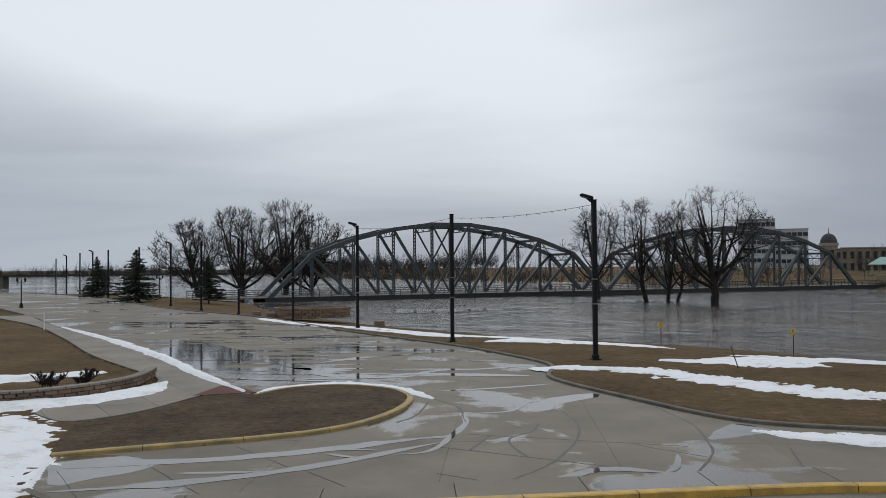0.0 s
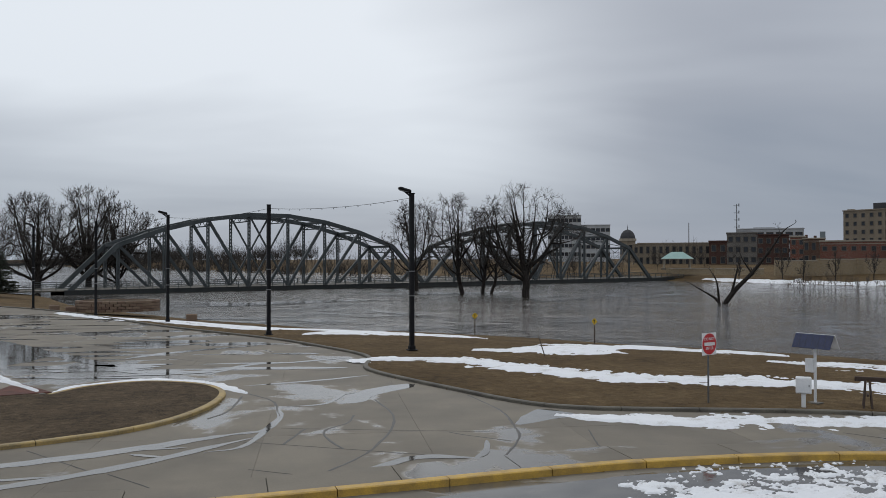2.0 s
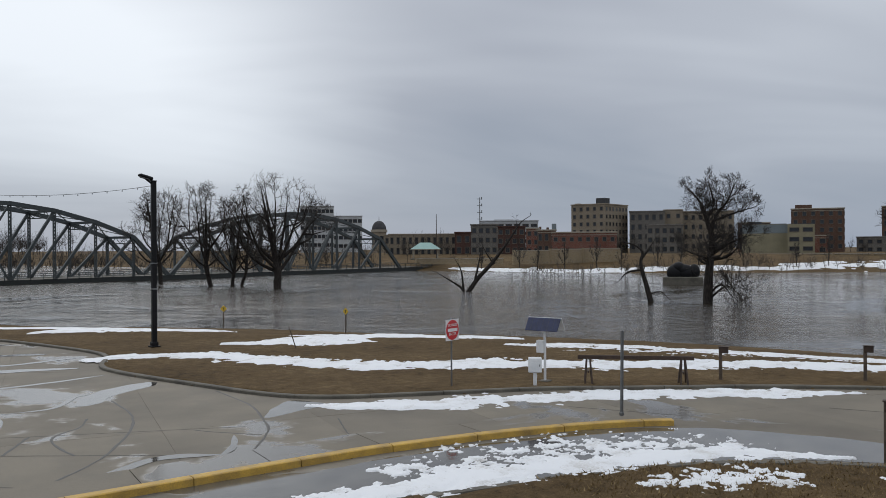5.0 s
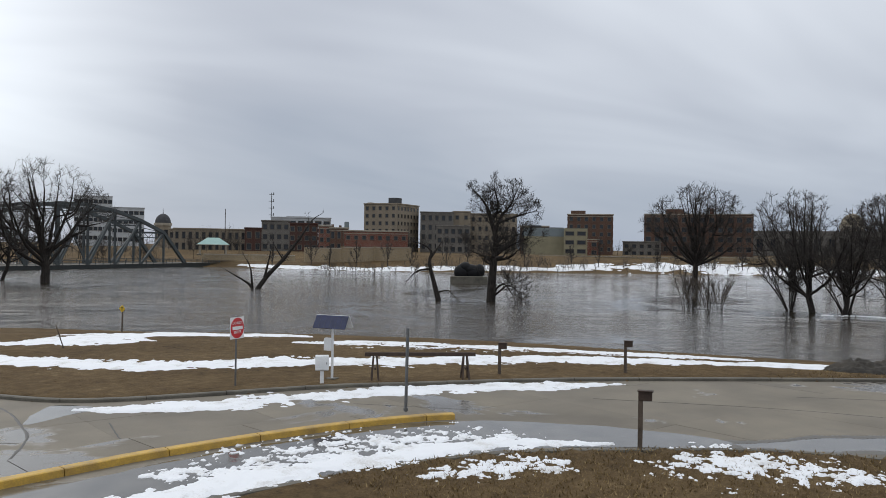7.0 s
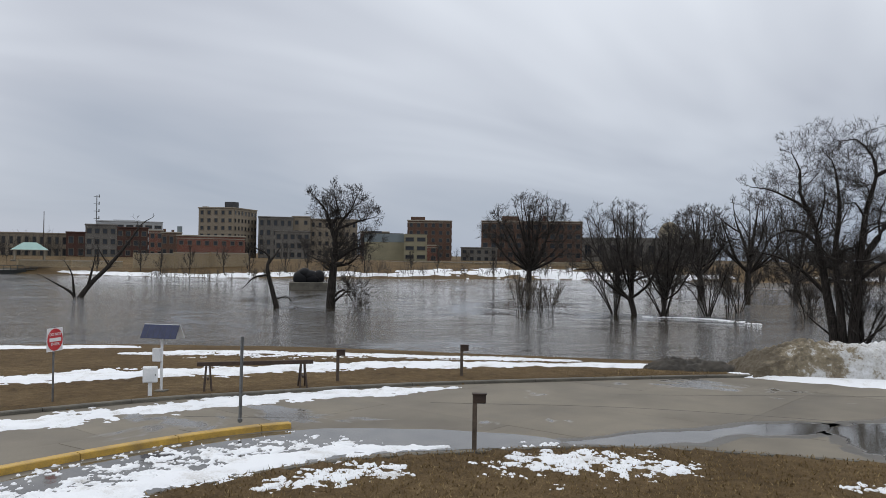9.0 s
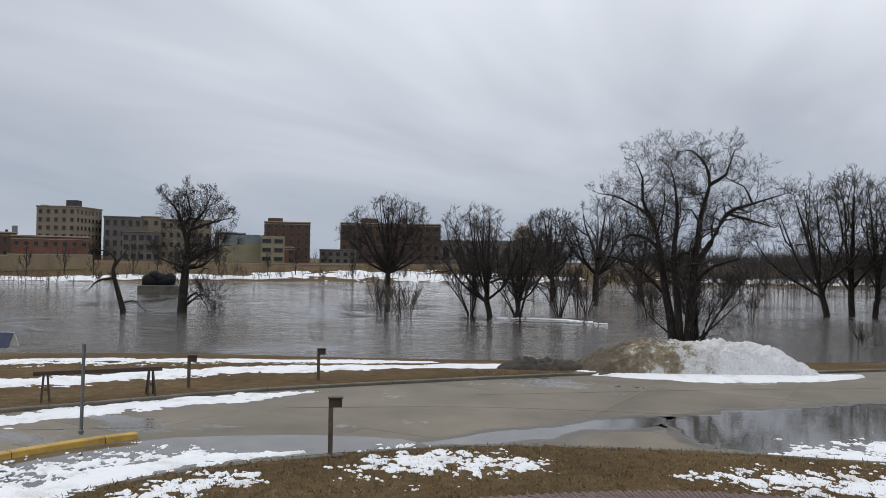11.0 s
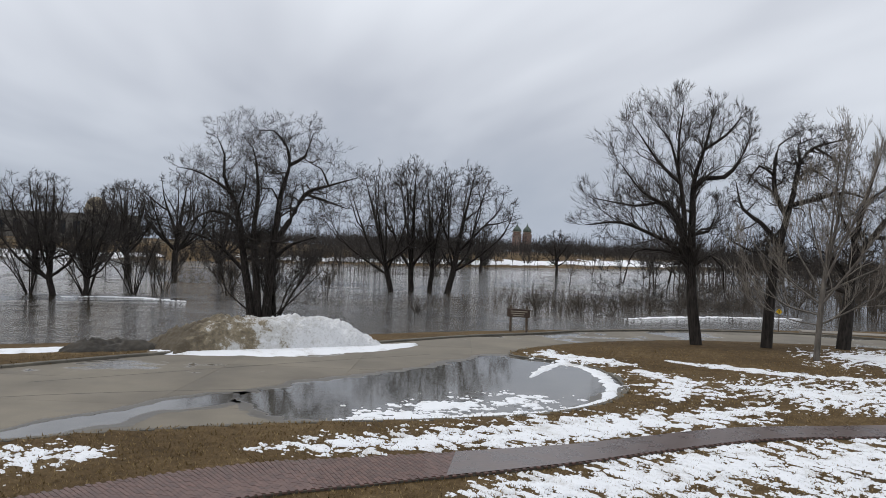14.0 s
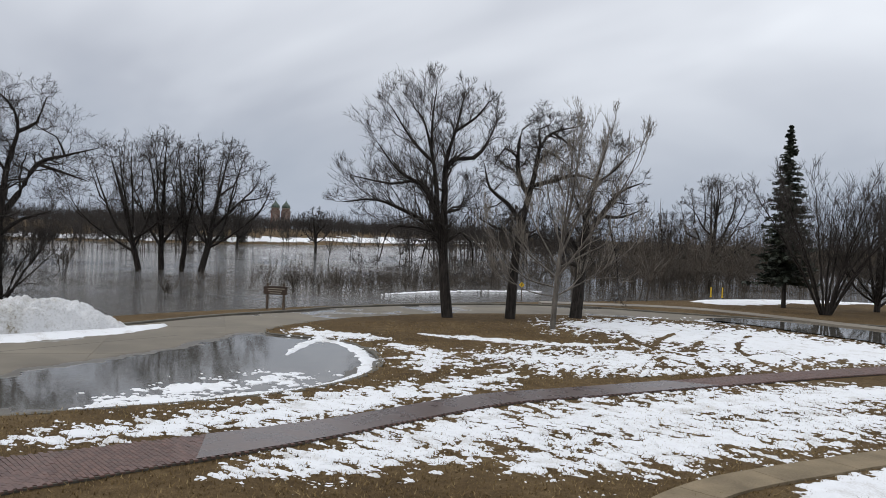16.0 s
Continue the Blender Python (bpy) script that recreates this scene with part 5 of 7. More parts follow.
J_ = [([(0, 0), (10, 140), (15, 220), (60, 300), (110, 370), (170, 400)], 0.42, 0.03), ([(10, 180), (-30, 240), (-80, 270)], 0.18, 0.03), ([(15, 200), (20, 290), (40, 390), (70, 500)], 0.2, 0.03), ([(60, 300), (120, 300), (170, 320)], 0.14, 0.03), ([(30, 260), (-10, 340), (-30, 410)], 0.14, 0.03), ([(70, 290), (110, 180), (120, 80)], 0.06, 0.02), ([(40, 380), (100, 440), (130, 480)], 0.1, 0.03)]
bare_tree(48.4, -26.9, "stout leafless tree with a thick ridged trunk", J_, 13, kids=(13, 5, 5, 5), unit=0.0228, twig_len=0.2, spread=1.0, gnarl=0.34)
I_ = [([(0, 0), (5, 100), (15, 240), (40, 380), (60, 560)], 0.17, 0.015), ([(10, 150), (100, 290), (190, 440), (230, 560)], 0.065, 0.012), ([(12, 200), (80, 380), (120, 500), (150, 600)], 0.065, 0.012), ([(8, 190), (-60, 300), (-110, 400)], 0.06, 0.012), ([(6, 140), (-90, 230), (-190, 330)], 0.06, 0.012), ([(8, 170), (110, 240), (225, 300)], 0.06, 0.012), ([(14, 250), (30, 400), (40, 570)], 0.06, 0.012),
      ([(5, 120), (-100, 160), (-200, 290)], 0.05, 0.012), ([(15, 260), (110, 420), (200, 520), (250, 560)], 0.06, 0.012), ([(5, 110), (120, 170), (230, 260)], 0.05, 0.012), ([(4, 90), (-70, 110), (-160, 150)], 0.04, 0.01), ([(16, 250), (-20, 360), (-40, 470)], 0.05, 0.012)]
bare_tree(42.4, -22.2, "young pale-barked leafless tree with upswept branches", I_, 17, kids=(9, 4, 4, 4), rise=0.9, spread=0.55, unit=0.0196, twig_len=0.18, bark=GREY_BARK, twig=PALE_TWIG, gnarl=0.12)
C_ = [([(0, 0), (2, 50), (6, 95), (8, 130), (-2, 165), (-12, 195), (-35, 225)], 0.56, 0.05), ([(8, 135), (15, 170), (35, 195), (48, 225)], 0.24, 0.05), ([(0, 165), (12, 190), (5, 225)], 0.25, 0.05), ([(6, 100), (40, 118), (75, 132)], 0.18, 0.05), ([(14, 160), (50, 175), (85, 185)], 0.16, 0.05), ([(5, 90), (-30, 100), (-50, 110)], 0.14, 0.05), ([(8, 85), (35, 92), (55, 110)], 0.2, 0.04), ([(3, 15), (35, 38), (55, 22)], 0.15, 0.03), ([(0, 20), (25, 40), (45, 15)], 0.15, 0.03)]
bare_tree(71.4, 66.1, RIVER_TREE + ", bushy at its foot", C_, 21, kids=(12, 6, 5, 5), unit=0.059, twig_len=0.24, gnarl=0.26, z=-1.3)
bare_tree(67.3, 70.6, "broken dead tree leaning out of the flood", [([(0, 0), (-8, 30), (-18, 70), (-15, 90), (-28, 102), (-50, 108)], 0.33, 0.06), ([(-15, 80), (-5, 95), (5, 110)], 0.2, 0.04), ([(-18, 60), (-40, 55), (-55, 40)], 0.15, 0.03), ([(-3, 15), (15, 22), (28, 10)], 0.1, 0.03)], 23, top=3, kids=(4, 3, 3), unit=0.0666, twig_len=0.2, z=-1.3)
bare_tree(61.6, 102.0, "dead forked tree leaning low over the flood", [([(0, 0), (20, 28), (45, 55), (75, 95), (95, 125), (112, 137)], 0.36, 0.05), ([(-5, 0), (-12, 12), (-55, 38)], 0.2, 0.04), ([(12, 20), (20, 50), (25, 75)], 0.2, 0.04), ([(-12, 5), (-10, 40), (-20, 60)], 0.18, 0.04), ([(45, 55), (30, 80), (25, 95)], 0.12, 0.03)], 25, top=3, kids=(4, 3, 3), unit=0.0813, twig_len=0.14, z=-1.3)
rngs = np.random.default_rng(5)
for k, (x, y, h, r, lean, n, wide) in enumerate([
    (34.8, 141.7, 17.5, 0.5, -0.18, 7, 0.42), (38.2, 141.1, 15.5, 0.4, 0.1, 6, 0.4), (39.6, 140.5, 13.0, 0.35, 0.25, 5, 0.4), (42.5, 129.8, 18.6, 0.8, 0.02, 9, 0.5), (30.0, 160.0, 18.0, 0.5, -0.05, 8, 0.4),
    (117.1, 1.0, 17.5, 0.5, -0.2, 6, 0.42), (119.3, -1.8, 19.0, 0.5, -0.03, 6, 0.36), (118.7, -4.4, 18.0, 0.45, 0.08, 5, 0.34), (115.0, -6.7, 18.2, 0.55, 0.2, 7, 0.42),
    (87.5, 35.4, 13.0, 0.4, -0.2, 8, 0.5), (86.6, 32.0, 10.5, 0.3, 0.14, 7, 0.45), (158, 68, 15.5, 0.7, -0.02, 8, 0.5), (166.6, 93.4, 21.0, 0.8, 0.0, 15, 0.56), (167.7, 45, 20.0, 0.8, 0.02, 9, 0.48), (166.8, 54, 17, 0.6, -0.05, 8, 0.45), (172, 37, 18, 0.6, 0.05, 8, 0.42),
    (107.5, -82.2, 17.2, 0.55, 0.06, 7, 0.4), (112.9, -78.2, 11.5, 0.4, -0.1, 6, 0.42), (223.6, -42.3, 12.5, 0.5, 0.0, 7, 0.42), (230.5, -22.1, 14.0, 0.5, 0.05, 6, 0.35), (159.7, 51.1, 17.0, 0.6, -0.15, 7, 0.42), (54.3, -58.8, 11.5, 0.35, 0.05, 7, 0.45),
]):
    bare_tree(x, y, RIVER_TREE, simple_limbs(0.93 * h, r, rngs, lean, 0.1, n, wide), 40 + k, top=3, kids=(9, 5, 7) if x > 60 and math.hypot(x, y) < 150 else (8, 5, 5), twig_len=0.25, around=1.2, spread=0.9, z=-1.3, gnarl=0.3, group="trees in the flood")
for k, (x, y, h, r, lean) in enumerate([(-46, 190, 19.5, 0.8, -0.05), (-38, 200, 23, 0.9, 0.0), (-33, 206, 19.5, 0.7, 0.06), (-58, 196, 17, 0.7, -0.12)]):
    bare_tree(x, y, "broad leafless tree on the bank behind the bridge", simple_limbs(h, r, rngs, lean, 0.18, 10, 0.55), 70 + k, top=3, kids=(10, 5, 6), twig_len=0.24, around=1.3, spread=0.85, group="trees behind the bridge")


def globe_lamp(x, y, az):
    """A short ornamental lamp with two lanterns."""
    o = thing("ornamental_lamp", pose(x, y, 0.05, 0, 0, az), "short black ornamental lamp post with two lanterns", "lamp post", "ornamental lamps")
    part("base", cyl(cyl(B(), (0, 0, 0), (0, 0, 0.5), 0.26, 0.2, 10), (0, 0, 0.5), (0, 0, 0.75), 0.2, 0.09, 10), BLACK, o)
    part("pole", cyl(B(), (0, 0, 0.7), (0, 0, 3.9), 0.085, 0.07, 10), BLACK, o)
    part("arm", bar(B(), (-0.5, 0, 3.55), (0.5, 0, 3.55), 0.06, 0.07), BLACK, o)
    for s in (-1, 1):
        lan = part("lantern", cyl(B(), (s * 0.5, 0, 3.55), (s * 0.5, 0, 3.95), 0.1, 0.19, 6), BLACK, o)
        part("hood", cyl(B(), (s * 0.5, 0, 3.95), (s * 0.5, 0, 4.2), 0.22, 0.04, 6), BLACK, lan)


globe_lamp(-58.6, 115.0, 20)
globe_lamp(-50, 146, 10)


def bush(x, y, h, label, seed, stems=9, wide=0.5, twig=None, z=None, kids=(9, 6, 5), top=3, stem=0.09):
    rng = np.random.default_rng(seed)
    limbs = []
    for k in range(stems):
        u = rng.uniform(-1, 1)
        limbs.append(([(u * 0.3, 0), (u * h * wide * 0.4, h * 0.35), (u * h * wide, h * rng.uniform(0.65, 0.95))], stem * h / 6, 0.012))
    return bare_tree(x, y, label, limbs, seed, top=top, kids=kids, rise=0.8, spread=0.6, bark=BARK, twig=twig or TWIG, name="bare_bush", twig_len=0.3, depth=0.35, z=z)


bush(71.5, 10.2, 6.5, "tangle of bare shoots round a flooded trunk", 81, 12, 0.7, z=-1.2)
bush(51.4, -50.5, 11.5, "large many-stemmed leafless shrub tree", 82, 14, 0.55, stem=0.055)
for k, (x, y, h) in enumerate([(82, 47, 5.0), (80, 45.2, 4.0), (79, 42.5, 4.6), (84, 44, 3.8), (97, 28, 6), (102, 20, 5), (104, 9, 4), (74, -2, 2.0), (82, -14, 2.2), (95, -33, 3.6)]):
    bush(x, y, h, "thin bare saplings standing in flood water", 90 + k, 9, 0.4, BRUSH_TWIG, z=-1.2, kids=(6, 5), top=2, stem=0.035)
for k, (x, y, h) in enumerate([(88, 38, 7), (90, 33, 8), (93, 29, 7.5), (96, 35, 8), (101, 28, 6), (99, 20, 5)]):
    bush(x, y, h, "dense leafless shrub standing in flood water", 140 + k, 8, 0.6, z=-1.2, stem=0.06, kids=(6, 5, 5))


def conifer(x, y, h, w, label, seed, trunk=0.16, low=0.06, lean=0.0):
    """An evergreen: trunk, and boughs each feathered with flat sprays of needles."""
    rng = np.random.default_rng(seed)
    z = float(ground_height([x], [y])[0])
    o = thing("conifer", pose(x, y, z), label, "tree")
    part("trunk", cyl(B(), (0, 0, -0.2), (0, 0, h * 0.97), trunk, 0.02, 8), BARK, o)
    vs, fs = [], []
    tiers = int(h * 3.2)
    for k in range(tiers):
        for b in range(11):
            f = low + (1 - low) * (k + rng.uniform(-1.0, 2.0)) / tiers
            f = min(max(f, low), 0.995)
            reach_ = w * (1 - f) ** 0.82 * rng.uniform(0.6, 1.12) + 0.08
            a = rng.uniform(0, 2 * np.pi)
            d = np.array([math.cos(a), math.sin(a), 0.0])
            length = reach_ * rng.uniform(0.65, 1.1)
            n = max(3, int(length / 0.22))
            for s in range(n):
                t = (s + 0.6) / n
                droop = -0.25 * length * t + 0.16 * length * t * t
                c = d * length * t + np.array([0, 0, f * h + droop])
                for q in range(4):
                    e = rng.normal(0, 1, 3) * np.array([1, 1, 0.45])
                    e = e / np.linalg.norm(e) * (0.22 + 0.3 * reach_ / (w + 0.1)) * rng.uniform(0.5, 1.0) * (0.55 + 0.45 * h / 14)
                    g = np.cross(e, [0, 0, 1.0]) * 0.3 + np.array([0, 0, -0.07])
                    i = len(vs)
                    vs += [c - e * 0.3 - g * 0.6, c + e * 0.3 + g, c + e, c + e * 0.25 - g * 1.2]
                    fs += [(i, i + 1, i + 2), (i, i + 2, i + 3)]
    mesh_object("needles", vs, fs, NEEDLE, o)
    return o


conifer(57.4, -51.8, 15.6, 3.3, "tall dark spruce with open tiers of boughs", 1, 0.2, 0.14)
conifer(-65.6, 156.9, 7.6, 4.2, "dark green spruce by the car park", 2)
conifer(-49.3, 133.1, 8.3, 5.2, "bushy dark green spruce by the car park", 3)
conifer(-37.7, 133.1, 7.4, 4.2, "open dark green pine by the car park", 4, low=0.12)
for k, (x, y, h) in enumerate([(304, -24, 7.5), (306, -31, 7), (296, -12, 6.5)]):
    conifer(x, y, h, 2.6, "distant dark spruce beside the flood", 5 + k)

# background woods along the banks and the skyline


def wood(name, line, count, depth, h0, h1, label, seed, mat=None, z=None, segs=10):
    """A far belt of bare trees, too many to count."""
    rng = np.random.default_rng(seed)
    line = smooth_line(line, 5.0)
    lines, fine_a, fine_b, fine_w = [], [], [], []
    ts = rng.random(count) * (len(line) - 1)
    at = np.minimum(ts.astype(int), len(line) - 2)
    spots = line[at] + (line[at + 1] - line[at]) * (ts - at)[:, None] + rng.normal(0, depth, (count, 2))
    floor_z = (ground_height(spots[:, 0], spots[:, 1]) if z is None else np.full(count, z)) - 0.2
    swell = value_noise(spots[:, 0], spots[:, 1], 0.03, LAT[seed % 6])
    for p, g, sw in zip(spots, floor_z, swell):
        h = (h0 + (h1 - h0) * rng.random() ** 1.6) * (0.62 + 0.62 * sw)
        base = np.array([p[0], p[1], g])
        r = max(h * 0.008, math.hypot(p[0], p[1]) * 0.00024)
        fork = base + np.array([rng.normal(0, 0.03 * h), rng.normal(0, 0.03 * h), h * rng.uniform(0.15, 0.3)])
        lines.append(([base, fork], r, r * 0.8))
        for s in range(segs):
            a = rng.uniform(0, 2 * np.pi)
            out = rng.uniform(0.05, 0.36) * h
            up = h * (1.0 - 0.9 * (out / h) ** 1.2) * rng.uniform(0.55, 1.0)
            e = np.array([base[0] + math.cos(a) * out, base[1] + math.sin(a) * out, g + up])
            m = fork + (e - fork) * 0.5 + np.array([math.cos(a), math.sin(a), -0.4]) * out * 0.2
            lines.append(([fork, m, e], r * 0.55, r * 0.2))
            for w in range(11):
                t = rng.uniform(0.1, 1.0)
                q2 = fork * (1 - t) ** 2 + 2 * m * t * (1 - t) + e * t * t
                l2 = h * rng.uniform(0.07, 0.2)
                e2 = q2 + rng.normal(0, 0.5, 3) * l2 + np.array([0, 0, 0.35 * l2])
                fine_a.append(q2)
                fine_b.append(e2)
                fine_w.append(r * 0.4)
    vs, fs = tubes(lines, 3)
    v2, f2 = slivers(fine_a, fine_b, fine_w, rng)
    tri = np.concatenate([fs[:, [0, 1, 2]], fs[:, [0, 2, 3]], f2 + len(vs)])
    return tagged(mesh_object(name, np.concatenate([vs, v2]), tri, mat or TWIG), label, "woods", kind="stuff")


wood("far_woods", [(-620, 620), (-420, 760), (-230, 900), (-120, 760), (-40, 600), (20, 480)], 1500, 22, 10, 20, "distant belt of bare woodland along the river", 1, segs=8)
wood("bank_woods", [(-60, 520), (0, 400), (45, 315), (84, 265), (104, 240)], 420, 9, 5, 13, "bare trees on the bank beyond the bridge", 2, segs=7)
wood("bank_woods", [(250, 55), (270, 25), (300, -15), (330, -45)], 220, 12, 9, 15, "bare trees along the far bank", 3)
wood("bank_woods", [(180, 62), (190, 40), (215, 15), (240, -10)], 110, 9, 9, 14, "bare trees standing in the flood", 4, z=-1.2)
wood("far_woods", [(360, 60), (420, -40), (520, -150), (640, -260)], 1300, 26, 7, 15, "distant belt of bare woodland across the river", 5, segs=8)
wood("far_woods", [(1000, 300), (1050, 0), (1000, -400)], 900, 30, 16, 26, "distant belt of bare woodland across the river", 8, segs=8)
wood("flood_woods", [(88, -52), (100, -66), (112, -80), (120, -98), (112, -120), (96, -128)], 560, 9, 6, 13, "grey-brown flooded thicket of bare trees", 7, BRUSH_TWIG, z=-1.2)
wood("flood_woods", [(170, -60), (200, -110), (190, -170)], 260, 16, 9, 15, "flooded bare woodland", 9, z=-1.2)
wood("flood_scrub", [(88, -14), (92, -24), (98, -36), (104, -48)], 420, 4.5, 2.0, 4.6, "flooded brown scrub", 10, BRUSH_TWIG, z=-1.2, segs=7)
wood("far_woods", [(110, 260), (180, 250), (270, 230), (330, 190)], 140, 14, 7, 12, "bare street trees behind the town front", 11)
wood("bank_scrub", [(120, 172), (135, 158), (160, 148), (182, 134), (205, 118), (232, 90)], 170, 3.5, 3.0, 6.5, "thin bare saplings along the far bank", 12, BRUSH_TWIG, segs=6)

# ---- town across the river ----


def building(x, y, az, w, dep, top, mat, floors, cols, label, name="office_building", base=2.0, cornice=True, win=(0.5, 0.55), first=0.12, extras=(), side_cols=0, turn=0.0):
    """A masonry block with recessed windows on its river front, a parapet and a flat roof."""
    h = top - base
    o = thing(name, pose(x, y, base, 0, 0, -az + turn), label, "building")
    part("wall", box(B(), 0, dep / 2, h / 2, w, dep, h), mat, o)
    part("roof", box(B(), 0, dep / 2, h + 0.1, w - 0.6, dep - 0.6, 0.2), ROOF, o)
    if cornice:
        part("cornice", box(box(B(), 0, dep / 2, h + 0.12, w + 0.5, dep + 0.5, 0.45, 0.05), 0, dep / 2, h - 0.7, w + 0.16, dep + 0.16, 0.2), TRIM if mat in (RED, BROWN) else mat, o)
    fh = h * (1 - first) / floors
    for f in range(floors):
        zc = h * first + fh * (f + 0.42)
        for face, count, run in (("front", cols, w), ("side_a", side_cols, dep), ("side_b", side_cols, dep)):
            for c in range(count):
                u = -run / 2 + run * (c + 0.5) / count
                ww, wh = run / count * win[0], fh * win[1]
                place = pose(u, 0, zc) if face == "front" else pose(-w / 2, dep / 2 - u, zc, 0, 0, -90) if face == "side_a" else pose(w / 2, dep / 2 + u, zc, 0, 0, 90)
                key = (round(ww, 2), round(wh, 2))
                if key not in WINDOWS:
                    frame_bm = B()
                    loops = [[frame_bm.verts.new((sx * (ww / 2 + g), yy, sz * (wh / 2 + g))) for sx, sz in ((-1, -1), (1, -1), (1, 1), (-1, 1))] for g, yy in ((0.12, 0.05), (0.12, -0.12), (-0.06, -0.12), (-0.06, 0.05))]
                    for la, lb in zip(loops, loops[1:]):
                        for e in range(4):
                            frame_bm.faces.new((la[e], la[(e + 1) % 4], lb[(e + 1) % 4], lb[e]))
                    fr = bpy.data.meshes.new("window_frame")
                    frame_bm.to_mesh(fr)
                    frame_bm.free()
                    fr.materials.append(WINDOW_TRIM)
                    pb = box(B(), 0, 0.0, 0, ww, 0.06, wh)
                    pn = bpy.data.meshes.new("pane")
                    pb.to_mesh(pn)
                    pb.free()
                    pn.materials.append(GLASS)
                    WINDOWS[key] = (fr, pn)
                fr, pn = WINDOWS[key]
                win_ob = new("window", fr)
                win_ob.parent, win_ob.matrix_basis = o, place
                pane = new("pane", pn)
                pane.parent = win_ob
    for ex, ey, ew, ed, eh, em in extras:
        part("roof_house", box(B(), ex, ey, h + eh / 2, ew, ed, eh, 0.05), em, o)
    return o


WINDOWS = {}
K = 1.3


def far(x, y):
    return x * K, y * K


def tall(z):
    return 5.2 + (z - 5.2) * K


building(140.9, 264.8, 28.0, 24.5, 14, 10.4, TAN, 2, 11, "long low tan brick building with tall windows", first=0.1, win=(0.45, 0.6))
building(146.0, 244.8, 30.8, 5.6, 12, 10.7, DARK_RED, 2, 2, "narrow dark red brick building")
building(152.2, 240.9, 32.3, 9.3, 14, 13.3, GREY_BRICK, 3, 4, "three-storey tan and grey shop building with a dark cornice", win=(0.6, 0.5))
building(160.0, 236.0, 34.3, 9.6, 14, 12.6, DARK_RED, 3, 4, "dark red brick block with shop windows", win=(0.55, 0.5))
building(166.0, 231.8, 35.6, 4.4, 12, 11.9, RED, 3, 2, "narrow red brick building with pale windows", win=(0.5, 0.5))
building(190.0, 282.0, 34.0, 23.9, 14, 16.4, WHITE_WALL, 4, 7, "white modern office building behind the old shops", win=(0.7, 0.35), extras=[(-2, 5, 8, 5, 0.8, WHITE_WALL)])
building(169.8, 229.0, 36.5, 6.4, 12, 11.3, BROWN, 2, 3, "small brown brick building with chimneys", extras=[(-2.2, 4, 0.9, 0.9, 1.4, BROWN), (0.4, 4, 0.9, 0.9, 1.1, BROWN), (2.6, 5, 1.6, 1.6, 2.4, BLUE_PANEL)])
building(165.2, 203.3, 39.1, 20.0, 10, 10.0, RED, 2, 8, "low red brick riverside building", win=(0.45, 0.35))
building(*far(160.0, 195.1), 39.3, 14.6, 20, tall(18.2), TAN, 6, 5, "tall tan brick block with paired windows", win=(0.38, 0.46), side_cols=7, turn=-28, extras=[(2.4, 8, 4, 4, 2.8, ROOF), (-5.4, 2, 2.0, 2.0, 0.7, TAN)])
building(229.6, 243.9, 43.3, 13.4, 14, 19.4, GREY_BRICK, 4, 5, "grey stone block with tall windows and a dark cornice", win=(0.5, 0.55))
building(240.3, 240.5, 45.0, 7.2, 14, 20.0, TAN, 4, 2, "narrow beige stone building", win=(0.35, 0.4))
building(253.0, 234.5, 47.2, 19.5, 14, 19.4, TAN, 4, 7, "wide brownish stone building", win=(0.4, 0.45))
building(210.0, 214.3, 44.4, 12.3, 12, 13.0, GREY_BRICK, 3, 5, "dark grey brick commercial building", win=(0.6, 0.55))
cream = building(235.9, 193.3, 50.7, 14.6, 14, 13.0, CREAM, 1, 0, "blank cream office wing with a grey-blue top storey", extras=[(-3, 5, 4, 3, 1.0, ROOF)], cornice=False)
part("top_storey", box(B(), 0, 7, 9.4, 14.7, 14.1, 3.0), BLUE_PANEL, cream, "grey-blue clad top storey")
building(239.0, 181.3, 52.8, 8.3, 14, 12.8, CREAM, 3, 2, "cream office building with dark ribbon windows", win=(0.7, 0.42), cornice=False)
building(*far(216.2, 158.4), 53.8, 18.6, 14, tall(16.4), BROWN, 5, 6, "brown brick hotel block", win=(0.42, 0.5), extras=[(-5, 5, 6, 5, 1.8, BROWN)], side_cols=4)
building(*far(261.6, 146.2), 60.8, 47, 16, tall(18.0), BROWN, 4, 12, "long dark brown brick school building", win=(0.55, 0.5), extras=[(-10, 5, 8, 6, 2.5, BROWN), (6, 5, 2, 2, 3.0, RED)])
building(*far(366.6, 144.7), 68.5, 76, 16, tall(14.6), GREY_BRICK, 1, 10, "low long grey civic building", base=2.0)
building(*far(152.4, 402.0), 20.8, 22, 16, tall(27.4), WHITE_WALL, 5, 8, "white concrete office tower across the river", win=(0.8, 0.4))
building(*far(167.8, 398.0), 22.9, 19, 16, tall(22.4), WHITE_WALL, 4, 6, "white concrete office wing across the river", win=(0.8, 0.4))
building(*far(119.0, 238.5), 26.5, 14, 10, tall(9.6), TAN, 2, 6, "tan brick hall beyond the bridge", win=(0.5, 0.55))


TAN_DOME = mottled("weathered_stone_dome", (0.15, 0.125, 0.085), (0.24, 0.2, 0.14), 0.4, 0.8, fine=3)
COPPER = mottled("verdigris_copper", (0.045, 0.065, 0.052), (0.09, 0.12, 0.1), 0.3, 0.7, fine=3)


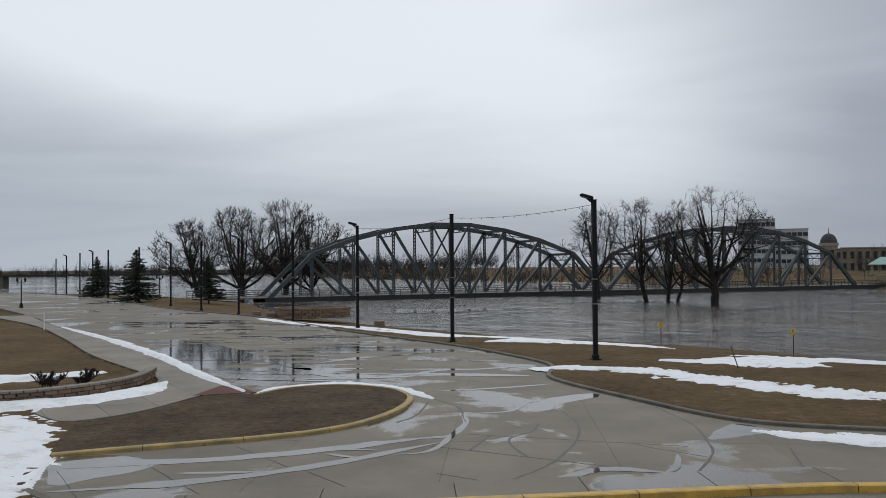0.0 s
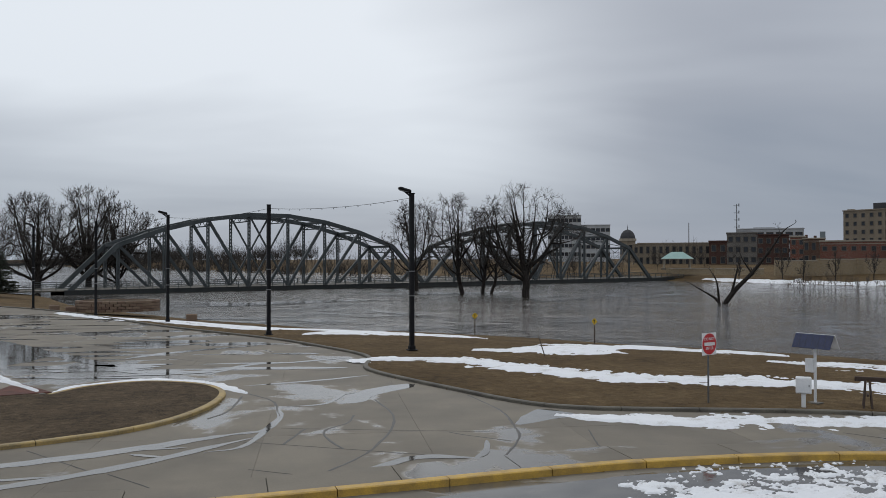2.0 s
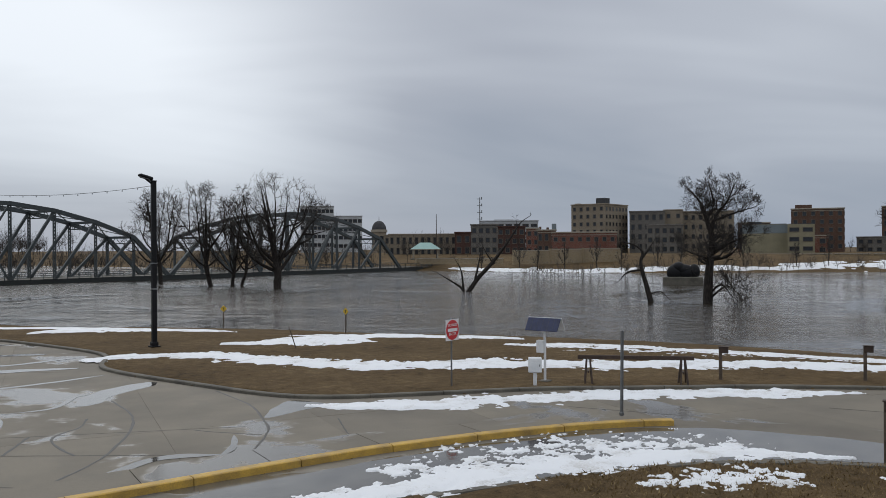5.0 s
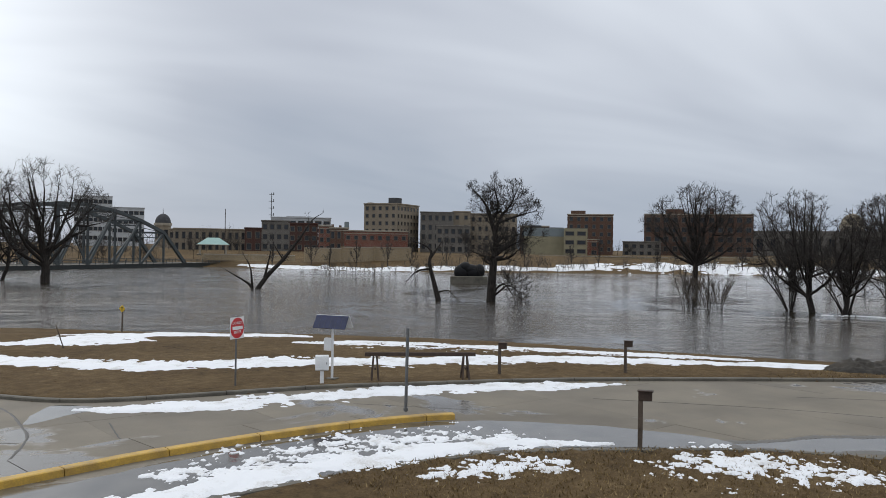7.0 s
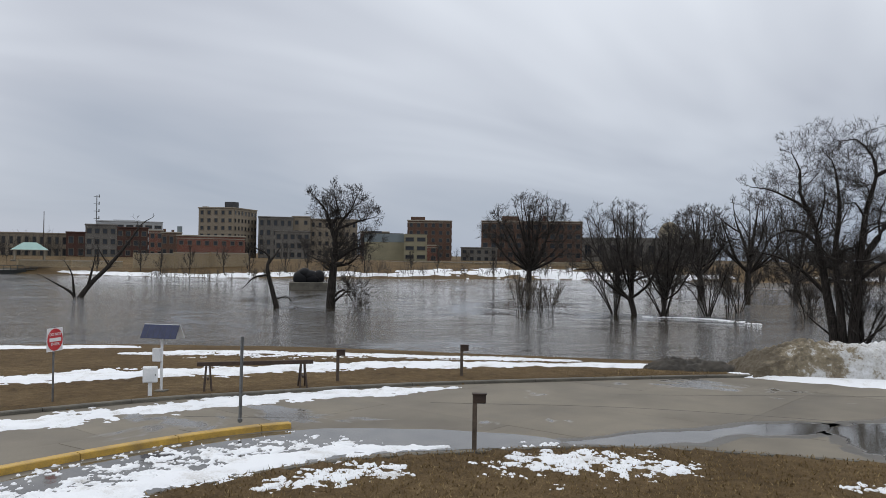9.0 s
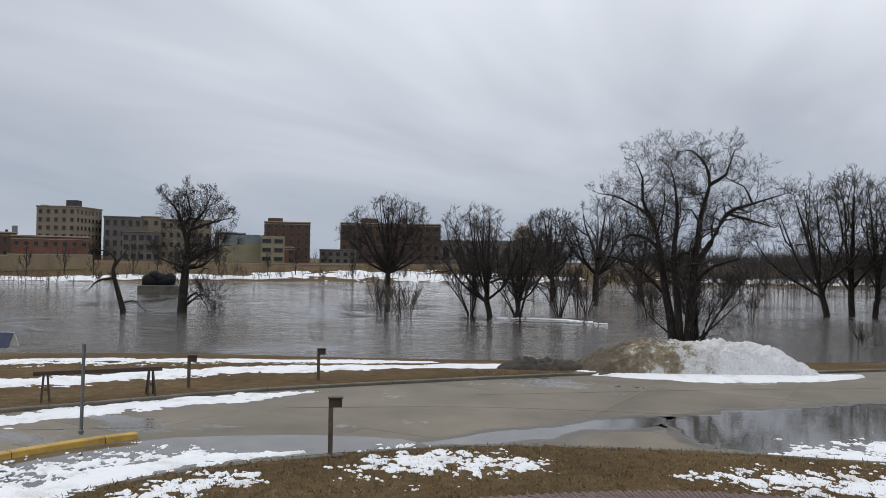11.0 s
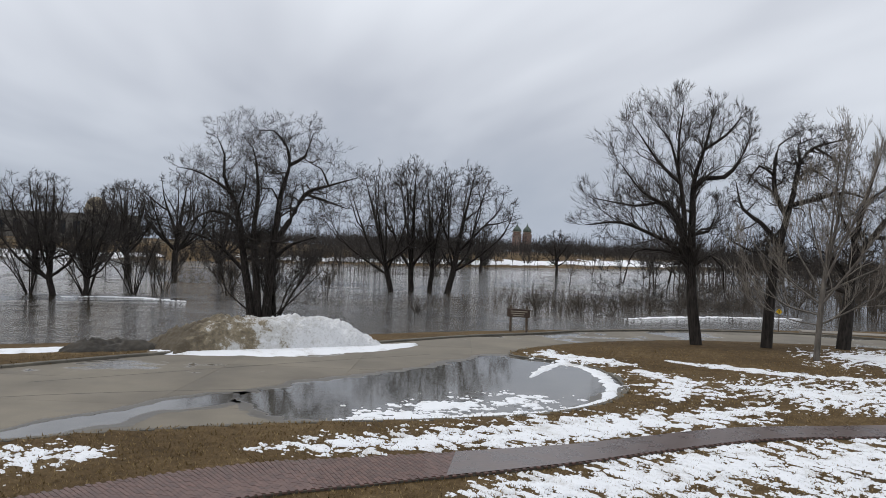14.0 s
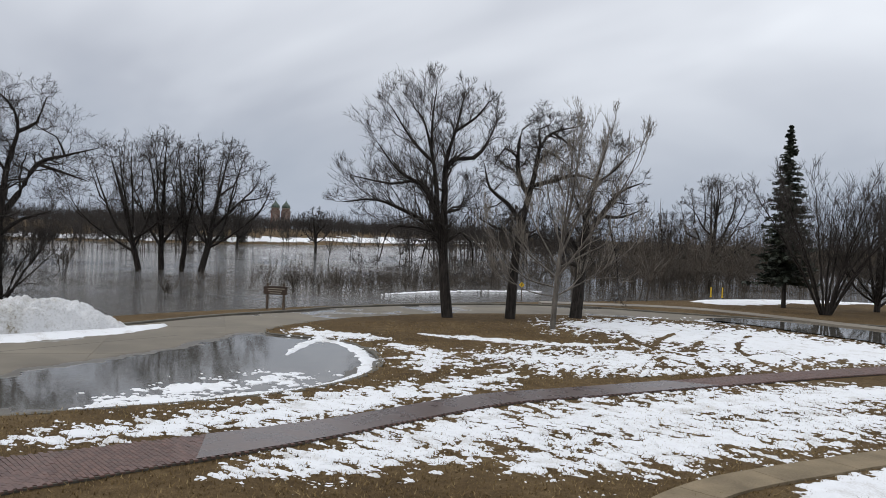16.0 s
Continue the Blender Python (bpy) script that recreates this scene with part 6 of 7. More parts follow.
def domed_tower(x, y, w, base, top, wall, cap, label):
    o = thing("domed_tower", pose(x, y, base, 0, 0, -math.degrees(math.atan2(x, y))), label, "tower")
    h = top - base
    r = w / 2
    part("drum", cyl(B(), (0, 0, 0), (0, 0, h * 0.62), r, r, 8), wall, o)
    part("cornice", cyl(B(), (0, 0, h * 0.6), (0, 0, h * 0.67), r * 1.12, r * 1.12, 8), TRIM, o)
    bm = B()
    prev = (h * 0.66, r)
    for k in range(1, 6):
        a = k / 5 * math.pi / 2
        cur = (h * 0.66 + h * 0.26 * math.sin(a), r * max(0.08, math.cos(a)))
        cyl(bm, (0, 0, prev[0]), (0, 0, cur[0]), prev[1], cur[1], 16)
        prev = cur
    part("dome", bm, cap, o)
    part("finial", cyl(B(), (0, 0, h * 0.9), (0, 0, h * 1.06), 0.25, 0.05, 6), cap, o)
    for k in range(8):
        a = (k + 0.5) * math.pi / 4
        ww = part("window", box(B(), 0, 0, 0, 0.5 * r, 0.2, h * 0.26), GLASS, o)
        ww.matrix_basis = pose(math.sin(a) * r * 0.94, -math.cos(a) * r * 0.94, h * 0.36, 0, 0, math.degrees(a))
    return o


domed_tower(488.6, 177.9, 12.4, 3, 30.0, TAN, TAN_DOME, "tan stone tower with a weathered domed roof")
domed_tower(*far(139.4, 299.0), 7.6, 3, tall(17.6), TAN, ROOF, "tan octagonal cupola with a dark dome")


DOME_RINGS = [(18.3, 4.1), (19.4, 4.5), (20.8, 4.2), (22.2, 3.2), (23.4, 1.9), (24.6, 0.9), (26.2, 0.3)]


def church_tower(x, y, label):
    o = thing("church_tower", pose(x, y, 7.5), label, "tower", "twin church towers")
    part("shaft", box(B(), 0, 0, 5.5, 8.5, 8.5, 21), RED, o)
    part("belfry", box(B(), 0, 0, 17, 7, 7, 3), RED, o)
    onion = B()
    for (z0, r0), (z1, r1) in zip(DOME_RINGS, DOME_RINGS[1:]):
        cyl(onion, (0, 0, z0), (0, 0, z1), r0, r1, 12)
    part("dome", onion, COPPER, o, "green copper dome")
    part("cornice", box(B(), 0, 0, 18.3, 8.4, 8.4, 0.6), TRIM, o)
    part("cross", cyl(B(), (0, 0, 25), (0, 0, 28), 0.2, 0.1, 5), ROOF, o)


church_tower(872.1, -119.9, "red brick church tower with a green copper dome")
church_tower(874.5, -131.1, "red brick church tower with a green copper dome")


def pole_mast(x, y, z, top, label, arms=0):
    o = thing("radio_mast" if arms else "utility_pole", pose(x, y, z), label, "mast" if arms else "pole")
    part("pole", cyl(B(), (0, 0, 0), (0, 0, top - z), 0.35 if arms else 0.16, 0.18 if arms else 0.1, 8), ALU if arms else DARK_WOOD, o)
    for k in range(arms):
        h = (top - z) * (0.97 - 0.12 * k)
        part("antenna", box(box(B(), 0, 0, h, 3.0, 0.2, 0.25), 1.2, 0, h + 0.4, 0.35, 0.3, 1.4), ALU, o)
    return o


pole_mast(222.3, 356.3, 3, 31.2, "tall steel radio mast with antennas", 4)
pole_mast(125.9, 227.4, 2, 16, "slim wooden utility pole in the town")

# floodwall on the far bank


def flood_wall(points, label):
    o = thing("flood_wall", pose(0, 0, 0), label, "wall", kind="structure")
    for (x0, y0, t0), (x1, y1, t1) in zip(points, points[1:]):
        n = max(1, int(math.hypot(x1 - x0, y1 - y0) / 9))
        for k in range(n):
            a, b = k / n, (k + 1) / n - 0.006
            pa = (x0 + (x1 - x0) * a, y0 + (y1 - y0) * a, (t0 + t1) / 2 / 2 + 0.4)
            pb = (x0 + (x1 - x0) * b, y0 + (y1 - y0) * b, pa[2])
            part("wall_panel", bar(B(), pa, pb, 0.5, (t0 + t1) / 2 - 0.8), BUFF, o)
            part("coping", bar(B(), (pa[0], pa[1], (t0 + t1) / 2 + 0.1), (pb[0], pb[1], (t0 + t1) / 2 + 0.1), 0.7, 0.25), TRIM, o)
            part("pilaster", box(B(), pa[0], pa[1], (t0 + t1) / 4 + 0.5, 0.9, 0.9, (t0 + t1) / 2 - 0.4), BUFF, o)
    return o


flood_wall([(131, 191.5, 4.6), (139, 185.5, 4.4), (146, 180, 5.2), (154, 173.5, 4.6)], "buff block floodwall with pilasters above the far bank")
flood_wall([(112, 214, 2.2), (120, 203, 2.4), (129, 194, 2.2)], "low buff block garden wall beside the pavilion")
flood_wall([(200, 166, 3.0), (232, 128, 3.2), (266, 90, 3.6), (304, 44, 3.9)], "long buff block floodwall above the far bank")


def pavilion(x, y, az):
    o = thing("pavilion", pose(x, y, 2.2, 0, 0, az), "open riverside pavilion with a pale green hipped roof", "pavilion")
    for sx in (-1, 1):
        for sy in (-1, 1):
            part("post", box(B(), sx * 3.6, sy * 2.4, 1.4, 0.4, 0.4, 3.2, 0.03), TRIM, o)
    part("floor_slab", box(B(), 0, 0, 0.0, 9, 6.4, 0.4, 0.03), KERB, o)
    bm = B()
    base = [bm.verts.new(p) for p in ((-4.6, -3.2, 2.9), (4.6, -3.2, 2.9), (4.6, 3.2, 2.9), (-4.6, 3.2, 2.9))]
    ridge = [bm.verts.new(p) for p in ((-1.6, 0, 4.9), (1.6, 0, 4.9))]
    for f in ((base[0], base[1], ridge[1], ridge[0]), (base[1], base[2], ridge[1]), (base[2], base[3], ridge[0], ridge[1]), (base[3], base[0], ridge[0]), tuple(base[::-1])):
        bm.faces.new(f)
    part("roof", bm, GREEN_ROOF, o)
    part("eave", box(B(), 0, 0, 2.85, 9.3, 6.5, 0.18), TRIM, o)


pavilion(117.5, 219.0, -28)


def park_tree(x, y, h, seed):
    bare_tree(x, y, "small leafless park tree on the far bank", simple_limbs(h, 0.14, np.random.default_rng(seed), 0.0, 0.3, 3, 0.24), seed, top=2, kids=(7, 6), twig_len=0.3, around=1.4, group="park trees on the far bank", thin=0.8, spread=0.6)


for k in range(16):
    t = k / 15
    px, py = np.interp(t, [0, 0.3, 0.6, 1.0], [122, 140, 172, 232]), np.interp(t, [0, 0.3, 0.6, 1.0], [192, 162, 150, 100])
    park_tree(float(px) + 2.5 * math.sin(k * 2.1), float(py) + 2.5 * math.cos(k * 1.7), 5.5 + 2.5 * math.sin(k * 1.3) ** 2, 300 + k)


def street_block(x, y, az, w, top, mat, label):
    building(x, y, az, w, 10, top, mat, 2, max(3, int(w / 3)), label, win=(0.5, 0.5))


street_block(*far(200, 150), 53.0, 14, tall(8.2), RED, "low red brick building beside the hotel")
street_block(*far(205, 172), 50.0, 12, tall(12.5), BROWN, "brown brick block behind the offices")
street_block(*far(236, 152), 57.2, 16, tall(8.0), GREY_BRICK, "low grey building between brick blocks")

# ---- riverside lawn and drive: small things ----


def ridge_pile(name, x, y, turn, length, width, height, material, label, seed, cells=(190, 90)):
    """A heap with a lumpy crest."""
    n, m = cells
    u, v = np.meshgrid(np.linspace(-1, 1, n), np.linspace(-1, 1, m))
    body = np.clip(1 - np.abs(u) ** 3.5, 0, 1) * np.clip(1 - v**4, 0, 1) ** 0.8
    U, V = u * length / 2, v * width / 2
    lump = rough_noise(U + seed * 7, V, 0.7, 5, seed)
    Z = height * body * (0.78 + 0.42 * lump) + (0.6 * (rough_noise(U, V + 3, 1.7, 4, seed + 1) - 0.5) + 0.3 * (rough_noise(U, V, 5.5, 3, seed + 2) - 0.5)) * np.minimum(1, body * 6) - 0.08
    idx = np.arange(n * m).reshape(m, n)
    faces = np.stack([idx[:-1, :-1], idx[:-1, 1:], idx[1:, 1:], idx[1:, :-1]], -1).reshape(-1, 4)
    ob = mesh_object(name, np.stack([U, V, Z], -1).reshape(-1, 3), faces, material, smooth=True)
    ob.matrix_basis = pose(x, y, 0.0, 0, 0, turn)
    return tagged(ob, label, "snow pile" if "snow" in name else "heap")


ridge_pile("snow_mound", 42.4, 6.1, -63, 11.6, 4.4, 1.55, PILE_SNOW, "large heap of dirty ploughed snow at the drive edge", 1)
ridge_pile("dirt_mound", 39.2, 12.8, -50, 4.8, 2.4, 0.42, DIRT, "low dark heap of gravel and dirt on the kerb", 2, (60, 40))
sheet("snow", [(36.4, 18.0), (38.6, 15.4), (40.6, 12.6), (41.4, 10.0)], 1.1, 0.16, SNOW, "smooth snow behind the low dirt mound", 0.12, 3, 0.3, 0.6, base=turf)
sheet("snow", [(38.4, 11.0), (38.9, 9.2), (39.7, 6.4), (41.3, 3.2), (43.2, 0.4), (44.6, -1.4)], 1.35, 0.14, SNOW, "smooth snow apron at the foot of the heap", 0.12, 2, 0.2, 0.6, base=flat0)


def do_not_enter():
    o = thing("traffic_sign", pose(15.49, 26.5, -0.02, 0, 0, 22), "red and white do-not-enter sign on a thin steel post", "road sign")
    part("post", box(B(), 0, 0, 1.3, 0.06, 0.045, 2.7, 0.006), ALU, o)
    plate = part("plate", box(B(), 0, -0.04, 2.2, 0.78, 0.012, 0.78, 0.004), WHITE_PAINT, o)
    bm = B()
    bmesh.ops.create_cone(bm, cap_ends=True, segments=40, radius1=0.37, radius2=0.37, depth=0.01, matrix=pose(0, -0.052, 2.2, 90))
    part("disc", bm, RED_PAINT, plate, "red disc")
    part("bar", box(B(), 0, -0.062, 2.2, 0.56, 0.008, 0.12), WHITE_PAINT, plate, "white bar")
    for word, z in (("DO NOT", 2.335), ("ENTER", 2.005)):
        cu = bpy.data.curves.new("lettering", "FONT")
        cu.body, cu.size, cu.align_x, cu.extrude = word, 0.14, "CENTER", 0.003
        cu.materials.append(WHITE_PAINT)
        t = new("lettering", cu)
        t.parent, t.matrix_basis = plate, pose(0, -0.062, z, 90)
    return o


do_not_enter()


def warning_sign(x, y, az, lean):
    z = float(ground_height([x], [y])[0])
    o = thing("warning_sign", pose(x, y, z, 0, lean, az), "small yellow diamond warning sign on a brown post", "road sign", "yellow signs by the shore")
    part("post", box(B(), 0, 0, 0.85, 0.07, 0.06, 1.8, 0.005), WOOD, o)
    pl = part("plate", box(B(), 0, -0.05, 1.55, 0.34, 0.012, 0.34, 0.0, pose(0, 0, 0, 0, 45, 0)), SIGN_YELLOW, o)
    part("symbol", box(box(B(), 0, -0.06, 1.52, 0.05, 0.006, 0.2), 0, -0.06, 1.62, 0.14, 0.006, 0.06), BLACK, pl)


warning_sign(16.4, 62.6, -14, 0)
warning_sign(22.5, 53.4, -60, 1)
warning_sign(62.5, -29.5, -115, 0)


def plain_post(x, y, h, label, mat, w=0.07, lean=0.0, az=0, z=0.1):
    o = thing("post", pose(x, y, z, 0, lean, az), label, "post")
    part("shaft", box(B(), 0, 0, h / 2 - 0.05, w, w, h, 0.006), mat, o)
    part("foot", box(B(), 0, 0, 0.03, w * 1.5, w * 1.5, 0.1, 0.01), mat, o)
    return o


plain_post(17.3, 19.25, 2.6, "bare galvanised steel sign post on the median", ALU, 0.075, 0.8)
plain_post(14.6, 41.2, 1.2, "thin leaning stake in the lawn", WOOD, 0.045, -18)


def solar_gauge():
    o = thing("solar_station", pose(19.1, 25.6, 0.08, 0, 0, -66), "small white gauge station with a tilted solar panel", "instrument")
    part("post", cyl(B(), (0, 0, -0.1), (0, 0, 2.05), 0.05, n=10), WHITE_PAINT, o)
    part("foot", box(B(), 0, 0, 0.03, 0.4, 0.4, 0.06, 0.01), KERB, o)
    pan = part("solar_panel", box(B(), 0, -0.16, 2.2, 1.4, 0.03, 0.56, 0.005, pose(0, 0, 0, -32, 0, 0)), PANEL, o, "dark blue solar panel")
    part("panel_back", box(B(), 0, 0.2, 2.2, 1.4, 0.03, 0.56, 0.005, pose(0, 0, 0, 32, 0, 0)), WHITE_PAINT, o, "white back plate of the little roof")
    part("ridge", box(B(), 0, 0.02, 2.44, 1.42, 0.06, 0.03), WHITE_PAINT, pan)
    for k in range(1, 6):
        part("cell_line", box(B(), -0.7 + 1.4 * k / 6, -0.162, 2.2, 0.008, 0.034, 0.54, 0.0, pose(0, 0, 0, -32, 0, 0)), GIRDER, pan)
    part("control_box", box(B(), -0.12, -0.1, 1.35, 0.3, 0.2, 0.48, 0.015), WHITE_PAINT, o, "grey control box")
    return o


solar_gauge()
o = thing("utility_box", pose(18.2, 25.0, 0.08, 0, 0, -35), "white metal cabinet on a post", "cabinet")
part("post", box(B(), 0, 0, 0.3, 0.14, 0.1, 0.7, 0.01), WHITE_PAINT, o)
cab = part("cabinet", box(B(), 0, 0, 0.78, 0.5, 0.3, 0.55, 0.025), WHITE_PAINT, o)
part("door", box(B(), 0, -0.155, 0.78, 0.44, 0.02, 0.48, 0.008), WHITE_PAINT, cab)
part("latch", box(B(), 0.17, -0.175, 0.78, 0.03, 0.03, 0.08, 0.005), ALU, cab)


def trestle_rail():
    a, b = Vector((20.2, 24.6, 0.08)), Vector((23.2, 22.3, 0.08))
    d = (b - a)
    o = thing("trestle_barrier", pose(a.x, a.y, a.z, 0, 0, math.degrees(math.atan2(d.y, d.x))), "long dark wooden trestle barrier on the lawn", "barrier")
    L = d.length
    part("beam", box(B(), L / 2, 0, 0.98, L + 0.5, 0.08, 0.15, 0.012), DARK_WOOD, o)
    for x in (0.15, L - 0.15):
        for s in (-1, 1):
            for e in (-1, 1):
                part("leg", bar(B(), (x + e * 0.06, s * 0.06, 0.95), (x + e * 0.14, s * 0.34, -0.1), 0.05, 0.07), DARK_WOOD, o)
        part("brace", box(B(), x, 0, 0.45, 0.06, 0.46, 0.08), DARK_WOOD, o)
    return o


trestle_rail()


def box_post(x, y, az, h=1.35, z=0.1):
    o = thing("interpretive_post", pose(x, y, z, 0, 0, az), "weathered wooden post with a small dark sign box", "post", "wooden posts along the drive")
    part("post", box(B(), 0, 0, h / 2 - 0.05, 0.12, 0.12, h + 0.1, 0.012), WOOD, o)
    hd = part("sign_box", box(B(), 0.12, -0.04, h - 0.1, 0.34, 0.12, 0.24, 0.012), DARK_WOOD, o)
    part("box_lid", box(B(), 0.12, -0.05, h + 0.03, 0.4, 0.2, 0.03, 0.005), DARK_WOOD, hd)
    return o


box_post(18.7, 11.69, -60, 1.45)
box_post(25.03, 22.37, -55, 1.25)
box_post(29.5, 19.4, -60, 1.3)


def park_sign():
    o = thing("park_sign", pose(54.7, -8.3, 0.05, 0, 0, -118), "brown wooden park notice board on two posts", "sign")
    for x in (-0.56, 0.56):
        part("post", box(B(), x, 0, 0.72, 0.14, 0.14, 1.75, 0.012), WOOD, o)
    bd = part("board", box(B(), 0, -0.1, 1.08, 1.6, 0.07, 0.5, 0.015), DARK_WOOD, o)
    for k in range(3):
        part("writing", box(B(), random.uniform(-0.08, 0.08), -0.142, 1.22 - 0.14 * k, 1.15 - 0.2 * k, 0.008, 0.05), TRIM, bd)
    part("cap", box(B(), 0, -0.05, 1.36, 1.75, 0.2, 0.05, 0.01), DARK_WOOD, o)


park_sign()

# brick footpath on the slope in front of the camera
PATH_LINE = smooth_line([(12.0, 8.6), (15.2, 6.4), (17.9, 3.0), (19.1, 0.2), (20.2, -2.8), (21.2, -5.2), (22.4, -7.5), (24.0, -10.9), (24.7, -14.7), (25.7, -20), (27.0, -27.5), (28.0, -36)], 0.5)
pd = np.gradient(PATH_LINE, axis=0)
pd /= np.linalg.norm(pd, axis=1)[:, None]
pn = np.stack([-pd[:, 1], pd[:, 0]], -1)
half = np.interp(np.arange(len(PATH_LINE)), [0, 18, 34, len(PATH_LINE) - 1], [1.25, 1.2, 0.75, 0.75])[:, None]
PATH_POLY = [tuple(p) for p in PATH_LINE + pn * half] + [tuple(p) for p in (PATH_LINE - pn * half)[::-1]]
foot = tagged(prism("footpath", PATH_POLY, -0.1, 0.15, SOIL), "dark red brick-paved footpath, wet in parts", "footpath", kind="structure")


def lay_pavers():
    """Pavers in running bond along the path: those on the nearest stretch are pieces, the rest one mesh."""
    bm = box(B(), 0, 0, 0, 0.192, 0.092, 0.04, 0.006)
    me = bpy.data.meshes.new("paver")
    bm.to_mesh(me)
    bm.free()
    me.materials.append(PAVER_MAT)
    rng = np.random.default_rng(8)
    run = np.concatenate([[0], np.cumsum(np.linalg.norm(np.diff(PATH_LINE, axis=0), axis=1))])
    vs, fs, made = [], [], 0
    cube = [(-1, -1, -1), (1, -1, -1), (1, 1, -1), (-1, 1, -1), (-1, -1, 1), (1, -1, 1), (1, 1, 1), (-1, 1, 1)]
    row = 0
    s = 0.1
    while s < run[-1] - 0.1:
        x, y = np.interp(s, run, PATH_LINE[:, 0]), np.interp(s, run, PATH_LINE[:, 1])
        dx, dy = np.interp(s, run, pd[:, 0]), np.interp(s, run, pd[:, 1])
        w = float(np.interp(s, run, half[:, 0]))
        a = math.atan2(dy, dx)
        k = -w + 0.05 + (0.1 if row % 2 else 0.0)
        while k < w - 0.05:
            px, py, pz = x - dy * k, y + dx * k, 0.155 + rng.uniform(-0.004, 0.004)
            if -1.2 < py < 1.2 and made < 300:
                ob = new("paver", me)
                ob.parent = foot
                ob.matrix_basis = pose(px, py, pz, 0, 0, math.degrees(a) + 90)
                made += 1
            else:
                i = len(vs)
                vs += [(px + dx * q * 0.046 - dy * p * 0.096, py + dy * q * 0.046 + dx * p * 0.096, pz + r * 0.02) for p, q, r in cube]
                fs += [(i + 4, i + 7, i + 6, i + 5), (i, i + 4, i + 5, i + 1), (i + 1, i + 5, i + 6, i + 2), (i + 2, i + 6, i + 7, i + 3), (i + 3, i + 7, i + 4, i)]
            k += 0.2
        s += 0.1
        row += 1
    rest = mesh_object("pavers", vs, fs, PAVER_ISLAND, foot)
    tagged(rest, kind="stuff")


q = Mat("brick_pavers", 0.55).world_co()
q.color(q.mix(q.math("MULTIPLY", q.noise(1.2, 5), 0.8), q.ramp(q.island(), (0.0, (0.075, 0.035, 0.028)), (1.0, (0.16, 0.08, 0.062))), (0.07, 0.045, 0.038)))
PAVER_ISLAND = q.m
lay_pavers()
wide = half * 0.97
FILM = [tuple(p) for p in (PATH_LINE + pn * wide)[26:60]] + [tuple(p) for p in (PATH_LINE - pn * wide)[24:62][::-1]]
tagged(prism("puddle", FILM, 0.176, 0.181, WET_BRICK), "melt water lying on the brick path", "puddle", kind="structure")

# concrete path far beyond the bay, flooded hollow beside it, near concrete path
FAR_PATH = smooth_line([(60, -30), (56.3, -40.6), (48.2, -44.8), (41.6, -46.8), (32, -52)], 0.8)
sweep("far_path", FAR_PATH, [(-1.0, -0.2), (-1.0, 0.15), (1.0, 0.15), (1.0, -0.2)], WALK_CONC, "pale concrete footpath across the lawn", "footpath")
sweep("near_path", smooth_line([(13.0, -9.0), (14.6, -12.0), (15.4, -15.6), (16.0, -19.5), (16.4, -24)], 0.6), [(-0.5, -0.2), (-0.5, 0.16), (0.5, 0.16), (0.5, -0.2)], TAN_SOIL, "tan gravel footpath on the slope", "footpath")
puddle([(48, -36.5), (44, -37.5), (39, -38.4), (33, -39.5), (30, -42), (36, -44.5), (42, -43.5), (47.5, -40)], "melt pond in the snowy hollow", z=0.17, jag=0.3, seed=4)

# planter wall beside the pavement


def planter_wall():
    line = smooth_line([(-24, 37), (-19.5, 32.6), (-16.7, 32.0), (-14.6, 33.9), (-13.6, 36.4), (-13.9, 39.6)], 0.45)
    o = thing("planter_wall", pose(0, 0, 0), "low curved reddish stone planter wall with a grey coping", "wall", kind="structure")
    stones = 0
    rng = np.random.default_rng(4)
    for row in range(2):
        for p, q2 in zip(line, line[1:]):
            d = q2 - p
            l = np.linalg.norm(d)
            m = (p + q2) / 2 + d * (0.5 if row % 2 else 0)
            ob = part("stone", box(B(), 0, 0, 0, l - 0.02, 0.3 + rng.uniform(-0.03, 0.03), 0.17, 0.02), STONE_MAT, o)
            ob.matrix_basis = pose(m[0], m[1], 0.2 + row * 0.185, 0, 0, math.degrees(math.atan2(d[1], d[0])))
    for p, q2 in zip(line, line[1:]):
        d = q2 - p
        ob = part("coping", box(B(), 0, 0, 0, np.linalg.norm(d) - 0.01, 0.44, 0.1, 0.02), WALK_CONC, o)
        m = (p + q2) / 2
        ob.matrix_basis = pose(m[0], m[1], 0.53, 0, 0, math.degrees(math.atan2(d[1], d[0])))


planter_wall()
for k, (x, y) in enumerate([(-16.9, 35.6), (-15.8, 36.3)]):
    bush(x, y, 0.9, "low dark leafless shrub in the planter", 120 + k, 10, 0.8)


def stone_ring():
    o = thing("stone_planter", pose(-14.2, 90.0, 0), "round stone-walled planter at the end of the lawn", "planter")
    n = 34
    for row in range(4):
        for k in range(n):
            a = 2 * math.pi * (k + 0.5 * (row % 2)) / n
            ob = part("stone", box(B(), 0, 0, 0, 0.66, 0.35, 0.26, 0.03), STONE_MAT, o)
            ob.matrix_basis = pose(math.cos(a) * 3.9, math.sin(a) * 2.6, 0.05 + row * 0.28, 0, 0, math.degrees(math.atan2(math.cos(a) * 2.6, -math.sin(a) * 3.9)))
    bm = B()
    bmesh.ops.create_cone(bm, cap_ends=True, segments=32, radius1=1, radius2=1, depth=0.9, matrix=Matrix.Translation((0, 0, 0.5)) @ Matrix.Diagonal((3.7, 2.4, 1, 1)))
    part("soil", bm, BED, o)


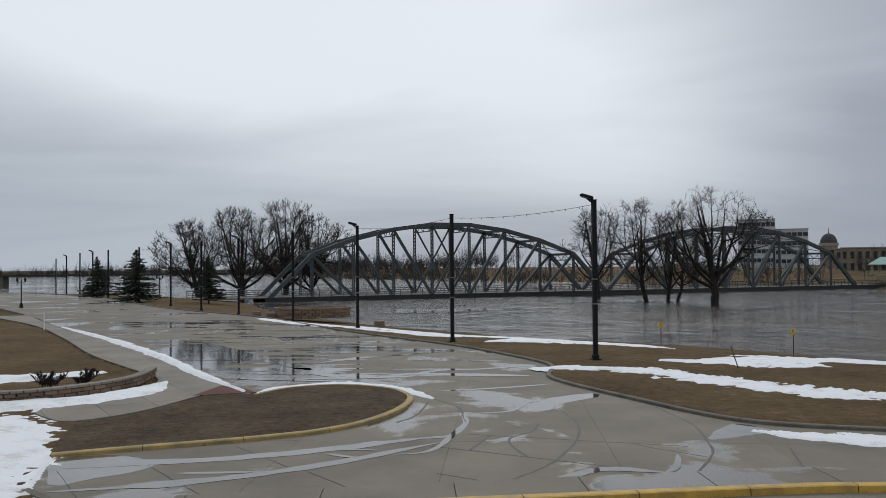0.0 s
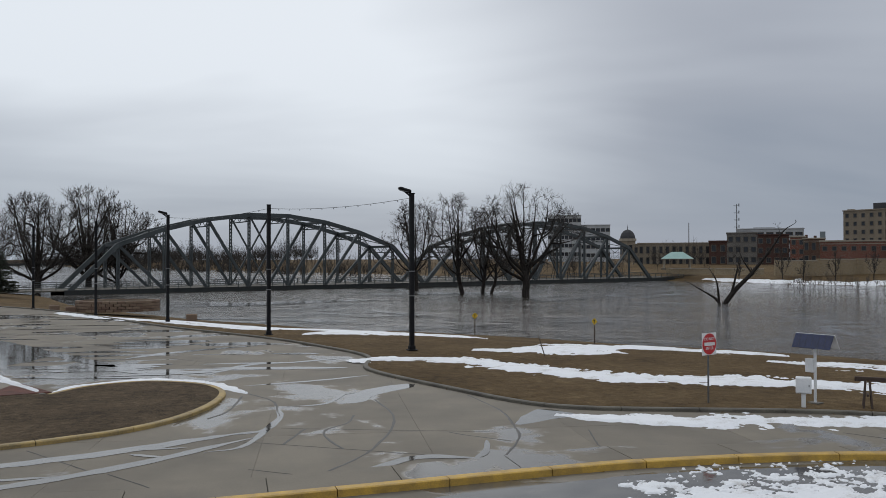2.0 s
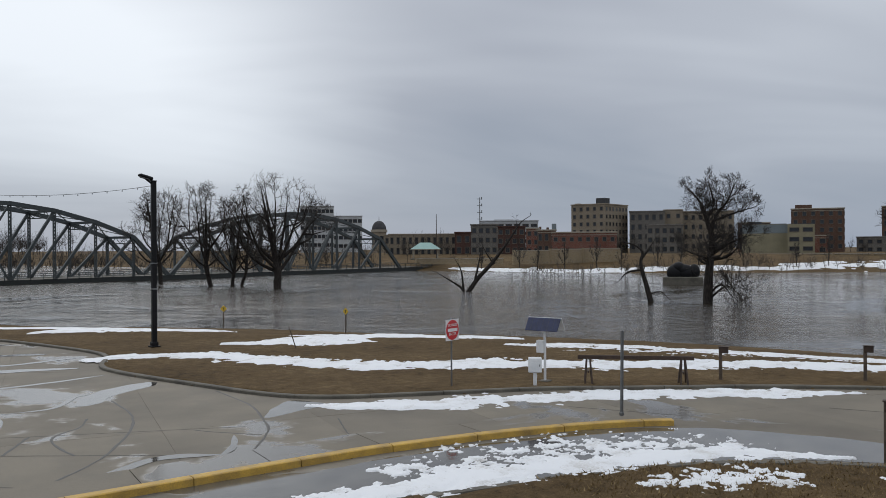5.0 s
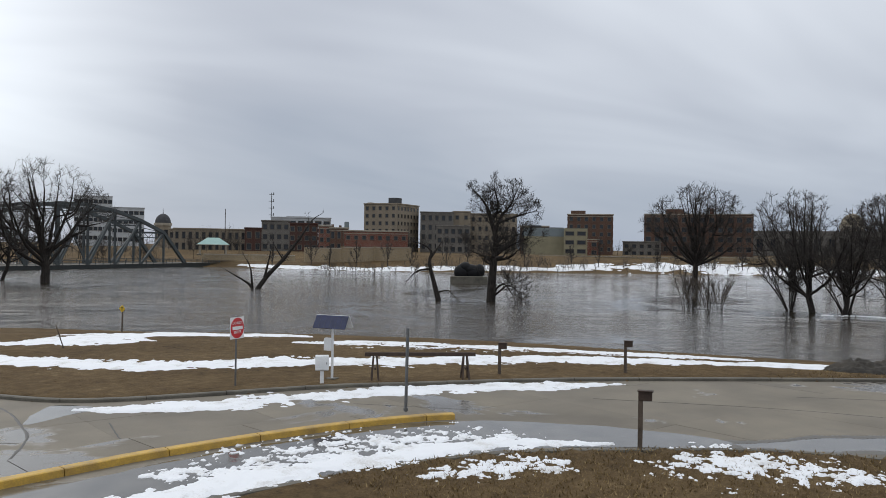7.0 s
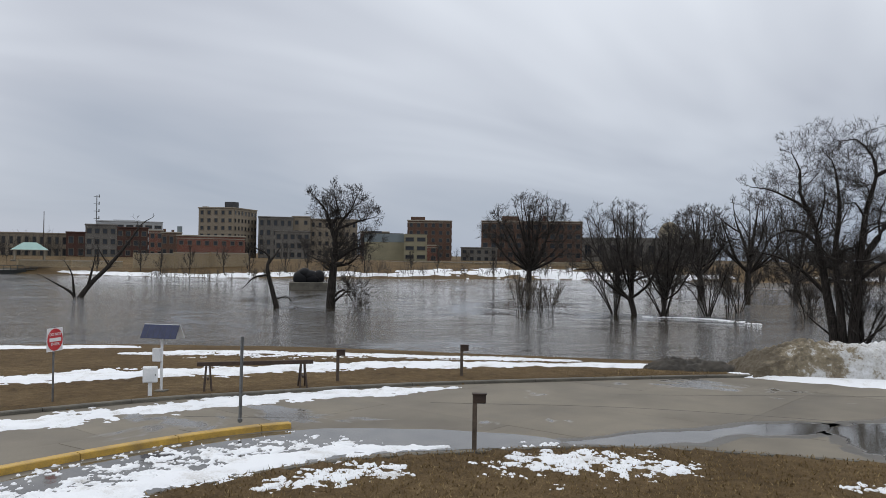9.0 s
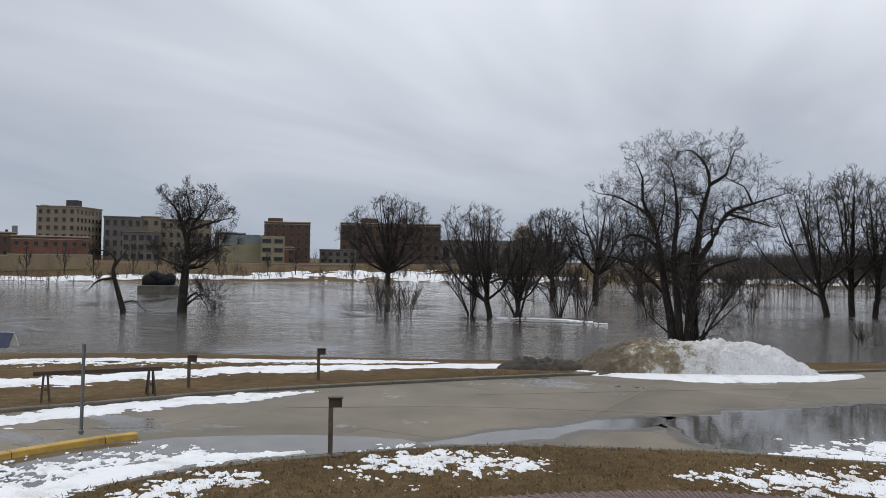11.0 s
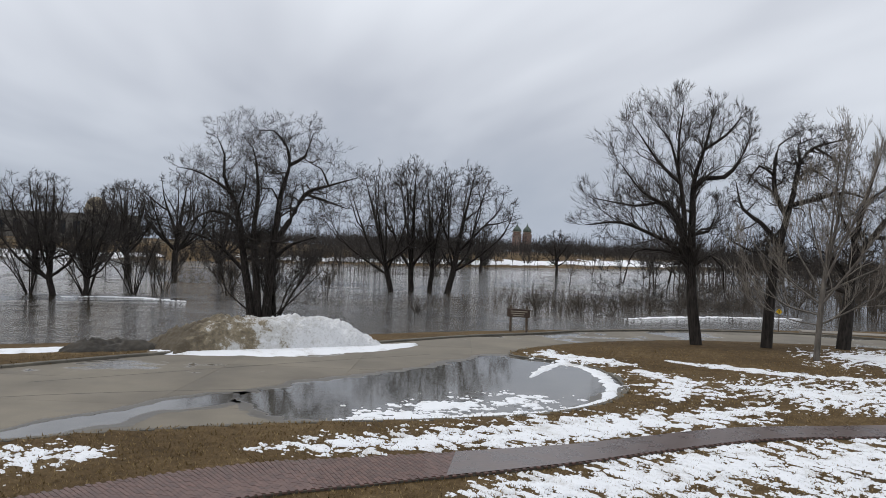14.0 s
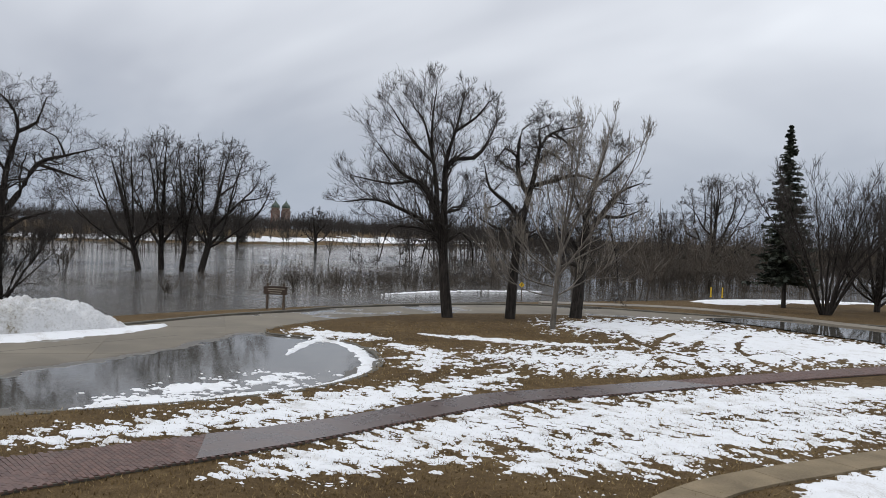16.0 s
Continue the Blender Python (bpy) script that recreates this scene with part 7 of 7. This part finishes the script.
stone_ring()
for x, y in [(-20.5, 91.0), (-18.4, 88.5), (-6.3, 81.4)]:
    o = thing("stone_block", pose(x, y, float(ground_height([x], [y])[0]), 0, 0, 20), "rough pale stone block at the lawn edge", "stone block", "stone blocks")
    part("block", box(B(), 0, 0, 0.3, 0.95, 0.55, 0.7, 0.08), STONE_MAT, o)


# low railway bridge far upstream
o = thing("rail_bridge", pose(0, 0, 0), "long low dark girder bridge far upstream", "bridge")
part("deck", bar(B(), (-330, 260, 3.2), (-60, 330, 3.4), 5, 0.7), GIRDER, o)
for k in range(9):
    t = k / 8
    part("pier", box(B(), -330 + 270 * t, 260 + 70 * t, 0.7, 1.6, 4.5, 4.4, 0.1), KERB, o)

# flooded monument
o = thing("monument", pose(103.2, 101.0, -1.2, 0, 0, -45), "dark bronze monument on a flooded stone base", "monument")
part("plinth", box(B(), 0, 0, 0.7, 6.5, 3, 1.6, 0.1), KERB, o)
rock = B()
for cx, cz, rx, rz in ((-1.3, 2.2, 1.4, 1.4), (-0.7, 3.1, 1.1, 0.9), (0.6, 2.2, 1.7, 1.2), (1.8, 2.4, 1.0, 1.3), (0.2, 2.7, 1.6, 0.9)):
    bmesh.ops.create_icosphere(rock, subdivisions=2, radius=1.0, matrix=Matrix.Translation((cx, 0, cz)) @ Matrix.Diagonal((rx, 0.9, rz, 1)))
part("sculpture", rock, BLACK, o, smooth=True)
# ice shelf round the flooded saplings
sheet("ice_shelf", [(84.5, 34), (87, 29.5), (86, 25), (84, 21)], 0.36, 0.05, SNOW, "broken shelf of river ice round flooded trees", 0.1, 3, 2.2, 1.9, base=lambda x, y: np.zeros(np.shape(x)) + WATER_Z + 0.02, category="ice")
sheet("ice_shelf", [(80, -22), (86, -32), (88, -44)], 0.36, 0.05, SNOW, "broken shelf of river ice in the flood", 0.1, 4, 1.8, 1.6, base=lambda x, y: np.zeros(np.shape(x)) + WATER_Z + 0.02, category="ice")


def grass_blades():
    """Short matted straw standing out of the near lawn."""
    rng = np.random.default_rng(12)
    n = 170000
    x, y = rng.uniform(11, 46, n), rng.uniform(-24, 15, n)
    keep = ~inside(ROAD, x, y) & ~inside(np.array(PATH_POLY), x, y) & (rng.random(n) < 14 / np.hypot(x, y))
    x, y = x[keep], y[keep]
    z = ground_height(x, y)
    a, h, w = rng.uniform(0, 2 * np.pi, len(x)), rng.uniform(0.03, 0.085, len(x)), rng.uniform(0.012, 0.03, len(x))
    lx, ly = rng.normal(0, 0.05, len(x)), rng.normal(0, 0.05, len(x))
    v = np.stack([np.stack([x - np.cos(a) * w, y - np.sin(a) * w, z - 0.03], -1), np.stack([x + np.cos(a) * w, y + np.sin(a) * w, z - 0.03], -1), np.stack([x + lx, y + ly, z + h], -1)], 1)
    ob = mesh_object("grass", v.reshape(-1, 3), np.arange(len(x) * 3).reshape(-1, 3), STRAW)
    tagged(ob, "short matted brown winter grass blades", "grass", kind="stuff")


q = Mat("straw", 0.9, spec=0.15)
q.color(q.ramp(q.island(), (0.0, (0.09, 0.06, 0.027)), (0.5, (0.17, 0.115, 0.052)), (1.0, (0.32, 0.235, 0.12))))
STRAW = q.m
grass_blades()


plain_post(-34.6, 71.8, 1.5, "slim pale bollard post at the lawn edge", WHITE_PAINT, 0.07)

plain_post(74.0, -57.0, 1.1, "short yellow marker post by the flooded shore", SIGN_YELLOW, 0.11, z=-0.3)
plain_post(73.4, -58.0, 1.1, "short yellow marker post by the flooded shore", SIGN_YELLOW, 0.11, z=-0.3)
